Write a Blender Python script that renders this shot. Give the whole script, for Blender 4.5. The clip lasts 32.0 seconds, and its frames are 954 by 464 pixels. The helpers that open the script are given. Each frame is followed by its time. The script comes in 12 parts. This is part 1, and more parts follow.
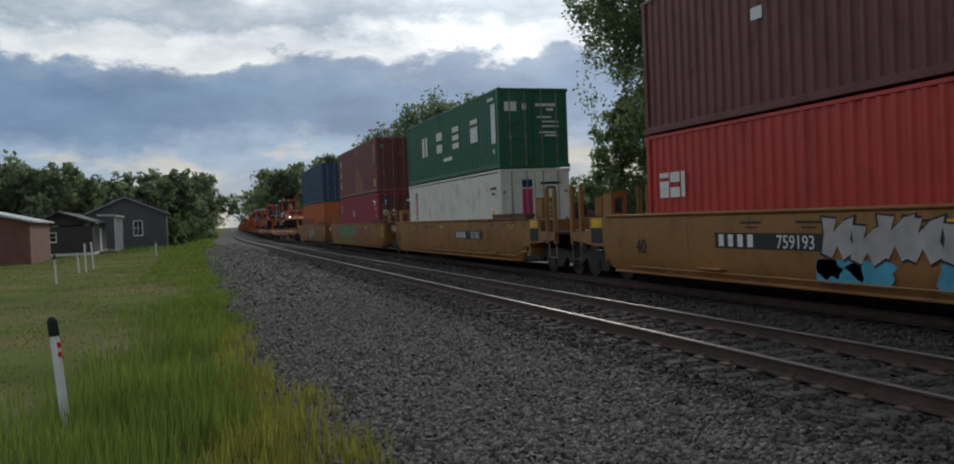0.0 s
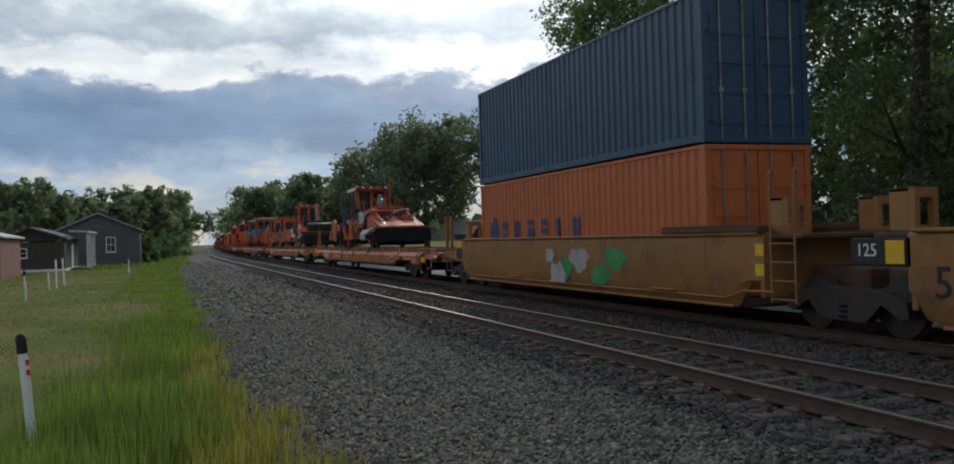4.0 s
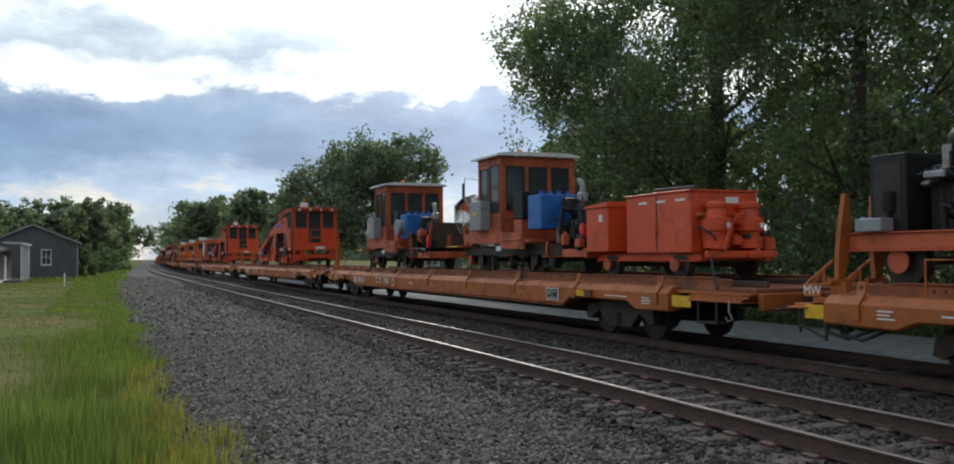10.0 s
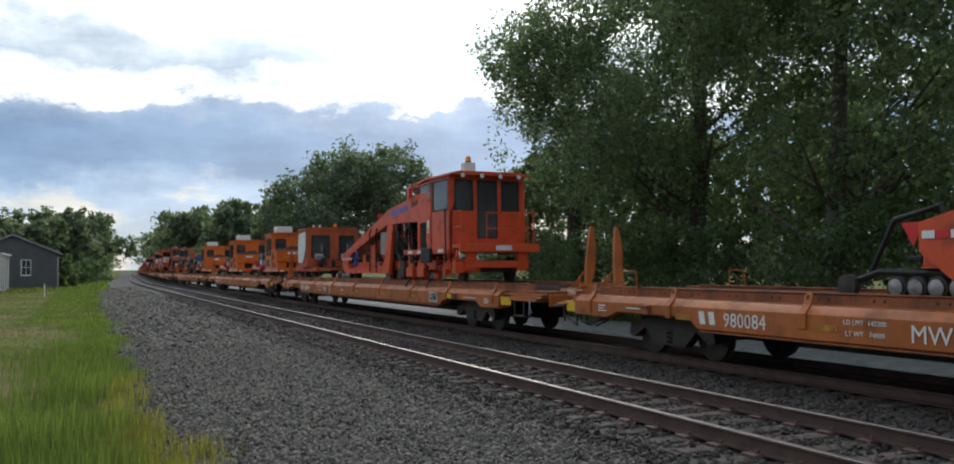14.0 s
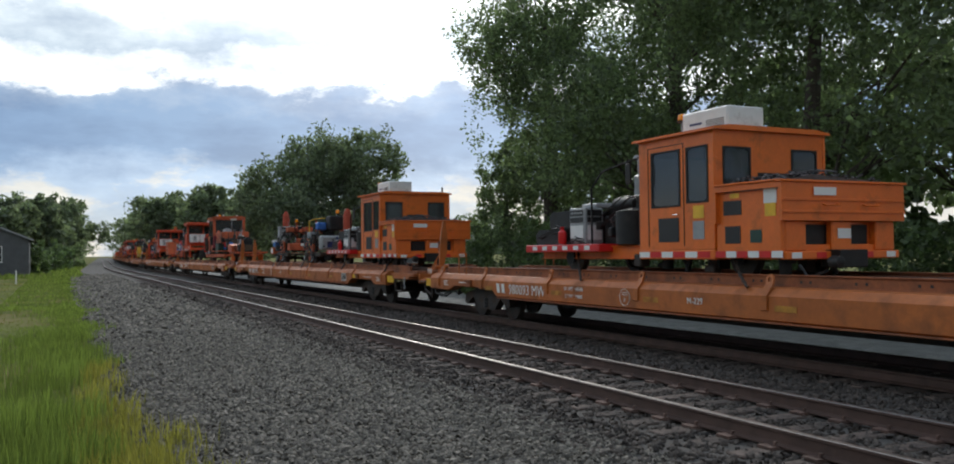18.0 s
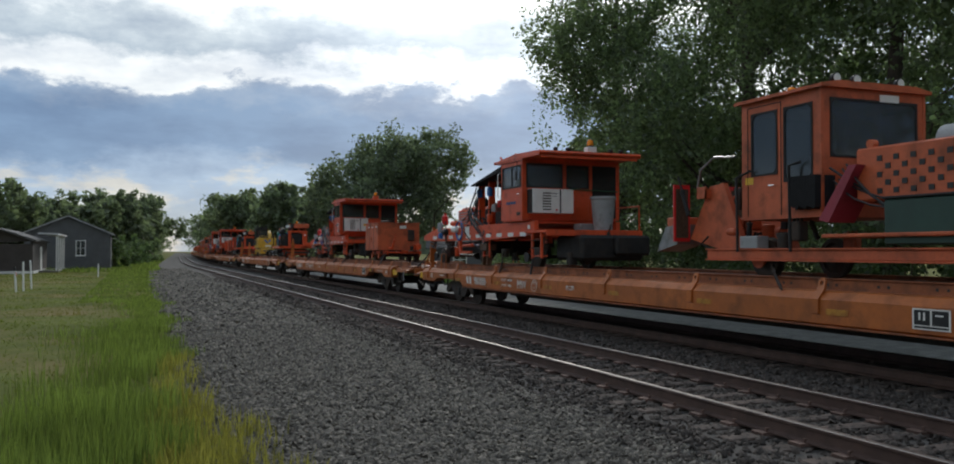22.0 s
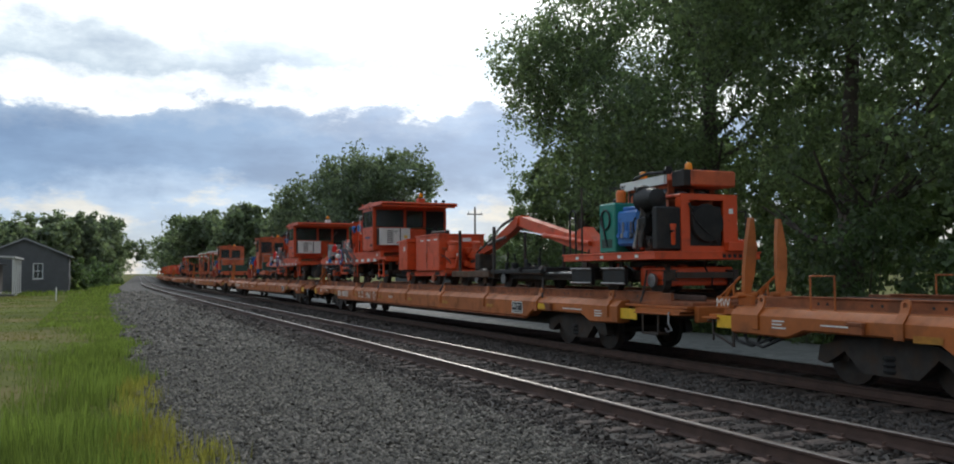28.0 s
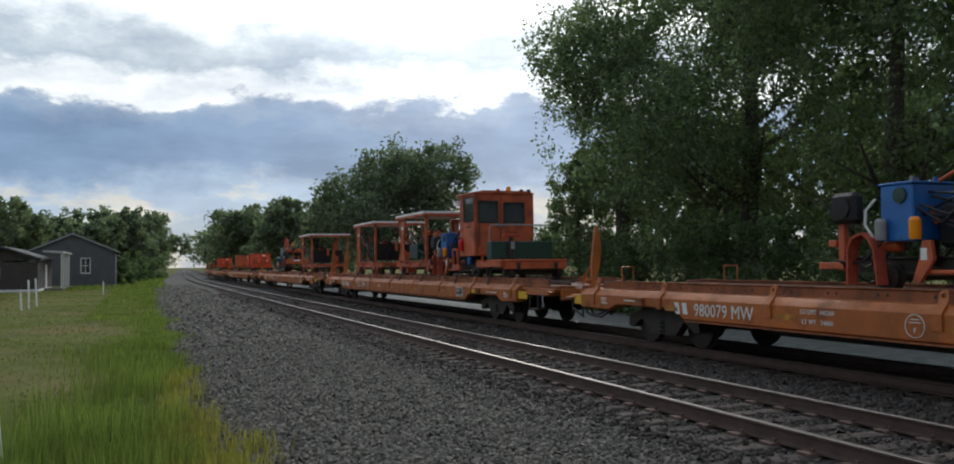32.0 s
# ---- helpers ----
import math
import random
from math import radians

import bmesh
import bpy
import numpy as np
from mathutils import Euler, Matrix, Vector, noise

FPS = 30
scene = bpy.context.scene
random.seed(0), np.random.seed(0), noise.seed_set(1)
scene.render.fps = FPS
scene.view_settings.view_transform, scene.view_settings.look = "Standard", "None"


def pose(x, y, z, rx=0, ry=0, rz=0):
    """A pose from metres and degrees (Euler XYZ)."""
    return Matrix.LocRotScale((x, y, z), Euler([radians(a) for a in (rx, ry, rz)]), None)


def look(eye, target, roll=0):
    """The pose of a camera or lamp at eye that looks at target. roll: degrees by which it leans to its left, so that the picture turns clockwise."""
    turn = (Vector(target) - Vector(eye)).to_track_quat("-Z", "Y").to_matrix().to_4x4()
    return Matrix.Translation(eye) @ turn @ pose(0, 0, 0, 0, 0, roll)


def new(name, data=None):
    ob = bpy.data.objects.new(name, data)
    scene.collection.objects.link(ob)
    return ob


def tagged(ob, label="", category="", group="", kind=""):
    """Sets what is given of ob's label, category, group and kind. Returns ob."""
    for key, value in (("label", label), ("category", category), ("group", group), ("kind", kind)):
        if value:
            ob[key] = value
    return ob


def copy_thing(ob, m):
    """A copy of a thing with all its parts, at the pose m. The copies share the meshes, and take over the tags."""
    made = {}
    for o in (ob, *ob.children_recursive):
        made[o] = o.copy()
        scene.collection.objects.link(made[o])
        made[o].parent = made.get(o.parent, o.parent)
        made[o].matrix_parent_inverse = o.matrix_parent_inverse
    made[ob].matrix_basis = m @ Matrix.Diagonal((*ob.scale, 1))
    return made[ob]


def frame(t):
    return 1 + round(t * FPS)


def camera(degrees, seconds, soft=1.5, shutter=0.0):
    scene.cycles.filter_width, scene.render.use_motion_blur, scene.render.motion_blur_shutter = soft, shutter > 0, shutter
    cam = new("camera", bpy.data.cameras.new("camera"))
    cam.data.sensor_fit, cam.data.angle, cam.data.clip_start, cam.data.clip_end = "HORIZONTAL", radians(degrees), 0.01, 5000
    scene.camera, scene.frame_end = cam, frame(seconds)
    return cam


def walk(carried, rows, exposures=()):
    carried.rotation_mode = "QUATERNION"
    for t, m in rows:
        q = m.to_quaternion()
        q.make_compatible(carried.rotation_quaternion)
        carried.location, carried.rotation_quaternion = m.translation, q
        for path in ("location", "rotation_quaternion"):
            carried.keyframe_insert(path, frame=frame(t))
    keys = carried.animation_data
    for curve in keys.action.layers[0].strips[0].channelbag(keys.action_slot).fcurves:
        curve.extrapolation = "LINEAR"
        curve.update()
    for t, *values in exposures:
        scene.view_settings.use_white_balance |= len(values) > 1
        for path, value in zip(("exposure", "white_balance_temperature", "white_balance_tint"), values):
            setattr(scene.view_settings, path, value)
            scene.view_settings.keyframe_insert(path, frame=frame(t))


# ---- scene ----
# camera: a hand-held phone beside the railway, turning slowly
EYE = (0.0, 0.0, 1.65)
WALK = [
    (0.0, -18.35, -0.94, 2.22), (0.5, -18.23, -0.79, 2.14), (1.0, -18.32, -0.69, 1.97), (1.5, -18.57, -0.57, 1.71),
    (2.0, -18.77, -0.42, 1.71), (2.5, -19.09, -0.11, 1.67), (3.0, -19.34, -0.03, 1.79), (3.5, -19.62, 0.15, 1.77),
    (5.5, -20.54, 0.59, 1.19), (6.0, -20.78, 0.66, 1.08), (6.5, -21.15, 0.76, 1.02), (7.0, -21.38, 0.89, 0.96),
    (7.5, -21.64, 1.05, 0.87), (8.0, -21.91, 1.14, 0.67), (8.5, -22.24, 1.25, 0.69), (9.0, -22.54, 1.38, 0.59),
    (9.5, -23.04, 1.51, 0.45), (10.0, -23.40, 1.62, 0.49), (10.5, -23.78, 1.78, 0.46), (11.0, -23.60, 1.98, 0.31),
    (11.5, -23.40, 2.02, 0.38), (12.0, -23.92, 2.11, 0.50), (12.5, -24.44, 2.23, 0.56), (13.0, -25.22, 2.34, 0.59),
    (13.5, -25.59, 2.30, 0.69), (14.0, -24.45, 2.34, 0.40), (14.5, -24.67, 1.81, 0.36), (15.0, -24.45, 1.82, 0.30),
    (15.5, -24.91, 1.87, 0.16), (17.5, -25.45, 1.25, 0.87), (18.0, -25.96, 1.30, 0.67), (18.5, -25.77, 1.30, 0.56),
    (19.0, -24.53, 1.38, 0.41), (19.5, -23.76, 1.48, 0.24), (20.0, -22.77, 1.47, 0.30), (20.5, -22.21, 1.44, 0.24),
    (21.0, -21.31, 1.45, 0.14), (21.5, -21.19, 1.48, 0.01), (22.0, -21.55, 1.28, -0.06), (22.5, -20.06, 1.18, -0.26),
    (23.0, -19.41, 1.10, -1.01), (23.5, -19.81, 1.15, -0.78), (24.0, -20.46, 1.95, 0.04), (24.5, -21.09, 2.11, 0.23),
    (25.0, -21.38, 2.22, 0.25), (25.5, -22.05, 2.45, -0.01), (26.0, -22.51, 2.46, 0.03), (26.5, -22.94, 2.57, 0.01),
    (28.5, -23.89, 2.59, 0.37), (29.0, -22.58, 2.24, 0.36), (29.5, -22.82, 2.18, 0.43), (30.0, -23.02, 2.17, 0.47),
    (30.5, -22.93, 2.03, 0.50), (31.0, -21.61, 2.08, 0.54), (31.5, -21.19, 2.10, 0.62), (32.0, -21.27, 2.13, 0.63),
]
EXPOSE = [(t, e, 6250, 10) for t, e in ((0.0, -0.34), (1.0, -0.34), (2.0, -0.38), (3.0, -0.32), (6.0, 0.0), (7.0, 0.03), (9.0, 0.17), (13.0, 0.25), (15.0, 0.27), (18.0, 0.26), (19.0, 0.15), (21.0, 0.08), (22.0, -0.08), (23.0, -0.1), (24.0, -0.24), (25.0, -0.02), (26.0, 0.12), (29.0, 0.2), (30.0, 0.06), (31.0, 0.03), (32.0, -0.04))]
cam = camera(57.64, 32.0, soft=1.85)
walk(cam, [(t, pose(*EYE, 90 + p, r, y)) for t, y, p, r in WALK], exposures=EXPOSE)


# ---- light ----
SUN_UP, SUN_RIGHT = 28, 25      # height of the hidden sun, and how far it stands to the right of the line
SUNWARD = Vector((math.sin(radians(SUN_RIGHT)) * math.cos(radians(SUN_UP)), math.cos(radians(SUN_RIGHT)) * math.cos(radians(SUN_UP)), math.sin(radians(SUN_UP))))


def make_world():
    w = bpy.data.worlds.new("sky")
    scene.world = w
    w.use_nodes = True
    nt = w.node_tree
    nt.nodes.clear()
    n, lk = nt.nodes.new, nt.links.new
    out, bg = n("ShaderNodeOutputWorld"), n("ShaderNodeBackground")
    lk(bg.outputs[0], out.inputs[0])
    bg.inputs[1].default_value = 1.0
    sky = n("ShaderNodeTexSky")
    sky.sky_type, sky.sun_disc = "NISHITA", False
    sky.sun_elevation, sky.sun_rotation = radians(SUN_UP), radians(SUN_RIGHT)
    tc = n("ShaderNodeTexCoord")
    sep = n("ShaderNodeSeparateXYZ")
    lk(tc.outputs["Generated"], sep.inputs[0])

    def layer(scale, stretch, detail, rough, off):
        mp = n("ShaderNodeMapping")
        mp.inputs["Scale"].default_value = (scale, scale, scale * stretch)
        mp.inputs["Location"].default_value = off
        lk(tc.outputs["Generated"], mp.inputs[0])
        no = n("ShaderNodeTexNoise")
        no.inputs["Scale"].default_value = 1.0
        no.inputs["Detail"].default_value = detail
        no.inputs["Roughness"].default_value = rough
        lk(mp.outputs[0], no.inputs["Vector"])
        return no.outputs["Fac"]

    def math_(op, a, b):
        m = n("ShaderNodeMath")
        m.operation = op
        for i, v in enumerate((a, b)):
            if isinstance(v, (int, float)):
                m.inputs[i].default_value = v
            else:
                lk(v, m.inputs[i])
        return m.outputs[0]

    big = layer(3.2, 2.2, 3.0, 0.55, (1.7, 0.3, 0.2))
    mid = layer(12.0, 2.0, 6.0, 0.62, (0.4, 2.2, 1.0))
    fine = layer(38.0, 1.6, 5.0, 0.65, (2.4, 0.2, 3.0))
    warp = math_("ADD", math_("MULTIPLY", math_("SUBTRACT", big, 0.5), 0.09), math_("MULTIPLY", math_("SUBTRACT", mid, 0.5), 0.085))
    warp = math_("ADD", warp, math_("MULTIPLY", math_("SUBTRACT", fine, 0.5), 0.03))
    h = math_("ADD", sep.outputs[2], warp)
    ramp = n("ShaderNodeValToRGB")
    lk(h, ramp.inputs[0])
    cr = ramp.color_ramp
    stops = [(0.0, (0.36, 0.44, 0.52)), (0.045, (0.40, 0.48, 0.56)), (0.085, (0.36, 0.47, 0.62)),
             (0.118, (0.18, 0.285, 0.45)), (0.155, (0.175, 0.275, 0.43)), (0.178, (0.28, 0.36, 0.48)), (0.188, (0.95, 0.95, 0.92)),
             (0.208, (0.85, 0.87, 0.87)), (0.226, (0.44, 0.51, 0.57)), (0.250, (0.62, 0.68, 0.71)), (0.278, (1.15, 1.15, 1.1)),
             (0.40, (1.05, 1.07, 1.06)), (0.55, (0.50, 0.57, 0.64)), (1.0, (0.45, 0.53, 0.63))]
    while len(cr.elements) < len(stops):
        cr.elements.new(0.5)
    for e, (p, c) in zip(cr.elements, stops):
        e.position, e.color = p, (*c, 1)
    # low heaped clouds near the horizon
    heap = layer(9.0, 2.6, 6.0, 0.6, (0.2, 4.1, 2.0))
    hm = n("ShaderNodeMapRange")
    hm.inputs["From Min"].default_value, hm.inputs["From Max"].default_value = 0.50, 0.60
    lk(heap, hm.inputs["Value"])
    win = n("ShaderNodeMapRange")
    win.inputs["From Min"].default_value, win.inputs["From Max"].default_value = 0.115, 0.085
    lk(h, win.inputs["Value"])
    low = n("ShaderNodeMix")
    low.data_type = "RGBA"
    lk(math_("MULTIPLY", hm.outputs[0], win.outputs[0]), low.inputs[0])
    lk(ramp.outputs[0], low.inputs[6])
    low.inputs[7].default_value = (0.62, 0.60, 0.56, 1)
    patch = layer(6.0, 3.0, 5.0, 0.6, (3.1, 1.2, 0.7))
    pr = n("ShaderNodeValToRGB")
    lk(patch, pr.inputs[0])
    pr.color_ramp.elements[0].position, pr.color_ramp.elements[0].color = 0.38, (0.72, 0.76, 0.82, 1)
    pr.color_ramp.elements[1].position, pr.color_ramp.elements[1].color = 0.60, (1.1, 1.1, 1.08, 1)
    mul = n("ShaderNodeMix")
    mul.data_type, mul.blend_type = "RGBA", "MULTIPLY"
    mul.inputs[0].default_value = 1.0
    lk(low.outputs[2], mul.inputs[6])
    lk(pr.outputs[0], mul.inputs[7])
    skyg = n("ShaderNodeMix")
    skyg.data_type, skyg.blend_type = "RGBA", "MULTIPLY"
    skyg.inputs[0].default_value = 1.0
    lk(sky.outputs[0], skyg.inputs[6])
    skyg.inputs[7].default_value = (0.08, 0.08, 0.08, 1)
    mix = n("ShaderNodeMix")
    mix.data_type = "RGBA"
    mix.inputs[0].default_value = 0.88
    lk(skyg.outputs[2], mix.inputs[6])
    lk(mul.outputs[2], mix.inputs[7])
    # brighter towards the hidden sun, duller behind
    dot = n("ShaderNodeVectorMath")
    dot.operation = "DOT_PRODUCT"
    lk(tc.outputs["Generated"], dot.inputs[0])
    dot.inputs[1].default_value = SUNWARD
    away = n("ShaderNodeMapRange")
    away.inputs["From Min"].default_value, away.inputs["From Max"].default_value = -0.7, 0.6
    away.inputs["To Min"].default_value, away.inputs["To Max"].default_value = 0.66, 1.14
    lk(dot.outputs["Value"], away.inputs["Value"])
    core = n("ShaderNodeMapRange")
    core.interpolation_type = "SMOOTHSTEP"
    core.inputs["From Min"].default_value, core.inputs["From Max"].default_value = 0.90, 1.0
    core.inputs["To Min"].default_value, core.inputs["To Max"].default_value = 0.0, 0.5
    lk(dot.outputs["Value"], core.inputs["Value"])
    lk(mix.outputs[2], bg.inputs[0])
    lk(math_("ADD", away.outputs[0], core.outputs[0]), bg.inputs[1])


make_world()
sun = new("sun", bpy.data.lights.new("sun", "SUN"))
sun.data.energy, sun.data.angle, sun.data.color = 1.25, radians(12), (1.0, 0.93, 0.82)
sun.matrix_world = look(SUNWARD * 100, (0, 0, 0))


# ---- materials ----
def mat(name, col, rough=0.6, metal=0.0, var=0.25, scale=3.0, bump=0.2, bscale=40.0, dirt=None, island=0.0, obrand=0.0, spec=0.5, fine=0.0, trans=0.0):
    """A painted, mineral or metal surface: colour with variation at two scales, optional dirt, and relief."""
    m = bpy.data.materials.new(name)
    m.use_nodes = True
    nt = m.node_tree
    n, lk = nt.nodes.new, nt.links.new
    bs = nt.nodes["Principled BSDF"]
    bs.inputs["Roughness"].default_value, bs.inputs["Metallic"].default_value = rough, metal
    bs.inputs["Specular IOR Level"].default_value = spec
    tc = n("ShaderNodeTexCoord")
    co = tc.outputs["Object"]

    def noise_(s, d=4.0):
        t = n("ShaderNodeTexNoise")
        t.inputs["Scale"].default_value, t.inputs["Detail"].default_value = s, d
        t.inputs["Roughness"].default_value = 0.6
        lk(co, t.inputs["Vector"])
        return t.outputs["Fac"]

    def mixc(fac, a, b, blend="MIX"):
        x = n("ShaderNodeMix")
        x.data_type, x.blend_type = "RGBA", blend
        for i, v in ((0, fac), (6, a), (7, b)):
            if isinstance(v, (int, float)):
                x.inputs[i].default_value = v
            elif isinstance(v, tuple):
                x.inputs[i].default_value = (*v, 1)
            else:
                lk(v, x.inputs[i])
        return x.outputs[2]

    def ramp(f, a, b):
        r = n("ShaderNodeMapRange")
        r.inputs["From Min"].default_value, r.inputs["From Max"].default_value = a, b
        lk(f, r.inputs["Value"])
        return r.outputs[0]

    dark = tuple(c * (1 - var) for c in col)
    light = tuple(min(1, c * (1 + var * 0.7)) for c in col)
    c = mixc(ramp(noise_(scale), 0.32, 0.68), dark, light)
    if fine:
        c = mixc(ramp(noise_(scale * 14, 3.0), 0.3, 0.7), mixc(1.0, c, tuple([1 - fine] * 3), "MULTIPLY"), c)
    if island or obrand:
        src = n("ShaderNodeNewGeometry").outputs["Random Per Island"] if island else n("ShaderNodeObjectInfo").outputs["Random"]
        k = island or obrand
        r = n("ShaderNodeMapRange")
        r.inputs["To Min"].default_value, r.inputs["To Max"].default_value = 1 - k, 1 + k
        lk(src, r.inputs["Value"])
        g = n("ShaderNodeCombineColor")
        for i in range(3):
            lk(r.outputs[0], g.inputs[i])
        c = mixc(1.0, c, g.outputs[0], "MULTIPLY")
    if dirt:
        dcol, lo, hi, ds = dirt
        f = ramp(noise_(ds, 6.0), lo, hi)
        c = mixc(f, c, dcol)
        rr = n("ShaderNodeMapRange")
        rr.inputs["To Min"].default_value, rr.inputs["To Max"].default_value = rough, min(1, rough + 0.3)
        lk(f, rr.inputs["Value"])
        lk(rr.outputs[0], bs.inputs["Roughness"])
    lk(c, bs.inputs["Base Color"])
    if bump:
        b = n("ShaderNodeBump")
        b.inputs["Strength"].default_value, b.inputs["Distance"].default_value = bump, 0.02
        lk(noise_(bscale, 3.0), b.inputs["Height"])
        lk(b.outputs[0], bs.inputs["Normal"])
    if trans:
        tl, mx = n("ShaderNodeBsdfTranslucent"), n("ShaderNodeMixShader")
        lk(mixc(1.0, c, (1.8, 2.0, 1.15), "MULTIPLY"), tl.inputs[0])
        mx.inputs[0].default_value = trans
        lk(bs.outputs[0], mx.inputs[1])
        lk(tl.outputs[0], mx.inputs[2])
        lk(mx.outputs[0], nt.nodes["Material Output"].inputs[0])
    return m


def glass(name, col, rough=0.04, trans=0.75):
    m = bpy.data.materials.new(name)
    m.use_nodes = True
    bs = m.node_tree.nodes["Principled BSDF"]
    bs.inputs["Base Color"].default_value = (*col, 1)
    bs.inputs["Roughness"].default_value = rough
    bs.inputs["Transmission Weight"].default_value = trans
    bs.inputs["IOR"].default_value = 1.45
    return m


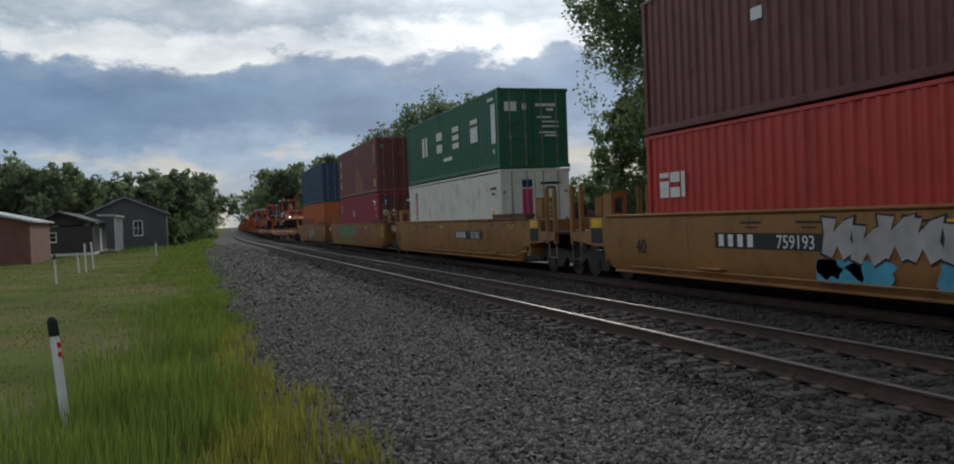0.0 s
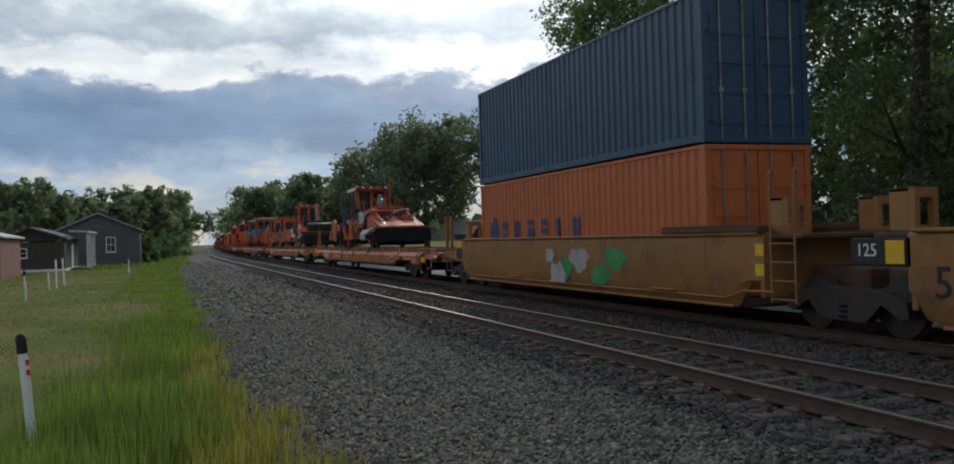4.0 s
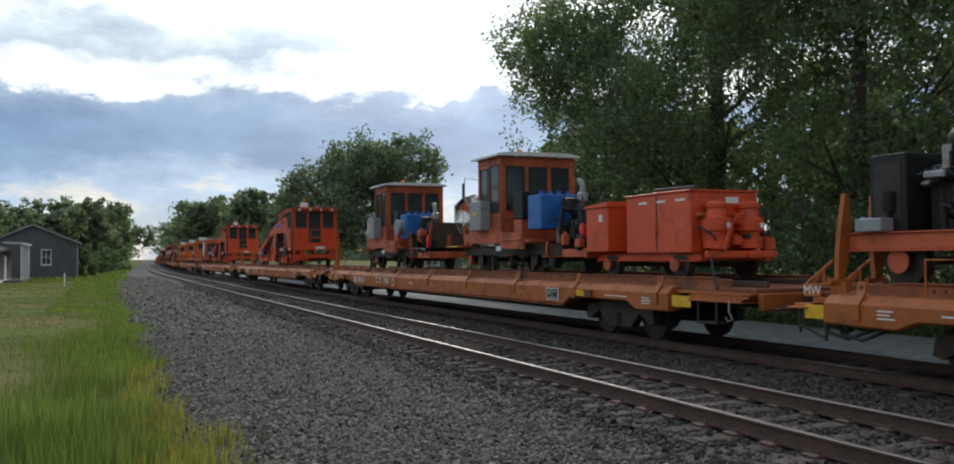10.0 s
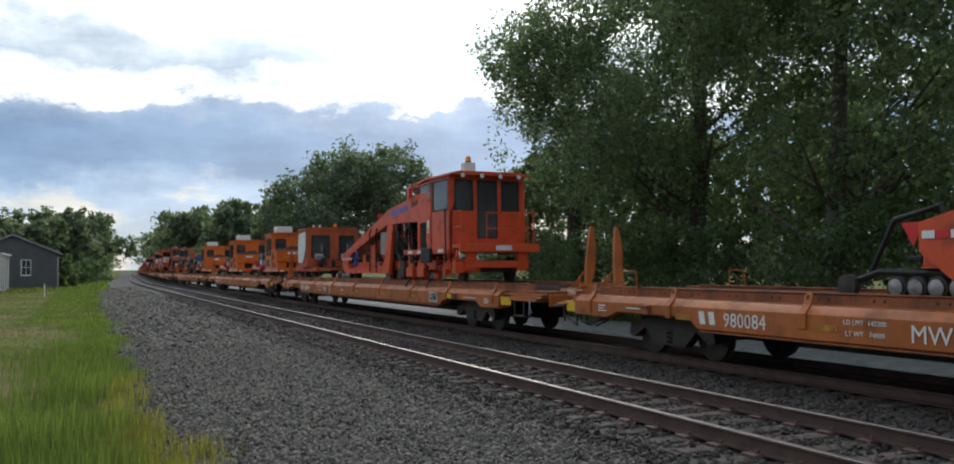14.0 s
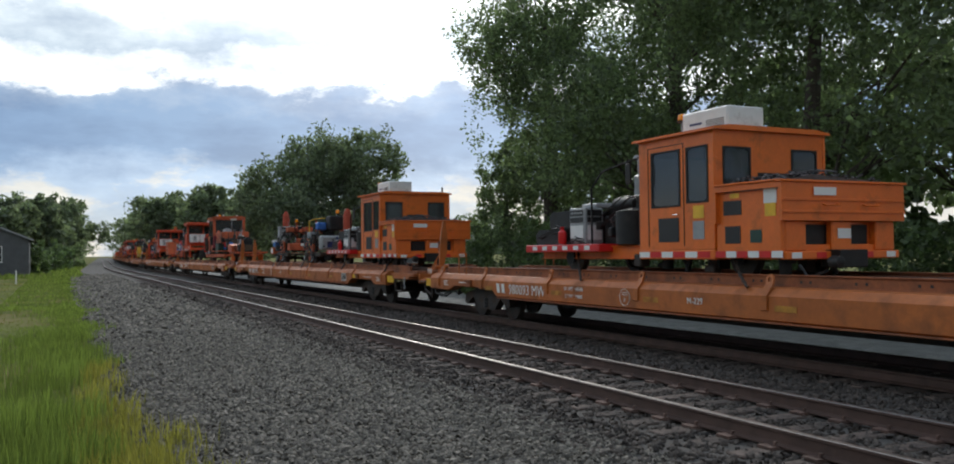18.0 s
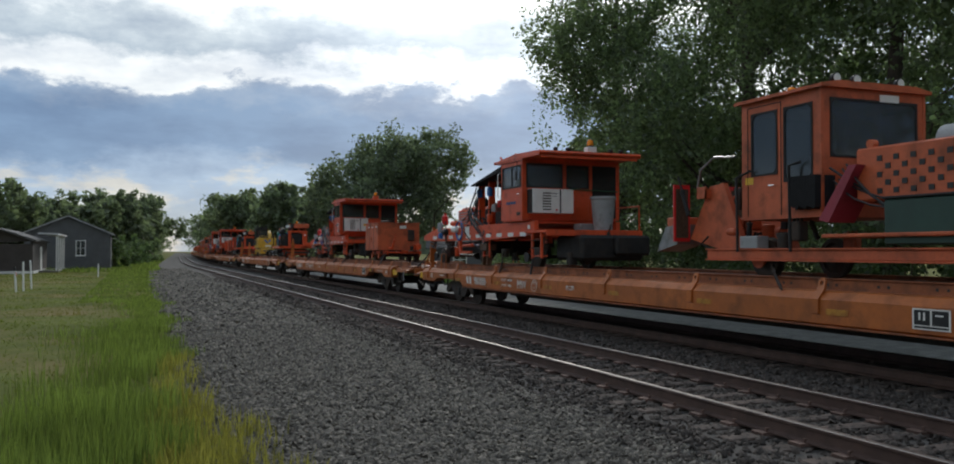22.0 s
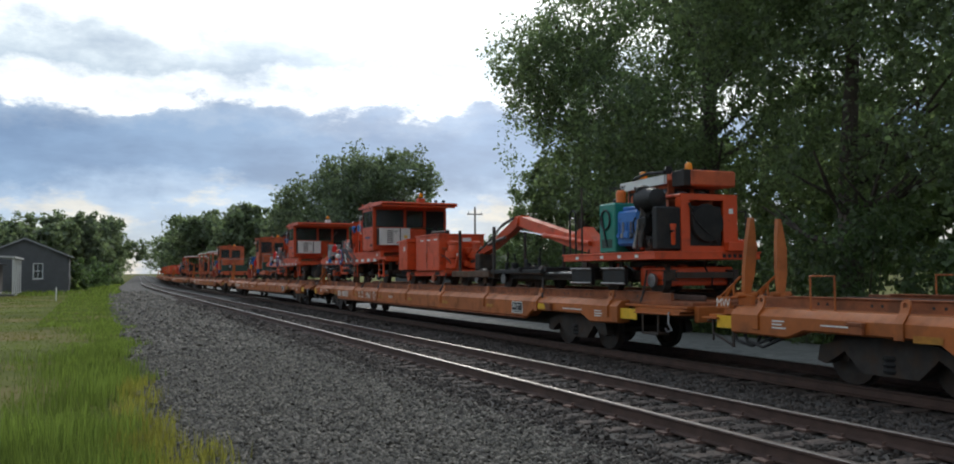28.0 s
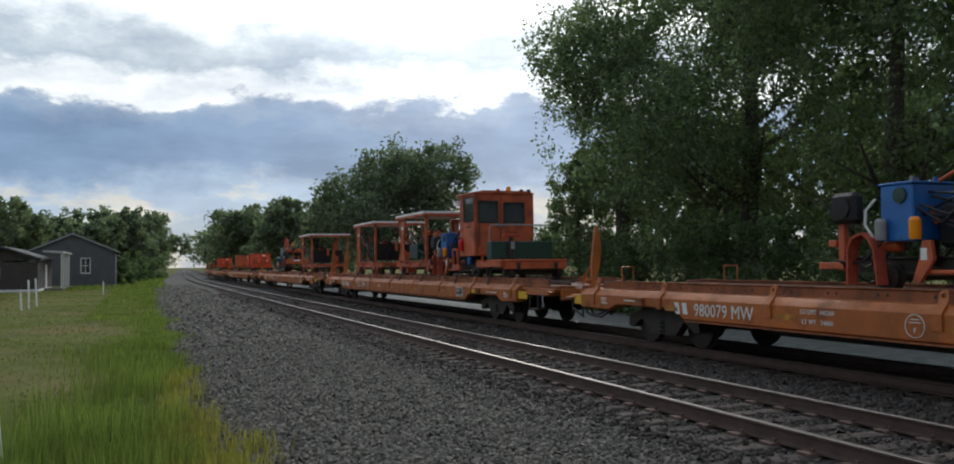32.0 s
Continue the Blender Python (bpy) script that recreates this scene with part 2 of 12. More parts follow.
GRIME = (0.045, 0.035, 0.028)
RUST = (0.13, 0.055, 0.025)
M = dict(
    car_orange=mat("flatcar_paint", (0.47, 0.128, 0.02), 0.5, var=0.2, scale=0.9, bump=0.1, dirt=((0.15, 0.055, 0.018), 0.50, 0.80, 2.2), fine=0.16),
    car_orange_dk=mat("flatcar_deck_paint", (0.34, 0.10, 0.03), 0.65, var=0.25, scale=1.6, dirt=((0.10, 0.05, 0.03), 0.40, 0.75, 3.0), fine=0.2),
    orange=mat("machine_orange", (0.70, 0.085, 0.018), 0.42, var=0.14, scale=1.4, bump=0.06, dirt=((0.11, 0.035, 0.018), 0.54, 0.86, 2.6), fine=0.1),
    orange_b=mat("machine_orange_faded", (0.58, 0.12, 0.04), 0.55, var=0.2, scale=1.7, bump=0.08, dirt=((0.10, 0.045, 0.025), 0.48, 0.80, 2.4), fine=0.14),
    amber=mat("machine_amber", (0.78, 0.165, 0.016), 0.42, var=0.12, scale=1.5, bump=0.06, dirt=((0.14, 0.06, 0.02), 0.56, 0.88, 2.4), fine=0.1),
    yellow=mat("excavator_yellow", (0.62, 0.36, 0.03), 0.42, var=0.14, scale=1.5, bump=0.05, dirt=(GRIME, 0.56, 0.85, 2.5)),
    black=mat("black_paint", (0.014, 0.014, 0.014), 0.55, var=0.4, scale=5, bump=0.15, spec=0.35, dirt=((0.045, 0.036, 0.03), 0.5, 0.8, 4)),
    steel=mat("dull_steel", (0.28, 0.28, 0.28), 0.42, 0.8, var=0.3, scale=4, bump=0.15, dirt=(RUST, 0.5, 0.8, 3)),
    chrome=mat("bright_rod", (0.7, 0.7, 0.7), 0.18, 1.0, var=0.1, bump=0),
    iron=mat("greasy_iron", (0.045, 0.038, 0.033), 0.6, 0.3, var=0.4, scale=5, bump=0.3, dirt=((0.09, 0.055, 0.035), 0.45, 0.75, 4)),
    rubber=mat("rubber", (0.02, 0.02, 0.02), 0.8, var=0.3, bump=0.1),
    canvas=mat("black_curtain", (0.016, 0.016, 0.017), 0.85, spec=0.25, var=0.3, scale=3, bump=0.4, bscale=12),
    grey=mat("grey_enamel", (0.30, 0.31, 0.31), 0.45, var=0.15, scale=3, bump=0.05, dirt=(GRIME, 0.58, 0.85, 3)),
    white=mat("white_paint", (0.76, 0.76, 0.73), 0.5, var=0.08, scale=3, bump=0.05, dirt=((0.25, 0.22, 0.18), 0.58, 0.9, 3)),
    letter=mat("white_lettering", (0.78, 0.76, 0.70), 0.6, var=0.12, scale=6, bump=0),
    red=mat("reflector_red", (0.62, 0.02, 0.02), 0.3, var=0.1, bump=0),
    yellowtape=mat("yellow_tape", (0.78, 0.46, 0.02), 0.4, var=0.15, scale=5, bump=0),
    faded=mat("faded_yellow_tape", (0.46, 0.21, 0.02), 0.5, var=0.3, scale=4, bump=0, dirt=((0.30, 0.10, 0.02), 0.45, 0.7, 6)),
    blue=mat("blue_tank", (0.025, 0.15, 0.46), 0.4, var=0.2, scale=3, bump=0.05, dirt=(GRIME, 0.56, 0.85, 3)),
    green=mat("green_enamel", (0.012, 0.085, 0.035), 0.4, var=0.2, scale=3, bump=0.05, dirt=(GRIME, 0.56, 0.85, 3)),
    teal=mat("teal_enamel", (0.015, 0.22, 0.16), 0.4, var=0.2, scale=3, bump=0.05, dirt=(GRIME, 0.58, 0.88, 3)),
    dkgreen=mat("dark_green_box", (0.015, 0.05, 0.035), 0.45, var=0.2, scale=3, bump=0.05),
    hose=mat("black_hose", (0.015, 0.015, 0.016), 0.45, var=0.2, bump=0),
    bluehose=mat("blue_hose", (0.03, 0.12, 0.40), 0.4, var=0.2, bump=0),
    mesh=mat("radiator_mesh", (0.10, 0.075, 0.05), 0.55, 0.5, var=0.4, scale=20, bump=0.4, bscale=90),
    seat=mat("seat_vinyl", (0.03, 0.03, 0.035), 0.6, var=0.2, bump=0.1),
    glass=glass("tinted_glass", (0.16, 0.18, 0.18)),
    beacon=mat("amber_lens", (0.95, 0.30, 0.01), 0.15, var=0.05, bump=0),
    lamp=mat("lamp_lens", (0.75, 0.75, 0.70), 0.15, var=0.05, bump=0),
    scrap=mat("scrap_metal", (0.10, 0.09, 0.09), 0.6, 0.5, var=0.5, scale=8, island=0.5, bump=0.3),
    umbrella=mat("folded_umbrella_cloth", (0.42, 0.07, 0.035), 0.8, var=0.3, scale=5, bump=0.4, bscale=20),
    well_tan=mat("wellcar_yellow", (0.36, 0.165, 0.045), 0.55, var=0.16, scale=0.8, bump=0.1, dirt=((0.12, 0.06, 0.03), 0.48, 0.82, 1.6), fine=0.14),
    con_maroon=mat("container_maroon", (0.155, 0.035, 0.032), 0.5, var=0.14, scale=0.7, bump=0.06, dirt=((0.06, 0.025, 0.02), 0.52, 0.85, 1.8)),
    con_red=mat("container_red", (0.50, 0.035, 0.022), 0.45, var=0.12, scale=0.7, bump=0.06, dirt=((0.20, 0.02, 0.015), 0.54, 0.88, 1.8)),
    con_green=mat("container_green", (0.022, 0.125, 0.062), 0.45, var=0.12, scale=0.7, bump=0.06, dirt=((0.02, 0.05, 0.03), 0.55, 0.85, 1.8)),
    con_white=mat("container_white", (0.78, 0.75, 0.64), 0.45, var=0.08, scale=0.6, bump=0.05, dirt=((0.36, 0.32, 0.25), 0.52, 0.88, 1.5)),
    con_pink=mat("container_crimson", (0.33, 0.035, 0.06), 0.5, var=0.12, scale=0.7, bump=0.06, dirt=((0.12, 0.02, 0.025), 0.54, 0.86, 1.8)),
    con_brown=mat("container_brown", (0.205, 0.066, 0.056), 0.5, var=0.14, scale=0.7, bump=0.06, dirt=((0.25, 0.11, 0.08), 0.55, 0.85, 0.9)),
    con_faded=mat("container_faded", (0.34, 0.15, 0.085), 0.7, var=0.25, scale=2, bump=0.1),
    con_blue=mat("container_blue", (0.024, 0.062, 0.12), 0.45, var=0.12, scale=0.7, bump=0.06, dirt=((0.02, 0.04, 0.07), 0.54, 0.86, 1.8)),
    con_orange=mat("container_orange", (0.50, 0.125, 0.028), 0.45, var=0.1, scale=0.7, bump=0.06, dirt=((0.28, 0.08, 0.02), 0.55, 0.86, 1.8)),
    ledge=mat("rusty_ledge", (0.11, 0.065, 0.04), 0.75, 0.1, var=0.35, scale=2.5, bump=0.2, dirt=(RUST, 0.45, 0.75, 3)),
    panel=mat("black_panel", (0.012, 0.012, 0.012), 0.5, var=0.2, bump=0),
    magenta=mat("magenta_sticker", (0.55, 0.03, 0.16), 0.4, var=0.1, bump=0),
    navy=mat("navy_sticker", (0.015, 0.03, 0.12), 0.4, var=0.1, bump=0),
    spray_teal=mat("spray_blue", (0.07, 0.33, 0.47), 0.55, var=0.25, scale=2, bump=0),
    spray_grey=mat("spray_silver", (0.42, 0.38, 0.36), 0.5, var=0.25, scale=2, bump=0),
    spray_green=mat("spray_green", (0.035, 0.26, 0.07), 0.55, var=0.25, scale=2, bump=0),
    spray_orange=mat("spray_salmon", (0.50, 0.17, 0.08), 0.55, var=0.25, scale=2, bump=0),
    spray_purple=mat("spray_pink", (0.34, 0.11, 0.22), 0.55, var=0.25, scale=2, bump=0),
    ballast=mat("ballast", (0.092, 0.080, 0.067), 0.9, var=0.35, scale=9.0, bump=1.0, bscale=26, dirt=((0.075, 0.07, 0.065), 0.42, 0.7, 0.7), fine=0.45),
    # brown stones by the tracks, their colour also lowered for the trees' shade
    stone_dark=mat("sooty_stone", (0.064, 0.052, 0.043), 0.9, var=0.3, scale=14, bump=0.4, bscale=60, island=0.55),
    stone=mat("crushed_stone", (0.142, 0.127, 0.104), 0.85, var=0.3, scale=14, bump=0.4, bscale=60, island=0.55),
    tie=mat("old_tie", (0.085, 0.062, 0.05), 0.9, var=0.45, scale=6, bump=0.8, bscale=30, obrand=0.35),
    rail=mat("rail_side", (0.085, 0.05, 0.038), 0.75, 0.2, var=0.3, scale=4, bump=0.25),
    railhead=mat("rail_head", (0.19, 0.17, 0.158), 0.42, 1.0, var=0.2, scale=3, bump=0.03),
    plate=mat("rusty_plate", (0.14, 0.085, 0.065), 0.75, 0.3, var=0.35, scale=7, bump=0.3, obrand=0.25),
    ground=mat("field_soil", (0.14, 0.158, 0.042), 1.0, var=0.3, scale=0.25, bump=0.3, bscale=10, dirt=((0.21, 0.17, 0.075), 0.46, 0.66, 0.22), fine=0.25, spec=0.05),
    blade=mat("tall_grass", (0.125, 0.16, 0.046), 0.7, spec=0.15, var=0.3, scale=0.6, bump=0, island=0.4, trans=0.45),
    lawn=mat("lawn_grass", (0.13, 0.152, 0.038), 1.0, var=0.3, scale=0.35, bump=0, island=0.25, dirt=((0.17, 0.14, 0.045), 0.5, 0.72, 0.22), trans=0.35, spec=0.05),
    verge=mat("verge_grass", (0.07, 0.10, 0.035), 0.7, var=0.3, scale=0.6, bump=0, island=0.4, trans=0.35),
    weed=mat("yellow_weed", (0.21, 0.19, 0.05), 0.75, var=0.3, scale=1.0, bump=0, island=0.4, trans=0.4),
    leaf=mat("leaf", (0.12, 0.15, 0.095), 0.5, var=0.35, scale=0.5, bump=0, island=0.45, trans=0.6),
    leaf_lt=mat("light_leaf", (0.08, 0.115, 0.055), 0.55, var=0.35, scale=0.5, bump=0, island=0.4, trans=0.45),
    # distant leaves: haze is mixed into the base colour, paler and greyer
    leaf_hazed=mat("far_leaf", (0.14, 0.165, 0.12), 0.7, var=0.3, scale=0.3, bump=0, island=0.4, trans=0.5),
    bark=mat("bark", (0.085, 0.068, 0.055), 0.9, var=0.4, scale=4, bump=0.8, bscale=20),
    brickwall=mat("brick_wall", (0.22, 0.11, 0.085), 0.85, var=0.2, scale=2, bump=0.3, obrand=0.2),
    slate_side=mat("grey_siding", (0.10, 0.104, 0.11), 0.7, var=0.12, scale=1.5, bump=0.1),
    brown_side=mat("dark_brown_siding", (0.06, 0.05, 0.046), 0.8, var=0.2, scale=1.5, bump=0.15),
    shingle=mat("shingle_roof", (0.09, 0.087, 0.085), 0.85, var=0.25, scale=3, bump=0.4, bscale=30),
    metalroof=mat("pale_metal_roof", (0.50, 0.50, 0.50), 0.5, 0.2, var=0.12, scale=1, bump=0.1),
    concrete=mat("pale_gravel", (0.19, 0.19, 0.175), 0.9, var=0.3, scale=3, bump=0.6, bscale=30, fine=0.35),
    pole=mat("weathered_pole", (0.14, 0.115, 0.095), 0.9, var=0.3, scale=4, bump=0.4),
)


# ---- mesh tools ----
class B:
    """Collects the faces of one part."""

    def __init__(self):
        self.v, self.f = [], []

    def add(self, vs, fs):
        k = len(self.v)
        self.v += [tuple(p) for p in vs]
        self.f += [tuple(i + k for i in f) for f in fs]
        return self

    def box(self, x0, x1, y0, y1, z0, z1, c=0.012):
        x0, x1 = min(x0, x1), max(x0, x1)
        y0, y1 = min(y0, y1), max(y0, y1)
        z0, z1 = min(z0, z1), max(z0, z1)
        c = min(c, (x1 - x0) * 0.3, (y1 - y0) * 0.3, (z1 - z0) * 0.3)
        X, Y, Z = (x0, x1), (y0, y1), (z0, z1)
        vs, idx = [], {}
        for i in (0, 1):
            for j in (0, 1):
                for k in (0, 1):
                    s = (1 - 2 * i, 1 - 2 * j, 1 - 2 * k)
                    p = (X[i], Y[j], Z[k])
                    for a in range(3):
                        q = [p[b] + (s[b] * c if b != a else 0) for b in range(3)]
                        idx[i, j, k, a] = len(vs)
                        vs.append(q)
        fs = []
        R = ((0, 0), (1, 0), (1, 1), (0, 1))

        def key(a, s, u, w):
            o = [0, 0, 0]
            o[a], o[(a + 1) % 3], o[(a + 2) % 3] = s, u, w
            return tuple(o)
        for a in range(3):
            for s in (0, 1):
                q = [idx[(*key(a, s, u, w), a)] for u, w in R]
                fs.append(q if s else q[::-1])
        for a in range(3):
            b, d = (a + 1) % 3, (a + 2) % 3
            for u in (0, 1):
                for w in (0, 1):
                    k0, k1 = key(a, 0, u, w), key(a, 1, u, w)
                    q = [idx[(*k0, b)], idx[(*k0, d)], idx[(*k1, d)], idx[(*k1, b)]]
                    fs.append(q if (u ^ w) else q[::-1])
        for i in (0, 1):
            for j in (0, 1):
                for k in (0, 1):
                    q = [idx[i, j, k, a] for a in range(3)]
                    fs.append(q if (i + j + k) % 2 else q[::-1])
        return self.add(vs, fs)

    def prism(self, poly, a0, a1, axis="x"):
        """poly: outline in the two other axes (x: (y, z), y: (x, z), z: (x, y)), pushed from a0 to a1."""
        n = len(poly)

        def pt(u, w, a):
            return {"x": (a, u, w), "y": (u, a, w), "z": (u, w, a)}[axis]
        vs = [pt(u, w, a0) for u, w in poly] + [pt(u, w, a1) for u, w in poly]
        fs = [tuple(range(n))[::-1], tuple(range(n, 2 * n))] + [(i, (i + 1) % n, n + (i + 1) % n, n + i) for i in range(n)]
        return self.add(vs, fs)

    def tube(self, pts, r, seg=8, cap=True, r1=None):
        pts = [Vector(p) for p in pts]
        vs, n = [], len(pts)
        prev = None
        for i, p in enumerate(pts):
            d = (pts[min(i + 1, n - 1)] - pts[max(i - 1, 0)]).normalized()
            if prev is None:
                prev = d.orthogonal().normalized()
            u = (prev - d * prev.dot(d))
            u = u.normalized() if u.length > 1e-6 else d.orthogonal().normalized()
            prev = u
            w = d.cross(u)
            rr = r if r1 is None else r + (r1 - r) * i / (n - 1)
            vs += [p + (u * math.cos(2 * math.pi * k / seg) + w * math.sin(2 * math.pi * k / seg)) * rr for k in range(seg)]
        fs = [(i * seg + k, i * seg + (k + 1) % seg, (i + 1) * seg + (k + 1) % seg, (i + 1) * seg + k) for i in range(n - 1) for k in range(seg)]
        if cap:
            fs += [tuple(range(seg))[::-1], tuple(range((n - 1) * seg, n * seg))]
        return self.add(vs, fs)

    def cyl(self, p0, p1, r, seg=14, r1=None):
        return self.tube([p0, p1], r, seg, True, r1)

    def lathe(self, prof, seg=20, axis="x", at=(0, 0, 0)):
        """prof: (radius, along) pairs turned about the axis."""
        vs = []
        for r, a in prof:
            for k in range(seg):
                c, s = r * math.cos(2 * math.pi * k / seg), r * math.sin(2 * math.pi * k / seg)
                p = {"x": (a, c, s), "y": (c, a, s), "z": (c, s, a)}[axis]
                vs.append([p[i] + at[i] for i in range(3)])
        n = len(prof)
        fs = [(i * seg + k, i * seg + (k + 1) % seg, (i + 1) * seg + (k + 1) % seg, (i + 1) * seg + k) for i in range(n - 1) for k in range(seg)]
        fs += [tuple(range(seg))[::-1], tuple(range((n - 1) * seg, n * seg))]
        return self.add(vs, fs)

    def wall(self, axis, p0, p1, u0, u1, v0, v1, holes, c=0.008):
        """A panel from p0 to p1 along axis ('x' or 'y'), with rectangular openings (u0, u1, v0, v1); u is the other level axis."""
        us = sorted({u0, u1, *[min(max(h[i], u0), u1) for h in holes for i in (0, 1)]})
        vs = sorted({v0, v1, *[min(max(h[i], v0), v1) for h in holes for i in (2, 3)]})
        nu, nv = len(us), len(vs)

        def solid(i, k):
            if not (0 <= i < nu - 1 and 0 <= k < nv - 1):
                return False
            a, e = (us[i] + us[i + 1]) / 2, (vs[k] + vs[k + 1]) / 2
            return not any(h[0] <= a <= h[1] and h[2] <= e <= h[3] for h in holes)

        def at(i, k, p):
            return (i * nv + k) * 2 + p
        pts = [(q, u, v) if axis == "x" else (u, q, v) for u in us for v in vs for q in (p0, p1)]
        fs = []
        for i in range(nu - 1):
            for k in range(nv - 1):
                if not solid(i, k):
                    continue
                c0, c1, c2, c3 = (i, k), (i + 1, k), (i + 1, k + 1), (i, k + 1)
                fs.append((at(*c0, 1), at(*c1, 1), at(*c2, 1), at(*c3, 1)))
                fs.append((at(*c0, 0), at(*c3, 0), at(*c2, 0), at(*c1, 0)))
                for (di, dk), a, e in (((0, -1), c0, c1), ((1, 0), c1, c2), ((0, 1), c2, c3), ((-1, 0), c3, c0)):
                    if not solid(i + di, k + dk):
                        fs.append((at(*a, 0), at(*e, 0), at(*e, 1), at(*a, 1)))
        used = sorted({q for f in fs for q in f})
        ix = {q: r for r, q in enumerate(used)}
        if axis == "y":
            fs = [f[::-1] for f in fs]
        return self.add([pts[q] for q in used], [tuple(ix[q] for q in f) for f in fs])


def mesh_of(name, b, material, smooth=True):
    me = bpy.data.meshes.new(name)
    me.from_pydata(b.v, [], b.f)
    me.materials.append(M[material] if isinstance(material, str) else material)
    if smooth:
        me.shade_smooth()
        me.set_sharp_from_angle(angle=radians(35))
    me.update()
    return me


def part(name, b, material, parent, label=""):
    """Links the faces of b as one mesh object under a thing or a part."""
    ob = new(name, b if isinstance(b, bpy.types.Mesh) else mesh_of(name, b, material))
    ob.parent = parent
    if parent.type == "MESH":
        ob.matrix_parent_inverse = parent.matrix_basis.inverted()
    return tagged(ob, label)


def thing(name, label, category, group="", kind="", at=None):
    ob = new(name)
    ob.empty_display_size = 0.3
    if at is not None:
        ob.matrix_basis = at
    return tagged(ob, label, category, group, kind)


def structure(name, b, material, label="", category=""):
    return tagged(new(name, b if isinstance(b, bpy.types.Mesh) else mesh_of(name, b, material)), label, category, "", "structure")


_text = {}


def text_mesh(s, size, material):
    """Letters of the built-in font as a thin mesh that reads along -y seen from -x."""
    if (s, size, material) not in _text:
        cu = bpy.data.curves.new("letters", "FONT")
        cu.body, cu.size, cu.extrude, cu.align_x, cu.resolution_u = s, size, 0.002, "CENTER", 2
        ob = new("letters", cu)
        dg = bpy.context.evaluated_depsgraph_get()
        me = bpy.data.meshes.new_from_object(ob.evaluated_get(dg))
        bpy.data.objects.remove(ob)
        me.transform(Matrix(((0, 0, -1, 0), (-1, 0, 0, 0), (0, 1, 0, 0), (0, 0, 0, 1))))
        me.materials.clear()
        me.materials.append(M[material])
        _text[s, size, material] = me
    return _text[s, size, material]


def letters(s, size, material, parent, x, y, z, label=""):
    ob = part("lettering", text_mesh(s, size, material), material, parent, label)
    ob.location = (x, y, z)
    return ob


# ---- the line of the track ----
NEAR, FAR = 6.74, 10.79      # centre lines of the two tracks


def bend(y):
    """How far the line has swung to the right at y, and its slope there."""
    if y < 95:
        return 0.0, 0.0
    if y < 155:
        return (y - 95) ** 2 / 2720.0, (y - 95) / 1360.0
    return 1.3235 + 0.0441 * (y - 155), 0.0441


def on_track(y, centre=FAR):
    d, s = bend(y)
    return pose(centre + d, y, 0, 0, 0, -math.degrees(math.atan(s)))


def run(t):
    """How far the train has come by t seconds."""
    return 12.9 * t - 0.0054 * t * t


RIDES = []          # (thing, its place along the train, its pose there)


def ride(ob, s, m=None):
    RIDES.append((ob, s, m or Matrix()))
    return ob


# ---- ground and track bed ----
def sheet(name, xs, ys, height, material, follow=False, left=None):
    nx, ny = len(xs), len(ys)
    vs = [(max(x, left(y) + 0.01 * i if left else x) + (bend(y)[0] if follow else 0), y, height(x, y)) for y in ys for i, x in enumerate(xs)]
    fs = [(j * nx + i, j * nx + i + 1, (j + 1) * nx + i + 1, (j + 1) * nx + i) for j in range(ny - 1) for i in range(nx - 1)]
    b = B()
    b.v, b.f = vs, fs
    return mesh_of(name, b, material)


def lerp(x, pts):
    for (a, p), (b, q) in zip(pts, pts[1:]):
        if x <= b:
            return p + (q - p) * max(0, (x - a)) / (b - a)
    return pts[-1][1]


LAND = [(-60, -0.30), (0.2, -0.33), (2.0, -0.45), (5.0, -0.85), (16.0, -0.95), (19.6, -0.70), (20.2, -0.62), (60, -0.62)]
xs = [-3000, -1500, -700, -300, -150, -80, -50] + [-40 + i * 2 for i in range(20)] + [0, 1, 2, 4, 6, 9, 12, 13.5, 15, 17, 20, 24, 30, 40, 60, 90, 150, 300, 700, 1500, 3000]
ys = [-1500, -500, -150, -60, -30, -15] + [-8 + i * 2 for i in range(45)] + [90, 100, 115, 130, 150, 180, 220, 280, 350, 450, 600, 900, 1500, 2500, 4000]
def land_height(x, y):
    rough = 0.03 * noise.noise((x * 0.4, y * 0.4, 0)) if abs(x) < 80 and y < 160 else 0
    return lerp(x - bend(y)[0], LAND) + rough


structure("ground", sheet("ground", xs, ys, land_height, "ground"), "", "grassy ground with worn brown patches beside the railway", "ground")

BED = [(0.5, -0.40), (1.2, -0.31), (3.0, -0.29), (4.4, -0.26), (5.05, -0.19), (5.5, -0.204), (8.0, -0.204), (8.8, -0.2), (9.5, -0.21),
       (12.1, -0.225), (12.7, -0.30), (13.6, -0.56), (16.3, -0.62), (16.7, -0.68)]
bx = [0.5 + 0.15 * i for i in range(109)]
by = [-40, -25, -15, -8] + [-4 + 0.3 * i for i in range(110)] + [29.5 + 1.0 * i for i in range(40)] + [75, 85, 95, 105, 115, 125, 135, 145, 155, 180, 220, 280, 360, 480, 650, 900]
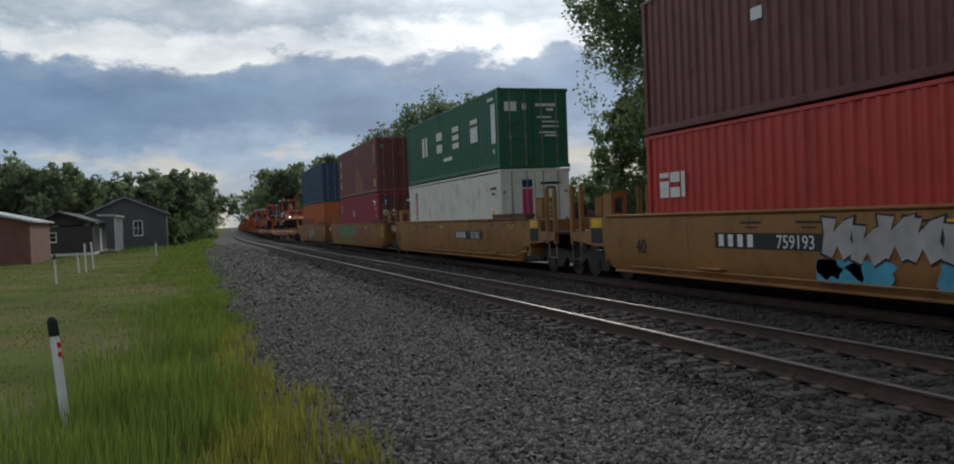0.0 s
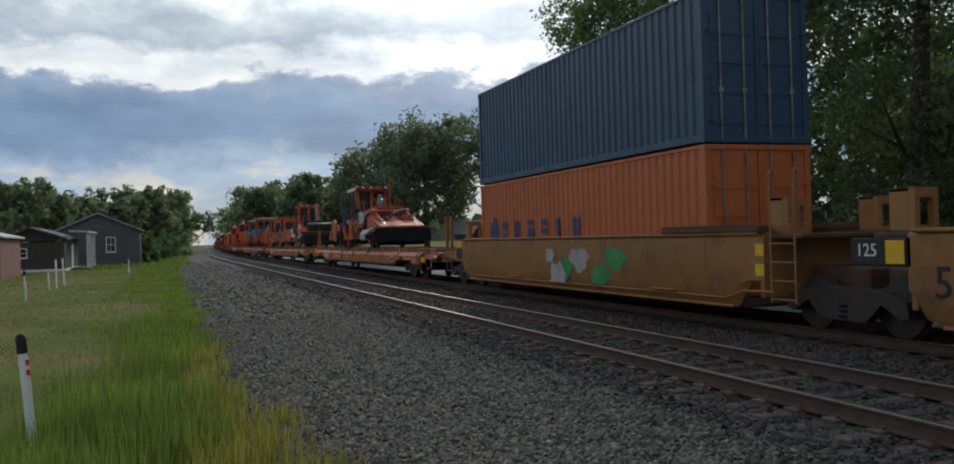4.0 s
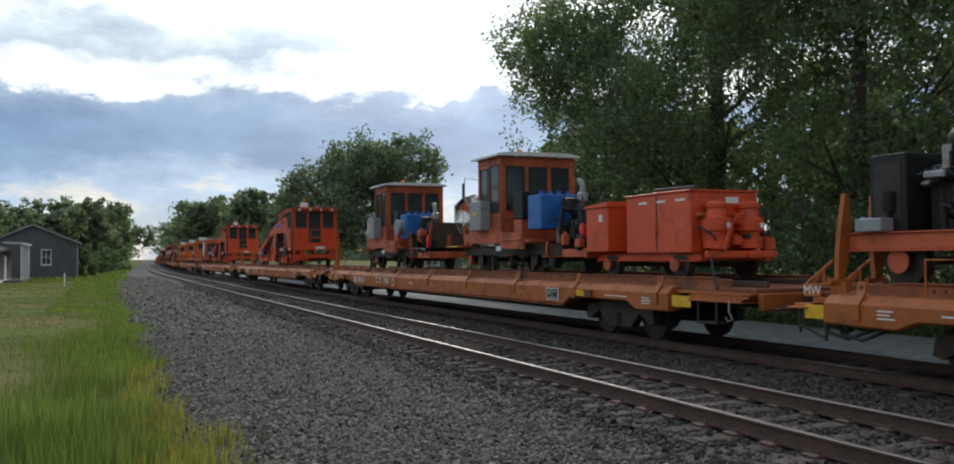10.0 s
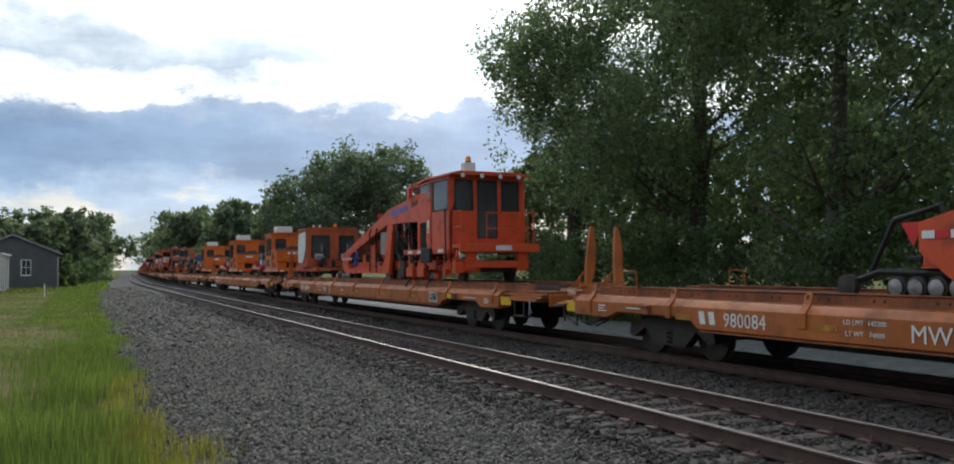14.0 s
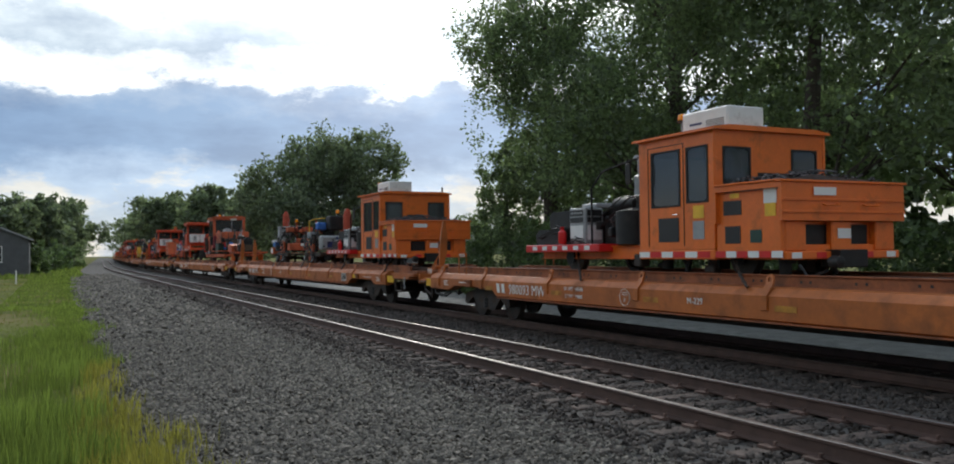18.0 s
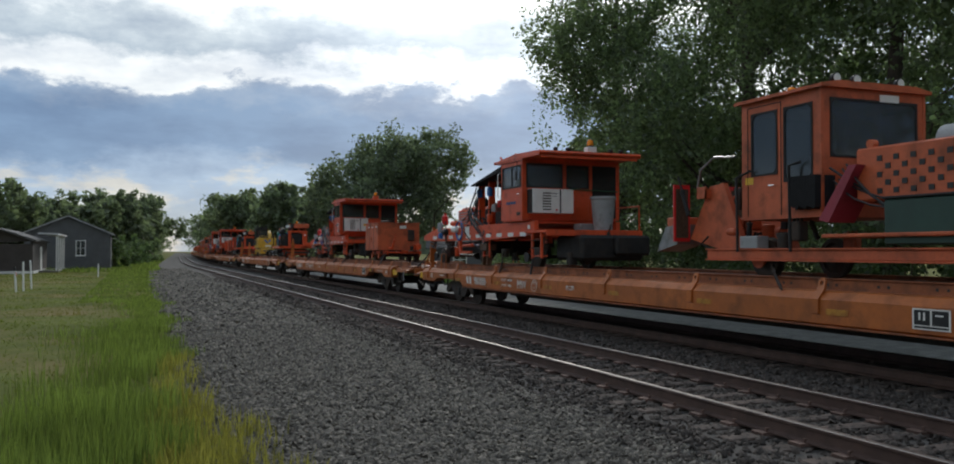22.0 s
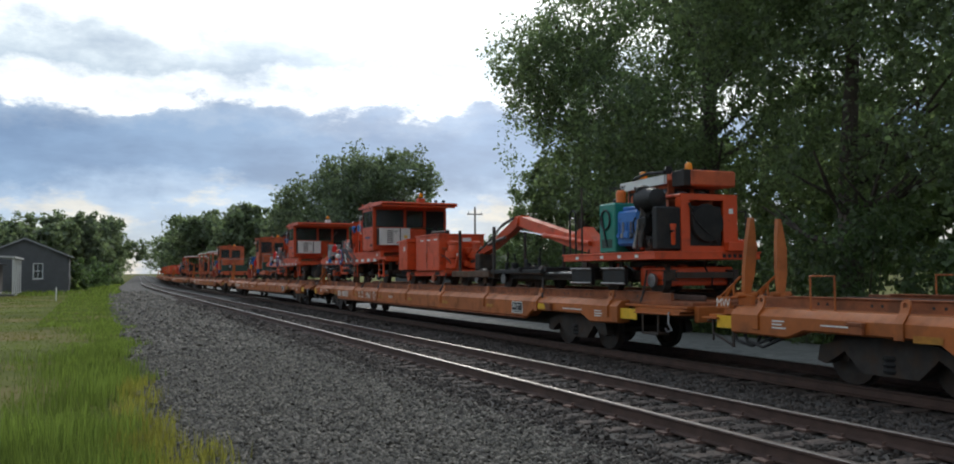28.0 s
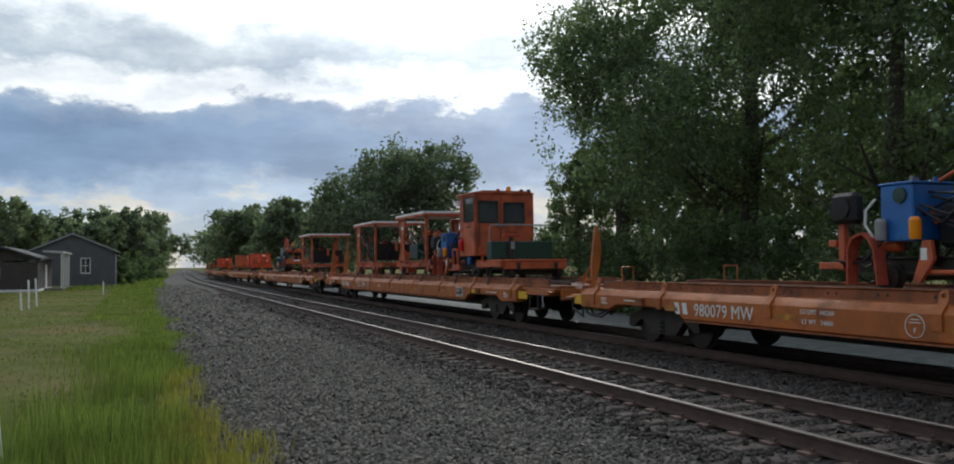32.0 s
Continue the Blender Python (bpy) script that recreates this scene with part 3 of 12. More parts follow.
structure("track_bed", sheet("track_bed", bx, by, lambda x, y: lerp(x, BED) + (0.022 * noise.noise((x * 2.2, y * 2.2, 3)) + 0.012 * noise.noise((x * 7, y * 7, 1)) if y < 75 else 0), "ballast", True, lambda y: 0.5 + 2.3 * min(1, max(0, (y - 45) / 45))),
          "", "grey crushed-stone ballast bed under two tracks", "ballast")
structure("gravel_path", sheet("gravel_path", [15.7 + 0.3 * i for i in range(15)], [-40, -20] + [-10 + 2 * i for i in range(50)] + [95, 110, 130, 155, 220, 350],
                               lambda x, y: -0.535 + 0.03 * noise.noise((x, y, 0)) - (0.12 if x > 19.8 or x < 15.8 else 0), "concrete", True), "", "grey gravel service road beyond the tracks", "path")


def rail_line(name, x0, ylist):
    prof = [(-0.07, -0.165), (-0.07, -0.15), (-0.012, -0.13), (-0.009, -0.045), (-0.036, -0.032), (-0.036, -0.008), (-0.026, 0.0),
            (0.026, 0.0), (0.036, -0.008), (0.036, -0.032), (0.009, -0.045), (0.012, -0.13), (0.07, -0.15), (0.07, -0.165)]
    b, n = B(), len(prof)
    for y in ylist:
        d, s = bend(y)
        b.v += [(x0 + d + u, y - u * s, w) for u, w in prof]
    m = len(ylist)
    me = bpy.data.meshes.new(name)
    fs = [(j * n + i, j * n + (i + 1) % n, (j + 1) * n + (i + 1) % n, (j + 1) * n + i) for j in range(m - 1) for i in range(n)]
    me.from_pydata(b.v, [], fs)
    me.materials.append(M["rail"])
    me.materials.append(M["railhead"])
    for p in me.polygons:
        if p.index % n in (5, 6, 7):
            p.material_index = 1
    return me


rail_y = [-60, 95] + [100 + 5 * i for i in range(12)] + [200, 300, 420, 600, 900]
TRACKS = []
for nm, cx, lab in (("near_track", NEAR, "empty railway track with worn steel rails on wooden ties"), ("far_track", FAR, "railway track under the freight train")):
    tr = thing("railway_track", lab, "railway track", kind="structure")
    for sx in (-0.7525, 0.7525):
        part("rail", rail_line("rail", cx + sx, rail_y), "", tr, "dark rusty rail with a polished head")
    TRACKS.append(tr)


# ---- trees ----
def leaf_mesh(name, centres, radii, per, size, seed, material, flat=1.0):
    """Many small folded leaves scattered about the given clump centres."""
    rng = np.random.default_rng(seed)
    c = np.repeat(np.array(centres), per, axis=0)
    r = np.repeat(np.array(radii), per)
    n = len(c)
    d = rng.normal(size=(n, 3))
    d /= np.linalg.norm(d, axis=1)[:, None]
    p = c + d * (r * rng.random(n) ** 0.45)[:, None] * np.array((1, 1, flat))
    a = rng.normal(size=(n, 3))
    a /= np.linalg.norm(a, axis=1)[:, None]
    q = np.cross(a, rng.normal(size=(n, 3)))
    q /= np.linalg.norm(q, axis=1)[:, None]
    s = size * (0.6 + 0.8 * rng.random(n))[:, None]
    nrm = np.cross(a, q)
    v = np.stack([p - a * s, p + q * s * 0.55 + nrm * s * 0.15, p + a * s, p - q * s * 0.55 + nrm * s * 0.15], axis=1).reshape(-1, 3)
    me = bpy.data.meshes.new(name)
    me.vertices.add(len(v))
    me.vertices.foreach_set("co", v.ravel().astype(np.float32))
    me.loops.add(n * 4)
    me.loops.foreach_set("vertex_index", np.arange(n * 4, dtype=np.int32))
    me.polygons.add(n)
    me.polygons.foreach_set("loop_start", np.arange(0, n * 4, 4, dtype=np.int32))
    me.update(calc_edges=True)
    me.materials.append(M[material])
    return me


def crown_points(h, rad, low, seed, count, spread=1.0):
    """Clump centres on an uneven crown from height low to h."""
    rng = np.random.default_rng(seed)
    pts, rr = [], []
    lobes = [(rng.normal(0, rad * 0.45), rng.normal(0, rad * 0.45), low + (h - low) * rng.uniform(0.25, 0.85), rad * rng.uniform(0.40, 0.68)) for _ in range(9)]
    lobes += [(0, 0, low + (h - low) * 0.72, rad * 0.62), (0, 0, low + (h - low) * 0.4, rad * 0.8)]
    top = max(z + r for _, _, z, r in lobes)
    for _ in range(count):
        x, y, z, r = lobes[rng.integers(len(lobes))]
        d = rng.normal(size=3)
        d /= np.linalg.norm(d)
        k = r * (rng.uniform(0.55, 1.05) if rng.random() < (0.8 if spread == 1.0 else 0.93) else rng.uniform(1.0, 1.28 if spread == 1.0 else 1.14))
        pz = z + d[2] * k * 1.05
        pz = low * 0.6 + (pz - low * 0.6) * (h - low * 0.6) / (top - low * 0.6)
        if pz < low * 0.7:
            continue
        pts.append((x + d[0] * k, y + d[1] * k, pz))
        rr.append(rad * rng.uniform(0.06, 0.16) * spread)
    return pts, rr


def trunk_mesh(h, rad, r0, seed, low):
    rng = random.Random(seed)
    b = B()
    spine = [(0, 0, -0.4)]
    for i in range(1, 7):
        spine.append((spine[-1][0] + rng.uniform(-0.16, 0.16), spine[-1][1] + rng.uniform(-0.16, 0.16), h * 0.78 * i / 6))
    b.tube(spine, r0, 9, True, r0 * 0.22)
    for _ in range(11):
        k = rng.uniform(0.22, 0.9)
        i = min(5, int(k * 6))
        p = Vector(spine[i]).lerp(Vector(spine[i + 1]), k * 6 - i)
        a, ln = rng.uniform(0, 6.28), rad * rng.uniform(0.5, 0.9) * (1.1 - 0.5 * k)
        tip = p + Vector((math.cos(a) * ln, math.sin(a) * ln, ln * rng.uniform(0.35, 0.9)))
        m = p.lerp(tip, 0.5) + Vector((rng.uniform(-.2, .2), rng.uniform(-.2, .2), -0.12 * ln))
        b.tube([p, m, tip], r0 * 0.42 * (1.1 - k), 6, True, r0 * 0.06)
        for _ in range(2):
            a2 = a + rng.uniform(-0.9, 0.9)
            b.tube([m, m + Vector((math.cos(a2), math.sin(a2), rng.uniform(0.2, 1.0))) * ln * 0.5], r0 * 0.14, 5, True, r0 * 0.03)
    return mesh_of("trunk", b, "bark")


def tree(x, y, h, rad, low, seed, count, per, size, material="leaf", label="", base=-0.6, category="tree", group="trees beside the railway", spread=1.0):
    t = thing("tree", label, category, group, at=pose(x, y, base, 0, 0, seed * 37 % 360))
    part("trunk", trunk_mesh(h, rad, 0.024 * h, seed, low), "bark", t)
    pts, rr = crown_points(h, rad, low, seed, count, spread)
    part("crown", leaf_mesh("crown", pts, rr, per, size, seed, material), material, t)
    return t


BIG = "tall leafy tree with dense dark green foliage"
for i, (x, y, h, r, low, cnt) in enumerate([(22.4, 37.5, 19, 5.0, 0.6, 950), (22.5, 28.0, 19, 5.6, 0.6, 950), (21.5, 20.0, 17, 5.0, 0.5, 800), (21.0, 13.0, 17, 5.0, 0.5, 620), (21.5, 5.5, 16, 5.0, 0.5, 420)]):
    tree(x, y, h, r, low, 11 + i, cnt, 51, 0.098, "leaf", BIG + " behind the far track", spread=1.22)
tree(22.0, 41.0, 8.5, 2.7, 0.3, 18, 300, 56, 0.1, "leaf", "low dark green tree at the foot of a taller one", spread=1.2)
for i, (x, y, h, r) in enumerate([(31, 41, 11, 5.0), (32, 30, 13, 6), (31, 20, 12, 6), (30, 9, 11, 6)]):
    tree(x, y, h, r, 1.0, 31 + i, 190, 50, 0.24, "leaf", BIG + " in the second row")


def bush(x, y, h, rad, seed, count, per, size, material="leaf_lt", base=-0.65):
    t = thing("bush", "unkempt green bush at the edge of the tracks", "bush", "bushes behind the far track", at=pose(x, y, base))
    rng = np.random.default_rng(seed)
    pts = [(rng.normal(0, rad * 0.5), rng.normal(0, rad * 0.5), h * rng.uniform(0.1, 0.95) ** 1.2) for _ in range(count)]
    for k in range(3):
        b = B().tube([(0.1 * math.cos(k), 0.1 * math.sin(k), -0.1), (rad * 0.5 * math.cos(k * 2.1), rad * 0.5 * math.sin(k * 2.1), h * 0.8)], 0.025, 5, True, 0.006)
        part("stem", b, "bark", t)
    part("foliage", leaf_mesh("foliage", pts, [rad * 0.3] * count, per, size, seed, material), material, t)
    return t


for i in range(15):
    y = 47 - 2.9 * i
    bush(20.4 + 0.5 * math.sin(i * 2.3), y, 2.6 + 1.8 * abs(math.sin(i * 1.7)), 1.6, 60 + i, 80, 46, 0.09, "leaf_lt" if i % 3 else "leaf")

# the lone broad tree, its neighbour and the row beyond
tree(26.8, 90.0, 15.8, 6.5, 1.8, 51, 900, 42, 0.2, "leaf_hazed", "broad rounded tree standing alone beyond the far track", spread=1.35)
tree(19.2, 97.0, 9.8, 3.6, 1.5, 52, 220, 45, 0.2, "leaf_hazed", "smaller leafy tree beside the broad one", spread=1.3)
tree(45.0, 98.0, 6.0, 4.0, 0.5, 53, 110, 40, 0.27, "leaf_hazed", "low leafy tree beside a utility pole")
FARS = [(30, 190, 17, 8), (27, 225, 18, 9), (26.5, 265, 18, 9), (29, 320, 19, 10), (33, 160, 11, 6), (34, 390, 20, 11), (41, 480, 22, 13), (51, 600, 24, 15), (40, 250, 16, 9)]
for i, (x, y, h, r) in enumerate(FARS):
    tree(x, y, h, r, 1.0, 71 + i, 250, 26, 0.58, "leaf_hazed", "distant leafy tree in the row along the far track", group="far row of trees", spread=1.5)
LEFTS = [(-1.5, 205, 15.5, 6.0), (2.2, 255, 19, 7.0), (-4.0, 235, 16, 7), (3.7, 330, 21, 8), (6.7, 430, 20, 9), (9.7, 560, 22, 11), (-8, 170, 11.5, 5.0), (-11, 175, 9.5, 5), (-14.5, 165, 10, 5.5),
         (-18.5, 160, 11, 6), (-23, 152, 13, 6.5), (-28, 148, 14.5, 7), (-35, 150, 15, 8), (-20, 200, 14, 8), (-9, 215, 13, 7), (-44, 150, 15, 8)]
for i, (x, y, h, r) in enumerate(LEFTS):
    tree(x, y, h, r, 0.6, 91 + i, 240, 26, 0.47, "leaf_hazed", "distant leafy tree behind the sheds", base=-0.4, group="trees behind the sheds", spread=1.5)
bush(-2.2, 112, 4.0, 1.6, 201, 34, 34, 0.2, "leaf_lt", base=-0.35)
bush(-0.6, 130, 3.0, 1.6, 202, 34, 34, 0.2, "leaf_lt", base=-0.35)
bush(0.6, 150, 3.4, 2.0, 203, 40, 34, 0.24, "leaf_lt", base=-0.35)
bush(2.0, 172, 4.2, 2.4, 204, 44, 34, 0.26, "leaf", base=-0.35)

# far woods that close the view
far = B()
rngf = random.Random(5)
for k in range(150):
    a = radians(-80 + 160 * k / 149)
    if abs(math.degrees(a) - 2.7) < 1.5:
        continue  # the line runs on through the gap
    d = 700 + 60 * math.sin(k * 1.3)
    far.tube([(d * math.sin(a), d * math.cos(a), -2), (d * math.sin(a), d * math.cos(a), 9 + 5 * rngf.random()), (d * math.sin(a) + 4, d * math.cos(a), 14 + 8 * rngf.random())], 14, 7, True, 5)
tagged(new("far_woods", mesh_of("far_woods", far, "leaf_hazed")), "dense far woods on the horizon", "woods", "", "stuff")


# ---- buildings ----
def window_unit(th, x0, x1, z0, z1, y, bars=1, frame_mat="white"):
    w = part("window", B().wall("y", y - 0.05, y + 0.03, x0 - 0.08, x1 + 0.08, z0 - 0.08, z1 + 0.08, [(x0, x1, z0, z1)]), frame_mat, th, "white window frame")
    part("pane", B().box(x0, x1, y, y + 0.01, z0, z1, 0), "glass", w)
    b = B()
    for k in range(bars):
        x = x0 + (x1 - x0) * (k + 1) / (bars + 1)
        b.box(x - 0.02, x + 0.02, y - 0.03, y - 0.004, z0, z1, 0)
    zc = (z0 + z1) / 2
    b.box(x0, x1, y - 0.034, y - 0.006, zc - 0.02, zc + 0.02, 0)
    part("glazing_bar", b, frame_mat, w)
    part("sill", B().box(x0 - 0.12, x1 + 0.12, y - 0.1, y + 0.02, z0 - 0.13, z0 - 0.082), frame_mat, w)


def gable_house():
    h = thing("house", "grey clapboard house with a gabled shingle roof", "house", at=pose(0, 105, -0.35))
    x0, x1, e, pk = -11.0, -2.6, 4.0, 5.8
    xm = (x0 + x1) / 2
    wl = part("wall", B().wall("y", -0.1, 0.1, x0, x1, 0, e, [(-5.95, -5.1, 1.55, 3.1)]).prism([(x0, e), (x1, e), (xm, pk)], -0.1, 0.1, "y"), "slate_side", h)
    for q in ((x1 - 0.1, x1 + 0.1, 0.102, 9), (x0 - 0.1, x0 + 0.1, 0.102, 9), (x0, x1, 9.01, 9.2)):
        part("wall", B().box(*q, 0, e), "slate_side", h)
    for k in range(22):
        z = 0.2 + k * 0.18
        if 1.4 < z < 3.2:
            part("board", B().box(x0, -6.05, -0.125, -0.102, z, z + 0.165, 0.004), "slate_side", wl)
            part("board", B().box(-5.0, x1, -0.125, -0.102, z, z + 0.165, 0.004), "slate_side", wl)
        else:
            part("board", B().box(x0, x1, -0.125, -0.102, z, z + 0.165, 0.004), "slate_side", wl)
    window_unit(h, -5.95, -5.1, 1.55, 3.1, -0.11)
    for s, xa in ((-1, x0), (1, x1)):
        sl = (pk - e) / (xm - x0)
        part("roof", B().prism([(xa + s * 0.45, e - 0.45 * sl), (xa + s * 0.45, e - 0.45 * sl + 0.14), (xm, pk + 0.16), (xm, pk + 0.02)], -0.5, 9.4, "y"), "shingle", h)
        part("bargeboard", B().prism([(xa + s * 0.47, e - 0.47 * sl - 0.06), (xa + s * 0.47, e - 0.47 * sl + 0.10), (xm, pk + 0.12), (xm, pk - 0.04)], -0.53, -0.502, "y"), "grey", h, "pale roof edge board")
    part("foundation", B().box(x0 - 0.05, x1 + 0.12, -0.16, 9.1, -0.2, 0.2), "concrete", h)
    for x in (-6.9, -5.6, -4.3, -3.4):
        part("block", B().box(x, x + 0.55, -0.3, -0.165, 0.0, 0.26), "concrete", h)


def long_shed():
    h = thing("shed", "long dark brown shed with a white porch", "shed", at=pose(0, 0, -0.35))
    part("wall", B().wall("y", 84.0, 84.2, -13.6, -8.2, 0.25, 2.6, [(-12.15, -11.2, 1.35, 2.05)]), "brown_side", h)
    part("wall", B().box(-8.4, -8.2, 84.2, 97, 0.25, 2.9), "brown_side", h)
    part("wall", B().box(-13.6, -13.4, 84.2, 97, 0.25, 2.6), "brown_side", h)
    part("foundation", B().box(-13.65, -8.1, 83.9, 97.1, -0.2, 0.25), "white", h, "whitewashed foundation")
    part("roof", B().prism([(-14.0, 2.45), (-14.0, 2.6), (-10.9, 4.0), (-7.9, 2.95), (-7.9, 2.8), (-10.9, 3.85)], 83.5, 97.4, "y"), "shingle", h)
    part("gable", B().prism([(-13.6, 2.6), (-8.2, 2.85), (-10.9, 3.84)], 84.02, 84.18, "y"), "brown_side", h)
    window_unit(h, -12.15, -11.2, 1.35, 2.05, 84.0)
    part("porch_roof", B().prism([(-8.2, 3.55), (-8.2, 3.7), (-6.5, 3.62), (-6.5, 3.45)], 88.0, 99.0, "y"), "metalroof", h, "pale metal porch roof")
    for k in range(5):
        part("porch_post", B().box(-6.72, -6.6, 88.2 + k * 2.2, 88.34 + k * 2.2, 0.0, 3.5), "white", h, "white porch post")
    part("porch_floor", B().box(-8.1, -6.5, 88, 99, -0.1, 0.2), "concrete", h)
    part("door", B().box(-8.19, -8.14, 90, 91.6, 0.26, 2.4), "white", h, "white door")


def brick_shed():
    h = thing("brick_outbuilding", "low red brick outbuilding with a pale metal roof", "outbuilding", at=pose(0, 66, -0.4))
    part("wall", B().box(-18, -10.4, 0, 0.22, 0, 2.9), "brickwall", h)
    part("wall", B().box(-10.62, -10.4, 0.222, 9, 0, 2.9), "brickwall", h)
    part("wall", B().box(-18, -17.8, 0.222, 9, 0, 2.9), "brickwall", h)
    part("roof", B().prism([(-18.4, 3.35), (-18.4, 3.5), (-14.0, 4.0), (-10.1, 3.02), (-10.1, 2.9), (-14.0, 3.85)], -0.4, 9.4, "y"), "metalroof", h)
    part("gable", B().prism([(-18, 2.9), (-10.4, 2.9), (-14, 3.82)], 0.02, 0.2, "y"), "brickwall", h)


gable_house()
long_shed()
brick_shed()


def low_house():
    h = thing("house", "low grey house with a pale roof behind the trees", "house", at=pose(33, 80, -0.6, 0, 0, -20))
    part("wall", B().wall("y", -0.1, 0.1, -6, 6, 0, 2.5, [(-3.6, -2.4, 0.9, 2.0), (2.0, 3.4, 0.9, 2.0)]), "slate_side", h)
    for q in (-6, 5.8):
        part("wall", B().box(q, q + 0.2, 0.1, 7, 0, 2.5), "slate_side", h)
    for a, b_ in ((-3.6, -2.4), (2.0, 3.4)):
        window_unit(h, a, b_, 0.9, 2.0, -0.1)
    part("roof", B().prism([(-0.6, 2.45), (-0.6, 2.6), (3.5, 4.0), (7.6, 2.6), (7.6, 2.45), (3.5, 3.85)], -6.4, 6.4, "x"), "shingle", h)


low_house()


def utility_pole():
    p = thing("utility_pole", "wooden utility pole with a crossarm", "pole", at=pose(45, 102.5, -0.6))
    part("pole", B().tube([(0, 0, -0.5), (0, 0, 10.6)], 0.16, 10, True, 0.11), "pole", p)
    part("crossarm", B().box(-1.1, 1.1, -0.06, 0.06, 9.6, 9.75), "pole", p)
    for x in (-0.9, 0.9):
        part("insulator", B().lathe([(0.05, 9.75), (0.07, 9.82), (0.04, 9.9), (0.06, 9.96), (0.02, 10.02)], 8, "z", (x, 0, 0)), "grey", p)


utility_pole()


def marker_post(x, y, h, cap, lean, label):
    p = thing("marker_post", label, "post", "marker posts in the grass", at=pose(x, y, -0.34, lean[0], lean[1], 0))
    b = B().lathe([(0.045, -0.2), (0.045, h - 0.02), (0.04, h)], 14, "z")
    part("tube", b, "white", p)
    if cap:
        part("cap", B().lathe([(0.052, h - 0.17), (0.052, h - 0.02), (0.042, h + 0.012), (0.02, h + 0.03)], 14, "z"), "black", p, "black rounded cap")
        for k, z in enumerate((h - 0.26, h - 0.36)):
            part("sticker", B().box(0.02, 0.053, -0.04, 0.03, z - 0.03, z + 0.025, 0.003), "red", p, "faded red sticker")
    return p


marker_post(-1.29, 9.8, 1.12, True, (0, -4.5), "white plastic marker post with a black cap, leaning in tall grass")
marker_post(-5.1, 37.9, 1.15, True, (0, -2), "white marker post with a dark cap standing on the lawn")
marker_post(-5.25, 46.7, 1.2, True, (0, -3), "white marker post with a dark cap standing on the lawn")
marker_post(-5.05, 47.8, 1.46, False, (0, -1), "tall plain white pipe standing on the lawn")
marker_post(-4.95, 50.4, 1.5, False, (0, -3), "tall plain white pipe standing on the lawn")
marker_post(-2.55, 72.0, 1.0, False, (0, 0), "thin white stake at the edge of the lawn")


# ---- the train: shared parts ----
def wheel_mesh(r, w=0.13, hubmat=None):
    return B().lathe([(r * 0.25, -w * 0.5), (r * 0.86, -w * 0.5), (r, -w * 0.42), (r, w * 0.3), (r * 1.07, w * 0.36), (r * 1.07, w * 0.5), (r * 0.82, w * 0.5), (r * 0.78, w * 0.2), (r * 0.3, w * 0.3), (r * 0.25, w * 0.5)], 22, "x")


def truck(car, yc):
    """A two-axle truck under a car."""
    for dy in (-0.86, 0.86):
        part("axle", B().cyl((-0.95, yc + dy, 0.42), (0.95, yc + dy, 0.42), 0.08, 10), "iron", car)
        for s in (-1, 1):
            b = wheel_mesh(0.42)
            b.v = [(s * (-x) * 1 + s * 0.75, y + yc + dy, z + 0.42) for x, y, z in b.v]
            part("wheel", b, "iron", car, "dark steel wheel")
    for s in (-1, 1):
        x = s * 1.0
        prof = [(-1.25, 0.34), (-1.1, 0.30), (-0.75, 0.50), (-0.45, 0.22), (0.45, 0.22), (0.75, 0.50), (1.1, 0.30), (1.25, 0.34), (1.2, 0.56), (0.7, 0.68), (0.35, 0.72), (-0.35, 0.72), (-0.7, 0.68), (-1.2, 0.56)]
        sf = part("side_frame", B().prism([(yc + u, w) for u, w in prof], x - 0.09, x + 0.09), "iron", car)
        part("spring_nest", B().lathe([(0.13, 0.26), (0.15, 0.30), (0.12, 0.34), (0.15, 0.38), (0.12, 0.42), (0.15, 0.46), (0.13, 0.5)], 10, "z", (x, yc, 0)), "rubber", sf)
    part("bolster", B().box(-1.05, 1.05, yc - 0.2, yc + 0.2, 0.42, 0.66, 0.03), "iron", car)


def coupler(car, y, s, z=0.85):
    part("coupler", B().box(-0.12, 0.12, y - s * 0.75, y - s * 0.1, z - 0.12, z + 0.12, 0.03).prism([(-0.2, y - s * 0.12), (0.22, y - s * 0.12), (0.24, y + s * 0.06), (0.06, y + s * 0.10), (0.02, y - s * 0.02), (-0.2, y + s * 0.04)], z - 0.16, z + 0.16, "z"), "iron", car)
    part("air_hose", B().tube([(-0.32, y - s * 0.3, z - 0.1), (-0.34, y - s * 0.12, z - 0.3), (-0.28, y + s * 0.02, z - 0.42), (-0.2, y + s * 0.1, z - 0.36)], 0.028, 8), "hose", car)


# ---- flatcar ----
PITCH, FLAT0 = 28.7, 81.07
DECK = 1.20         # height of the deck rails on which machines stand


LOOPS = (13.05, 10.45, 7.35, 4.2, 1.1, -2.0, -5.1, -8.05, -11.05)     # where the tie-down eyes stand


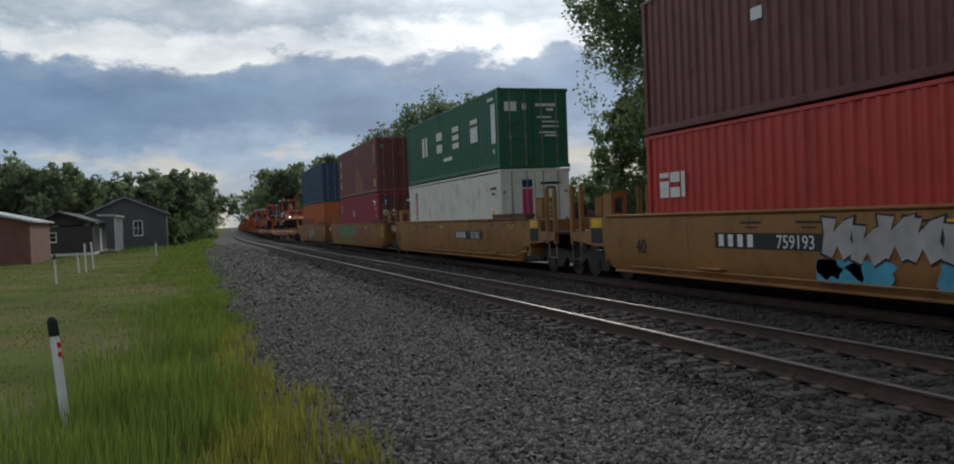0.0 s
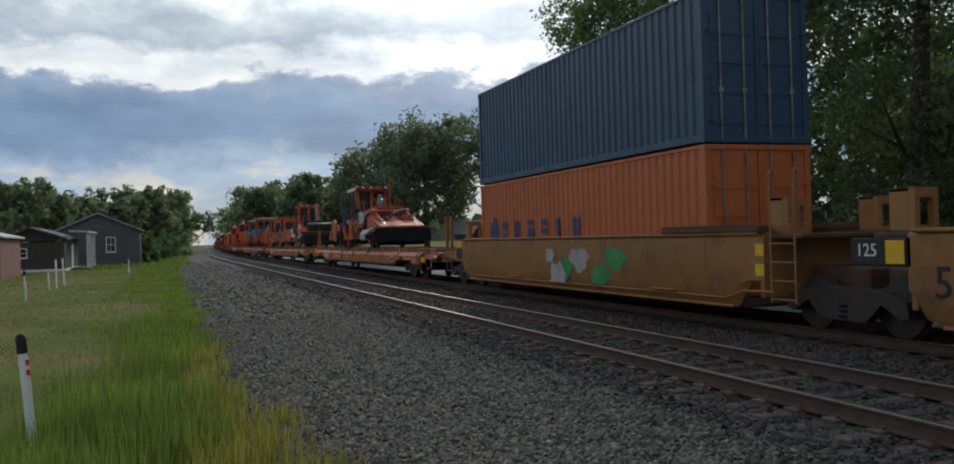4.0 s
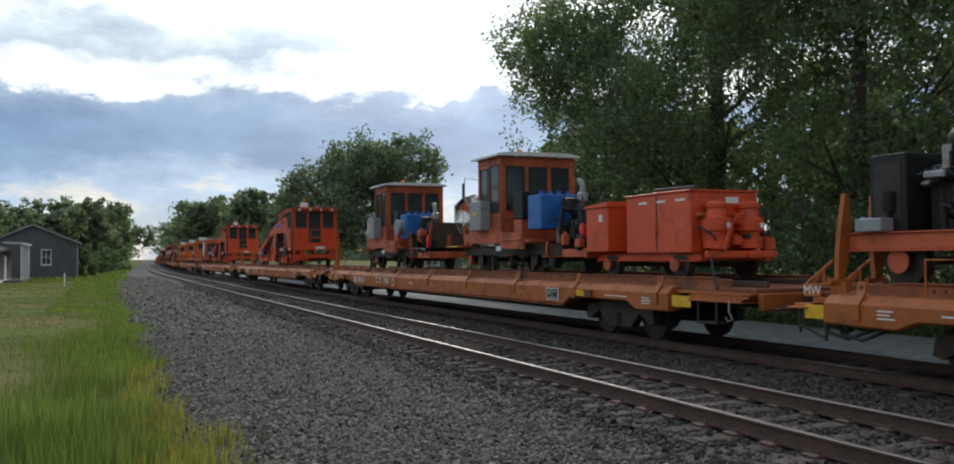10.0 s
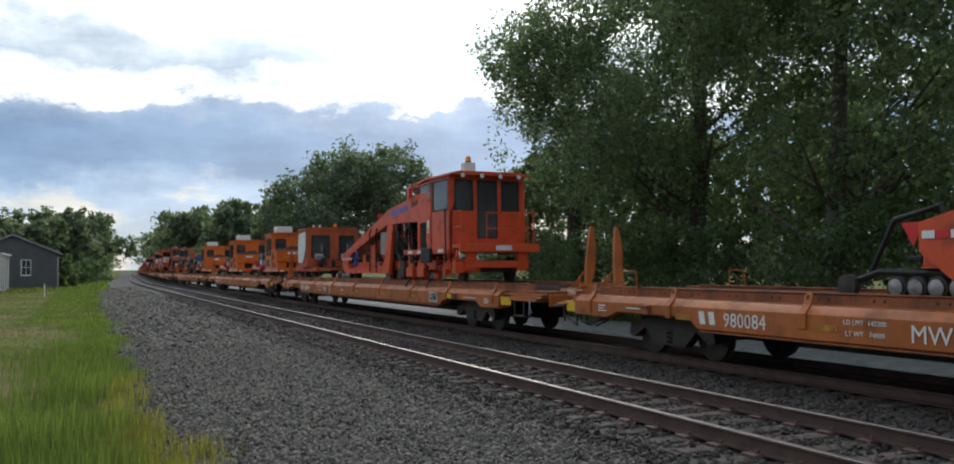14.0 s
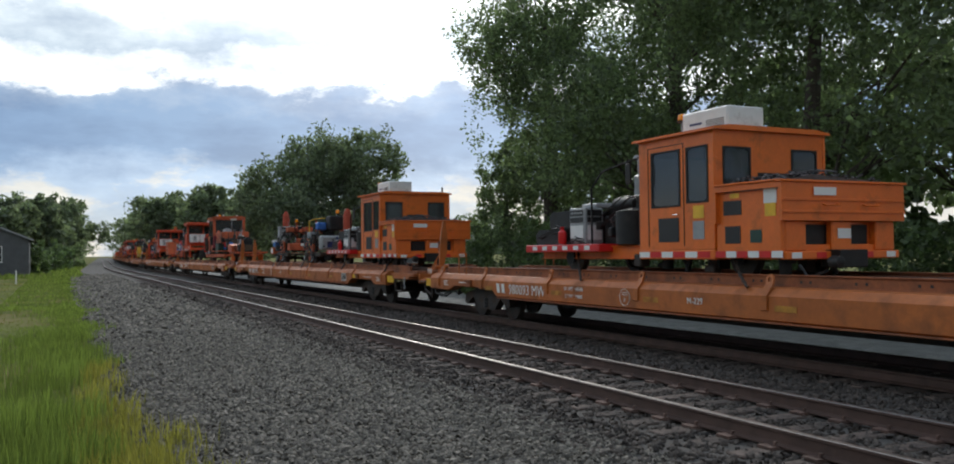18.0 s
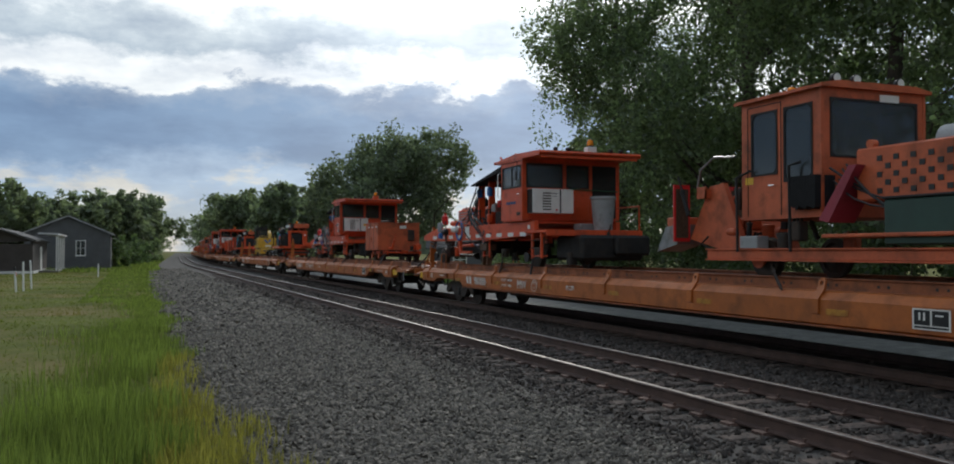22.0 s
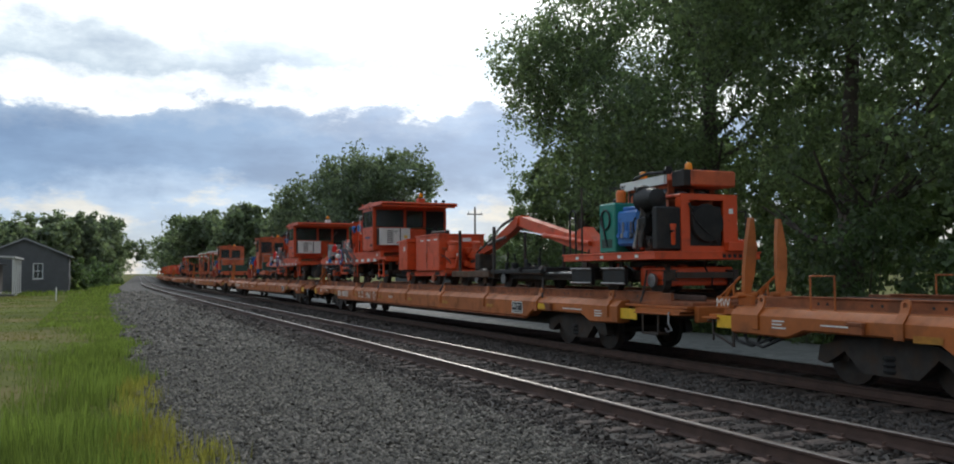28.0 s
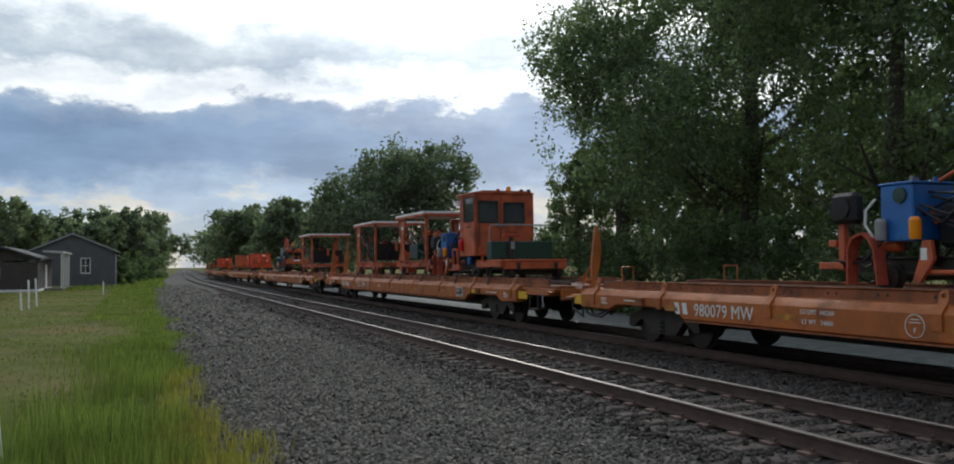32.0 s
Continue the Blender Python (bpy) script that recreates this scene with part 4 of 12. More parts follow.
def sill_mesh(s):
    """The deep side sill with its sloping upper edge, cut away over the trucks."""
    st = [(13.62, 0.66), (12.42, 0.64), (12.08, 0.76), (9.95, 0.76), (9.68, 0.58), (-7.55, 0.58), (-7.9, 0.76), (-10.05, 0.76), (-10.38, 0.61), (-11.42, 0.63)]
    b = B()
    for y, zb in st[::-1]:
        for x, z in ((1.18, zb + 0.02), (1.43, zb), (1.47, zb + 0.03), (1.47, 0.955), (1.445, 0.985), (1.345, 1.07), (1.18, 1.08)):
            b.v.append((s * x, y, z))
    n, m = 7, len(st)
    for j in range(m - 1):
        for i in range(n):
            b.f.append((j * n + i, j * n + (i + 1) % n, (j + 1) * n + (i + 1) % n, (j + 1) * n + i))
    b.f += [tuple(range(n))[::-1], tuple(range((m - 1) * n, m * n))]
    if s > 0:
        b.f = [f[::-1] for f in b.f]
    return b


def eye_plate(s, y):
    """A bent tie-down plate on the sill with a round eye in its upper end."""
    path = [(1.475, 0.74), (1.475, 0.95), (1.36, 1.09), (1.335, 1.15)]
    b, t, h = B(), 0.028, 0.07
    for (xa, za), (xb, zb) in zip(path, path[1:]):
        b.add([(s * x, y + e, z) for x, z, e in ((xa, za, -h), (xa, za, h), (xb, zb, h), (xb, zb, -h), (xa + t, za + 0.01, -h), (xa + t, za + 0.01, h), (xb + t, zb + 0.01, h), (xb + t, zb + 0.01, -h))],
              [(3, 2, 1, 0), (4, 5, 6, 7), (0, 1, 5, 4), (1, 2, 6, 5), (2, 3, 7, 6), (3, 0, 4, 7)])
    n, zc = 14, 1.185
    vs = []
    for dx in (0.0, t):
        for r in (0.075, 0.036):
            for k in range(n):
                a = 2 * math.pi * k / n
                vs.append((s * (1.335 + dx - 0.25 * r * math.sin(a)), y + r * math.cos(a), zc + r * 1.15 * math.sin(a)))
    fs = []
    for k in range(n):
        q = (k + 1) % n
        fs += [(k, q, n + q, n + k), (3 * n + k, 3 * n + q, 2 * n + q, 2 * n + k), (2 * n + k, 2 * n + q, q, k), (n + k, n + q, 3 * n + q, 3 * n + k)]
    return b.add(vs, fs)


def hole_row(s):
    """The dark bolt holes along a guard rail, in pairs."""
    b = B()
    for k in range(26):
        for e in (0.0, 0.17):
            b.box(s * 1.132 - 0.002, s * 1.132 + 0.002, -11.8 + 0.95 * k + e - 0.02, -11.8 + 0.95 * k + e + 0.02, 1.135, 1.175, 0)
    return b


def raise_plate(c, s):
    """A slim bridge plate folded up at the car's end, on a small trussed hinge."""
    x0 = -1.12 if s < 0 else -0.4
    pd = B().prism([(-0.06, 1.28), (0.06, 1.28), (0.12, 1.6), (0.12, 2.0), (0.06, 2.3), (0.01, 2.5), (-0.05, 2.5), (-0.08, 2.1), (-0.09, 1.7)], 13.62, 13.70, "y")
    pd.v = [(x + x0 + 0.05 * (z - 1.28), y + (z - 1.28) * 0.06 * (1 if s > 0 else -1.2), z) for x, y, z in pd.v]
    bp = part("bridge_plate", pd, "car_orange", c, "raised tapered bridge plate")
    part("hinge", B().cyl((x0 - 0.2, 13.66, 1.25), (x0 + 0.2, 13.66, 1.25), 0.045, 10).box(x0 - 0.05, x0 + 0.05, 13.5, 13.8, 1.08, 1.24, 0.01), "car_orange", bp)
    tr = B()
    for a, e in (((13.72, 1.22), (14.3, 1.16)), ((14.3, 1.16), (13.72, 1.55)), ((14.1, 1.18), (13.9, 1.43)), ((13.9, 1.2), (13.9, 1.43)), ((14.1, 1.18), (14.05, 1.33))):
        tr.tube([(x0 - 0.05, *a), (x0 - 0.05, *e)], 0.022, 6)
    part("hinge_truss", tr, "car_orange", bp)


def build_flatcar():
    c = thing("flatcar", "orange maintenance flatcar with deep side sills and tie-down eyes", "flatcar", "flatcars of the work train")
    for s in (-1, 1):
        sl = part("side_sill", sill_mesh(s), "car_orange", c, "dusty orange side sill")
        part("sill_flange", B().box(s * 1.40, s * 1.50, -7.5, 9.6, 0.555, 0.578, 0.004), "car_orange_dk", sl)
        for y in LOOPS if s < 0 else ():
            part("tie_down_eye", eye_plate(s, y), "car_orange", sl, "bent orange tie-down plate with an eye")
        for y in (11.1, -8.7) if s < 0 else ():
            part("stake_pocket", B().box(s * 1.471, s * 1.56, y - 0.13, y + 0.13, 0.90, 0.945, 0.008).box(s * 1.471, s * 1.54, y - 0.12, y + 0.12, 0.78, 0.90, 0.01), "car_orange_dk", sl, "grimy stake pocket")
        part("guard_rail", B().box(s * 1.06, s * 1.13, -12.7, 13.2, 1.08, 1.235, 0.01).box(s * 1.02, s * 1.16, -12.3, 12.75, 1.235, 1.255, 0.006), "car_orange_dk", c, "upright orange guard rail with holes")
        part("deck_rail", B().box(s * 0.72, s * 0.785, -13.2, 13.4, 1.10, DECK, 0.012), "rail", c, "deck rail for machine wheels")
        part("grab_iron", B().tube([(s * 1.3, 12.1, 1.06), (s * 1.3, 12.1, 1.56), (s * 1.3, 11.65, 1.56), (s * 1.3, 11.65, 1.06)], 0.016, 6), "car_orange", c, "thin orange grab rail")
        if s < 0:
            part("bolt_hole_row", hole_row(s), "panel", c)
        part("end_reflector", B().box(s * 1.40, s * 1.412, -12.0, -11.45, 0.73, 0.93, 0.003), "yellowtape", c, "yellow reflector panel")
        part("end_reflector", B().box(s * 1.42, s * 1.432, 13.66, 14.02, 0.72, 0.92, 0.003), "yellowtape", c, "yellow reflector panel")
        part("end_shelf", B().box(s * 0.5, s * 1.46, -13.35, -11.98, 0.86, 0.885, 0.006).prism([(-11.98, 0.886), (-13.3, 0.886), (-13.38, 0.93), (-13.3, 0.965), (-11.98, 0.965)], s * 0.9, s * 1.42), "car_orange", c, "stepped end shelf")
        part("end_shelf", B().box(s * 0.9, s * 1.50, 13.95, 14.32, 0.86, 0.885, 0.006).box(s * 0.9, s * 1.4, 13.95, 14.25, 0.886, 0.93, 0.006), "car_orange", c, "stepped end shelf")
        part("end_step", B().box(s * 1.40, s * 1.44, -12.24, -12.2, 0.5, 0.86).box(s * 1.40, s * 1.44, -12.72, -12.68, 0.5, 0.86).box(s * 1.2, s * 1.45, -12.72, -12.2, 0.48, 0.52), "iron", c, "dark hanging step")
        part("end_step", B().box(s * 1.40, s * 1.44, 13.6, 13.66, 0.42, 0.86).box(s * 1.40, s * 1.44, 14.1, 14.14, 0.5, 0.86).tube([(s * 1.42, 13.63, 0.45), (s * 1.42, 14.12, 0.62)], 0.022, 6), "iron", c, "dark hanging step")
        if s < 0:
            raise_plate(c, s)
            part("release_hook", B().tube([(-1.44, -13.05, 0.92), (-1.48, -13.08, 0.72), (-1.47, -13.16, 0.6), (-1.45, -13.02, 0.56), (-1.42, -12.92, 0.62)], 0.018, 6), "steel", c, "bare steel release hook")
            for k in range(2):
                part("brake_hose", B().tube([(-1.2, 13.9 - 0.2 * k, 0.8), (-1.25, 13.75 - 0.25 * k, 0.52), (-1.2, 13.45 - 0.25 * k, 0.45), (-1.15, 13.0 - 0.2 * k, 0.62)], 0.026, 7), "hose", c)
    part("deck", B().box(-1.18, 1.18, -13.4, 13.9, 1.02, 1.09, 0.008), "car_orange_dk", c, "worn orange steel deck")
    part("centre_sill", B().prism([(-13.6, 0.72), (-7.4, 0.72), (-6.6, 0.34), (8.6, 0.34), (9.4, 0.72), (13.6, 0.72), (13.6, 1.0), (-13.6, 1.0)], -0.33, 0.33), "iron", c, "deep dark centre sill")
    part("end_body", B().box(-1.3, 1.3, -13.38, -11.44, 0.966, 1.018, 0.01).box(-1.15, 1.15, -13.5, -13.38, 0.74, 1.02, 0.015), "car_orange", c)
    part("end_body", B().box(-1.3, 1.3, 13.64, 14.0, 0.935, 1.018, 0.01).box(-1.15, 1.15, 13.9, 14.02, 0.74, 0.93, 0.015), "car_orange", c)
    mp = part("mark_plate", B().box(-1.34, -1.32, 13.8, 14.12, 1.03, 1.22, 0.004), "car_orange", c)
    letters("MW", 0.19, "letter", mp, -1.344, 13.96, 1.06, "pale stencilled letters")
    for s in (-1, 1):
        part("cross_bearer", B().box(-1.2, 1.2, s * 4 - 0.1, s * 4 + 0.1, 0.5, 1.0), "iron", c)
        truck(c, -9.2 if s < 0 else 10.95)
        coupler(c, s * 14.32, s)
        part("striker", B().box(-0.4, 0.4, s * 13.95 - 0.1, s * 13.95 + 0.1, 0.66, 1.0, 0.02).prism([(-0.7, s * 13.9), (0.7, s * 13.9), (0.45, s * 14.25), (-0.45, s * 14.25)], 1.02, 1.05, "z"), "car_orange_dk", c)
        part("uncoupling_lever", B().tube([(-1.4, s * 14.06, 0.82), (-0.5, s * 14.08, 0.82), (-0.3, s * 14.12, 0.75)], 0.016, 5), "steel", c)
    part("brake_reservoir", B().lathe([(0.05, -1.6), (0.2, -1.5), (0.2, 0.3), (0.05, 0.4)], 16, "y", (-0.75, 1.5, 0.72)), "iron", c)
    part("brake_rod", B().tube([(-0.8, -6.6, 0.5), (-0.8, 8.4, 0.5)], 0.018, 5), "iron", c)
    x = -1.478
    part("data_panel", B().box(x - 0.004, x, -7.37, -6.80, 0.66, 0.93, 0.001), "letter", c, "white-edged black data panel")
    part("data_panel_field", B().box(x - 0.007, x - 0.004, -7.07, -6.83, 0.72, 0.91, 0.001).box(x - 0.007, x - 0.004, -7.34, -7.10, 0.72, 0.91, 0.001).box(x - 0.007, x - 0.004, -7.34, -6.83, 0.68, 0.705, 0.001), "panel", c)
    part("data_marks", B().box(x - 0.009, x - 0.007, -7.0, -6.97, 0.78, 0.88, 0).box(x - 0.009, x - 0.007, -6.93, -6.9, 0.78, 0.88, 0).box(x - 0.009, x - 0.007, -7.27, -7.15, 0.84, 0.86, 0), "letter", c)
    for y in LOOPS[1:7]:
        part("reflector", B().box(x - 0.003, x, y - 0.62, y - 0.2, 0.735, 0.825, 0.001), "faded", c, "faded yellow reflector strip")
    part("reflector", B().box(x - 0.003, x, -8.5, -8.15, 0.80, 0.92, 0.001), "yellowtape", c, "yellow reflector strip")
    b = B()
    for (ya, yb, z) in ((-9.3, -10.1, 0.84), (-10.6, -10.85, 0.84), (-10.6, -10.9, 0.79), (-10.6, -10.85, 0.74), (12.7, 12.45, 0.88), (12.7, 12.5, 0.83), (12.7, 12.42, 0.78), (11.75, 10.9 + 0.35, 0.86)):
        b.box(x - 0.003, x, yb, ya, z, z + 0.022, 0)
    part("stencil_line", b, "letter", c, "small pale stencilled lines")
    ring = B()
    ring.tube([(x - 0.001, 4.55 + 0.15 * math.cos(k * math.pi / 12), 0.79 + 0.15 * math.sin(k * math.pi / 12)) for k in range(25)], 0.006, 4)
    ring.box(x - 0.003, x, 4.46, 4.64, 0.83, 0.842, 0).box(x - 0.003, x, 4.48, 4.62, 0.87, 0.882, 0)
    part("round_stencil", ring, "letter", c, "round stencil ring")
    letters("F", 0.1, "letter", c, x - 0.002, 4.55, 0.70)
    letters("LD LMT  145200", 0.10, "letter", c, x - 0.002, 6.28, 0.85)
    letters("LT WT   74800", 0.10, "letter", c, x - 0.002, 6.28, 0.70)
    letters("M-229", 0.15, "letter", c, x - 0.002, 2.63, 0.76)
    return c


FLEET = ["980087", "980082", "980031", "980084", "980044", "980093", "980036", "980085", "980078", "980051", "980083", "980079"]
BESIDE = (1, 5, 6, 11, 14)     # cars whose two letters stand right beside the number
CARS = 17


def car_s(k, y=0.0):
    """The place along the train of the point y of flatcar k (y counts towards the train's rear)."""
    return FLAT0 + PITCH * (k + 0.5) + y


flatcars = []
for k in range(CARS):
    c = build_flatcar() if k == 0 else copy_thing(flatcars[0], Matrix())
    flatcars.append(c)
for k, c in enumerate(flatcars):
    num = FLEET[k % len(FLEET)]
    nc = {1: 8.93, 7: 8.23, 11: 8.85}.get(k, 8.55)
    letters(num, 0.32, "letter", c, -1.482, nc, 0.68, "pale stencilled car number")
    for q in (0.76, 1.0):
        part("road_mark", B().prism([(nc + q - 0.09, 0.69), (nc + q + 0.05, 0.69), (nc + q + 0.09, 0.9), (nc + q - 0.05, 0.9)], -1.481, -1.478), "letter", c, "pale block mark")
    letters("MW", 0.32, "letter", c, -1.482, nc - 0.86 if k in BESIDE else 5.3, 0.68, "pale stencilled letters")
    if k in (1, 3, 6, 9, 12):
        raise_plate(c, 1)
    if k % 3 == 1:
        c["label"] = "faded orange flatcar carrying track machines, pale number on its sill"
    ride(c, car_s(k) + {8: 0.3, 9: 0.7, 10: 0.35}.get(k, 0.0))      # slack in the couplings


# ---- well cars and containers ----
WELL = [(0.95, "759193"), (21.0, "767563"), (41.02, "735125"), (61.05, "767590")]
WL = 20.02


def build_wellcar(front_joint=False, rear_joint=False):
    """One well of a car; at a joint it shares its truck with the next well instead of ending in a platform."""
    c = thing("well_car", "tan well car with sloped side walls, carrying stacked containers", "well car", "well cars of the train")
    h = WL / 2
    ef, er = h - 2.35, (h - 0.6 if rear_joint else h - 2.35)
    for s in (-1, 1):
        st = [(-ef, 0.74), (-ef + 0.42, 0.74), (-ef + 0.82, 0.31), (er - 0.5, 0.31), (er - 0.2, 0.40), (er, 0.74)]
        b = B()
        for y, zb in st:
            for x, z in ((1.30, zb), (1.36, zb - 0.01), (1.38, zb + 0.02), (1.46, max(zb + 0.04, 0.67)), (1.46, 1.50), (1.42, 1.55), (1.34, 1.55)):
                b.v.append((s * x, y, z))
        n, m = 7, len(st)
        for j in range(m - 1):
            for i in range(n):
                b.f.append((j * n + i, j * n + (i + 1) % n, (j + 1) * n + (i + 1) % n, (j + 1) * n + i))
        b.f += [tuple(range(n))[::-1], tuple(range((m - 1) * n, m * n))]
        if s > 0:
            b.f = [f[::-1] for f in b.f]
        w = part("side_wall", b, "well_tan", c, "weathered tan side wall")
        part("top_chord", B().box(s * 1.30, s * 1.5, -ef + 0.1, er - 0.1, 1.545, 1.60, 0.015), "well_tan", w)
        part("bottom_chord", B().box(s * 1.34, s * 1.44, -ef + 0.9, er - 0.5, 0.285, 0.33, 0.01), "well_tan", w)
        part("pipe", B().tube([(s * 1.5, -ef - 0.3, 0.62), (s * 1.5, -ef + 0.5, 0.60), (s * 1.5, -ef + 1.0, 0.46), (s * 1.5, er - 1.4, 0.44)], 0.018, 6), "well_tan", w, "long brake pipe")
        part("end_ledge", B().box(s * 1.24, s * 1.53, -ef + 0.05, -ef + 3.0, 1.605, 1.70, 0.01).box(s * 1.5, s * 1.535, -ef + 0.05, -ef + 3.0, 1.70, 1.73, 0.006), "ledge", w, "rusty brown end ledge")
        for y in (-4.6, 3.2):
            part("step_plate", B().box(s * 1.42, s * 1.56, y - 0.4, y + 0.4, 0.50, 0.53, 0.006), "well_tan", w)
        for k in range(7):
            part("rib", B().box(s * 1.461, s * 1.468, -6.0 + 2 * k, -5.95 + 2 * k, 0.7, 1.5, 0.003), "well_tan", w)
    part("floor", B().box(-1.28, 1.28, -ef + 0.6, er - 0.4, 0.29, 0.35), "iron", c)
    for s, e, joint in ((-1, ef, front_joint), (1, er, rear_joint)):
        part("bulkhead", B().box(-1.45, 1.45, s * (e - 0.02), s * (e - 0.12), 0.5, 1.52, 0.02), "well_tan", c)
        for x in (-1.15, 0.75):
            part("guide_block", B().wall("y", s * (e + 0.2) - 0.05, s * (e + 0.2) + 0.05, x, x + 0.42, 1.56, 2.16, [(x + 0.09, x + 0.33, 1.64, 2.02)]).box(x, x + 0.08, s * (e + 0.2) + 0.05, s * (e + 0.2) + 0.4, 1.56, 2.16).box(x, x + 0.42, s * (e + 0.2) + 0.05, s * (e + 0.2) + 0.4, 2.1, 2.16), "well_tan", c, "hollow tan guide block")
        if joint:
            part("joint_platform", B().box(-1.3, 1.3, s * e, s * (e + 0.75), 1.48, 1.55, 0.01).box(-0.5, 0.5, s * e, s * (e + 1.3), 0.62, 1.0, 0.03), "ledge", c, "dark platform at the joint")
            if s > 0:
                truck(c, 11.02)
                pn = part("marker_panel", B().box(-1.475, -1.465, e + 0.02, e + 0.98, 1.1, 1.46, 0.003), "panel", c, "black marker panel with a yellow corner")
                part("reflector", B().box(-1.48, -1.476, e + 0.04, e + 0.36, 1.12, 1.44, 0), "yellowtape", pn)
                letters("125", 0.26, "letter", pn, -1.48, e + 0.7, 1.22)
                part("panel_arm", B().box(-1.46, -1.40, e - 0.05, e + 0.98, 1.08, 1.48, 0.006), "iron", c)
            else:
                ld = B()
                for y in (-e - 0.2, -e - 0.78):
                    ld.tube([(-1.47, y, 0.45), (-1.47, y, 2.55), (-1.42, y, 2.6), (-1.36, y, 2.5)], 0.02, 6)
                for k in range(5):
                    ld.tube([(-1.47, -e - 0.2, 0.5 + 0.3 * k), (-1.47, -e - 0.78, 0.5 + 0.3 * k)], 0.015, 6)
                part("ladder", ld, "well_tan", c, "tan end ladder")
                for z in (1.3, 0.96):
                    part("reflector", B().box(-1.475, -1.466, -e - 0.02, -e + 0.2, z - 0.1, z + 0.1, 0.002), "yellowtape", c, "yellow reflector panel")
            continue
        y = s * (h - 1.5)
        part("platform", B().box(-1.45, 1.45, s * e, s * (h - 0.45), 1.10, 1.18, 0.01), "ledge", c, "dark end platform")
        for x in (-1.46, 1.40):
            part("platform_side", B().prism([(s * e, 0.86), (s * e, 1.55), (s * (e + 0.72), 1.55), (s * (e + 0.78), 1.20), (s * (h - 0.5), 1.18), (s * (h - 0.5), 0.98), (s * (e + 0.5), 0.86)], x, x + 0.06), "well_tan", c)
        truck(c, y + s * 0.15)
        coupler(c, s * h, s)
        for x in (-1.42, 1.42):
            for dy in (0.55, 1.08):
                part("post", B().box(x - 0.05, x + 0.05, s * (h - dy) - 0.05, s * (h - dy) + 0.05, 0.86, 2.38, 0.01), "well_tan", c, "upright tan post")
                part("grab_iron", B().tube([(x, s * (h - dy + 0.14), 0.9), (x, s * (h - dy + 0.14), 2.2), (x, s * (h - dy + 0.1), 2.3), (x, s * (h - dy + 0.02), 2.32)], 0.018, 6), "well_tan", c)
            part("end_step", B().tube([(x, s * (h - 0.5), 0.95), (x, s * (h - 0.5), 0.5), (x, s * (h - 1.0), 0.5), (x, s * (h - 1.0), 0.95)], 0.02, 6), "steel", c, "hanging steel step")
        part("brake_cylinder", B().lathe([(0.1, -0.3), (0.14, -0.26), (0.14, 0.26), (0.1, 0.3)], 14, "y", (0.4, s * (h - 1.3), 1.34)), "iron", c)
        part("brake_wheel", B().lathe([(0.22, -0.02), (0.25, 0.0), (0.22, 0.02)], 18, "y", (-0.4, s * (h - 1.2), 1.75)).cyl((-0.4, s * (h - 1.2), 1.2), (-0.4, s * (h - 1.2), 1.75), 0.03, 8), "iron", c)
        part("reflector", B().box(-1.47, -1.462, s * (e + 0.36) - 0.28, s * (e + 0.36) + 0.28, 1.3, 1.52, 0.002), "yellowtape", c, "orange reflector panel")
        part("data_panel", B().box(-1.47, -1.462, s * (e + 0.36) - 0.3, s * (e + 0.36) + 0.3, 0.92, 1.28, 0.002), "panel", c, "black data panel")
    return c


def corrugated(b, axis, p, u0, u1, v0, v1, pitch, depth, out):
    """A wall of trapezoid ribs; it faces out (+1 or -1) along axis."""
    pts = []
    n = max(1, int((u1 - u0) / pitch))
    st = (u1 - u0) / n
    for k in range(n):
        a = u0 + k * st
        pts += [(a, 0), (a + st * 0.32, 0), (a + st * 0.5, -depth), (a + st * 0.82, -depth)]
    pts.append((u1, 0))
    vs = []
    for u, d in pts:
        q = p + out * d
        vs += [(q, u, v0), (q, u, v1)] if axis == "x" else [(u, q, v0), (u, q, v1)]
    fs = []
    for i in range(len(pts) - 1):
        f = (2 * i, 2 * i + 2, 2 * i + 3, 2 * i + 1)
        fs.append(f if (out > 0) == (axis == "x") else f[::-1])
    return b.add(vs, fs)


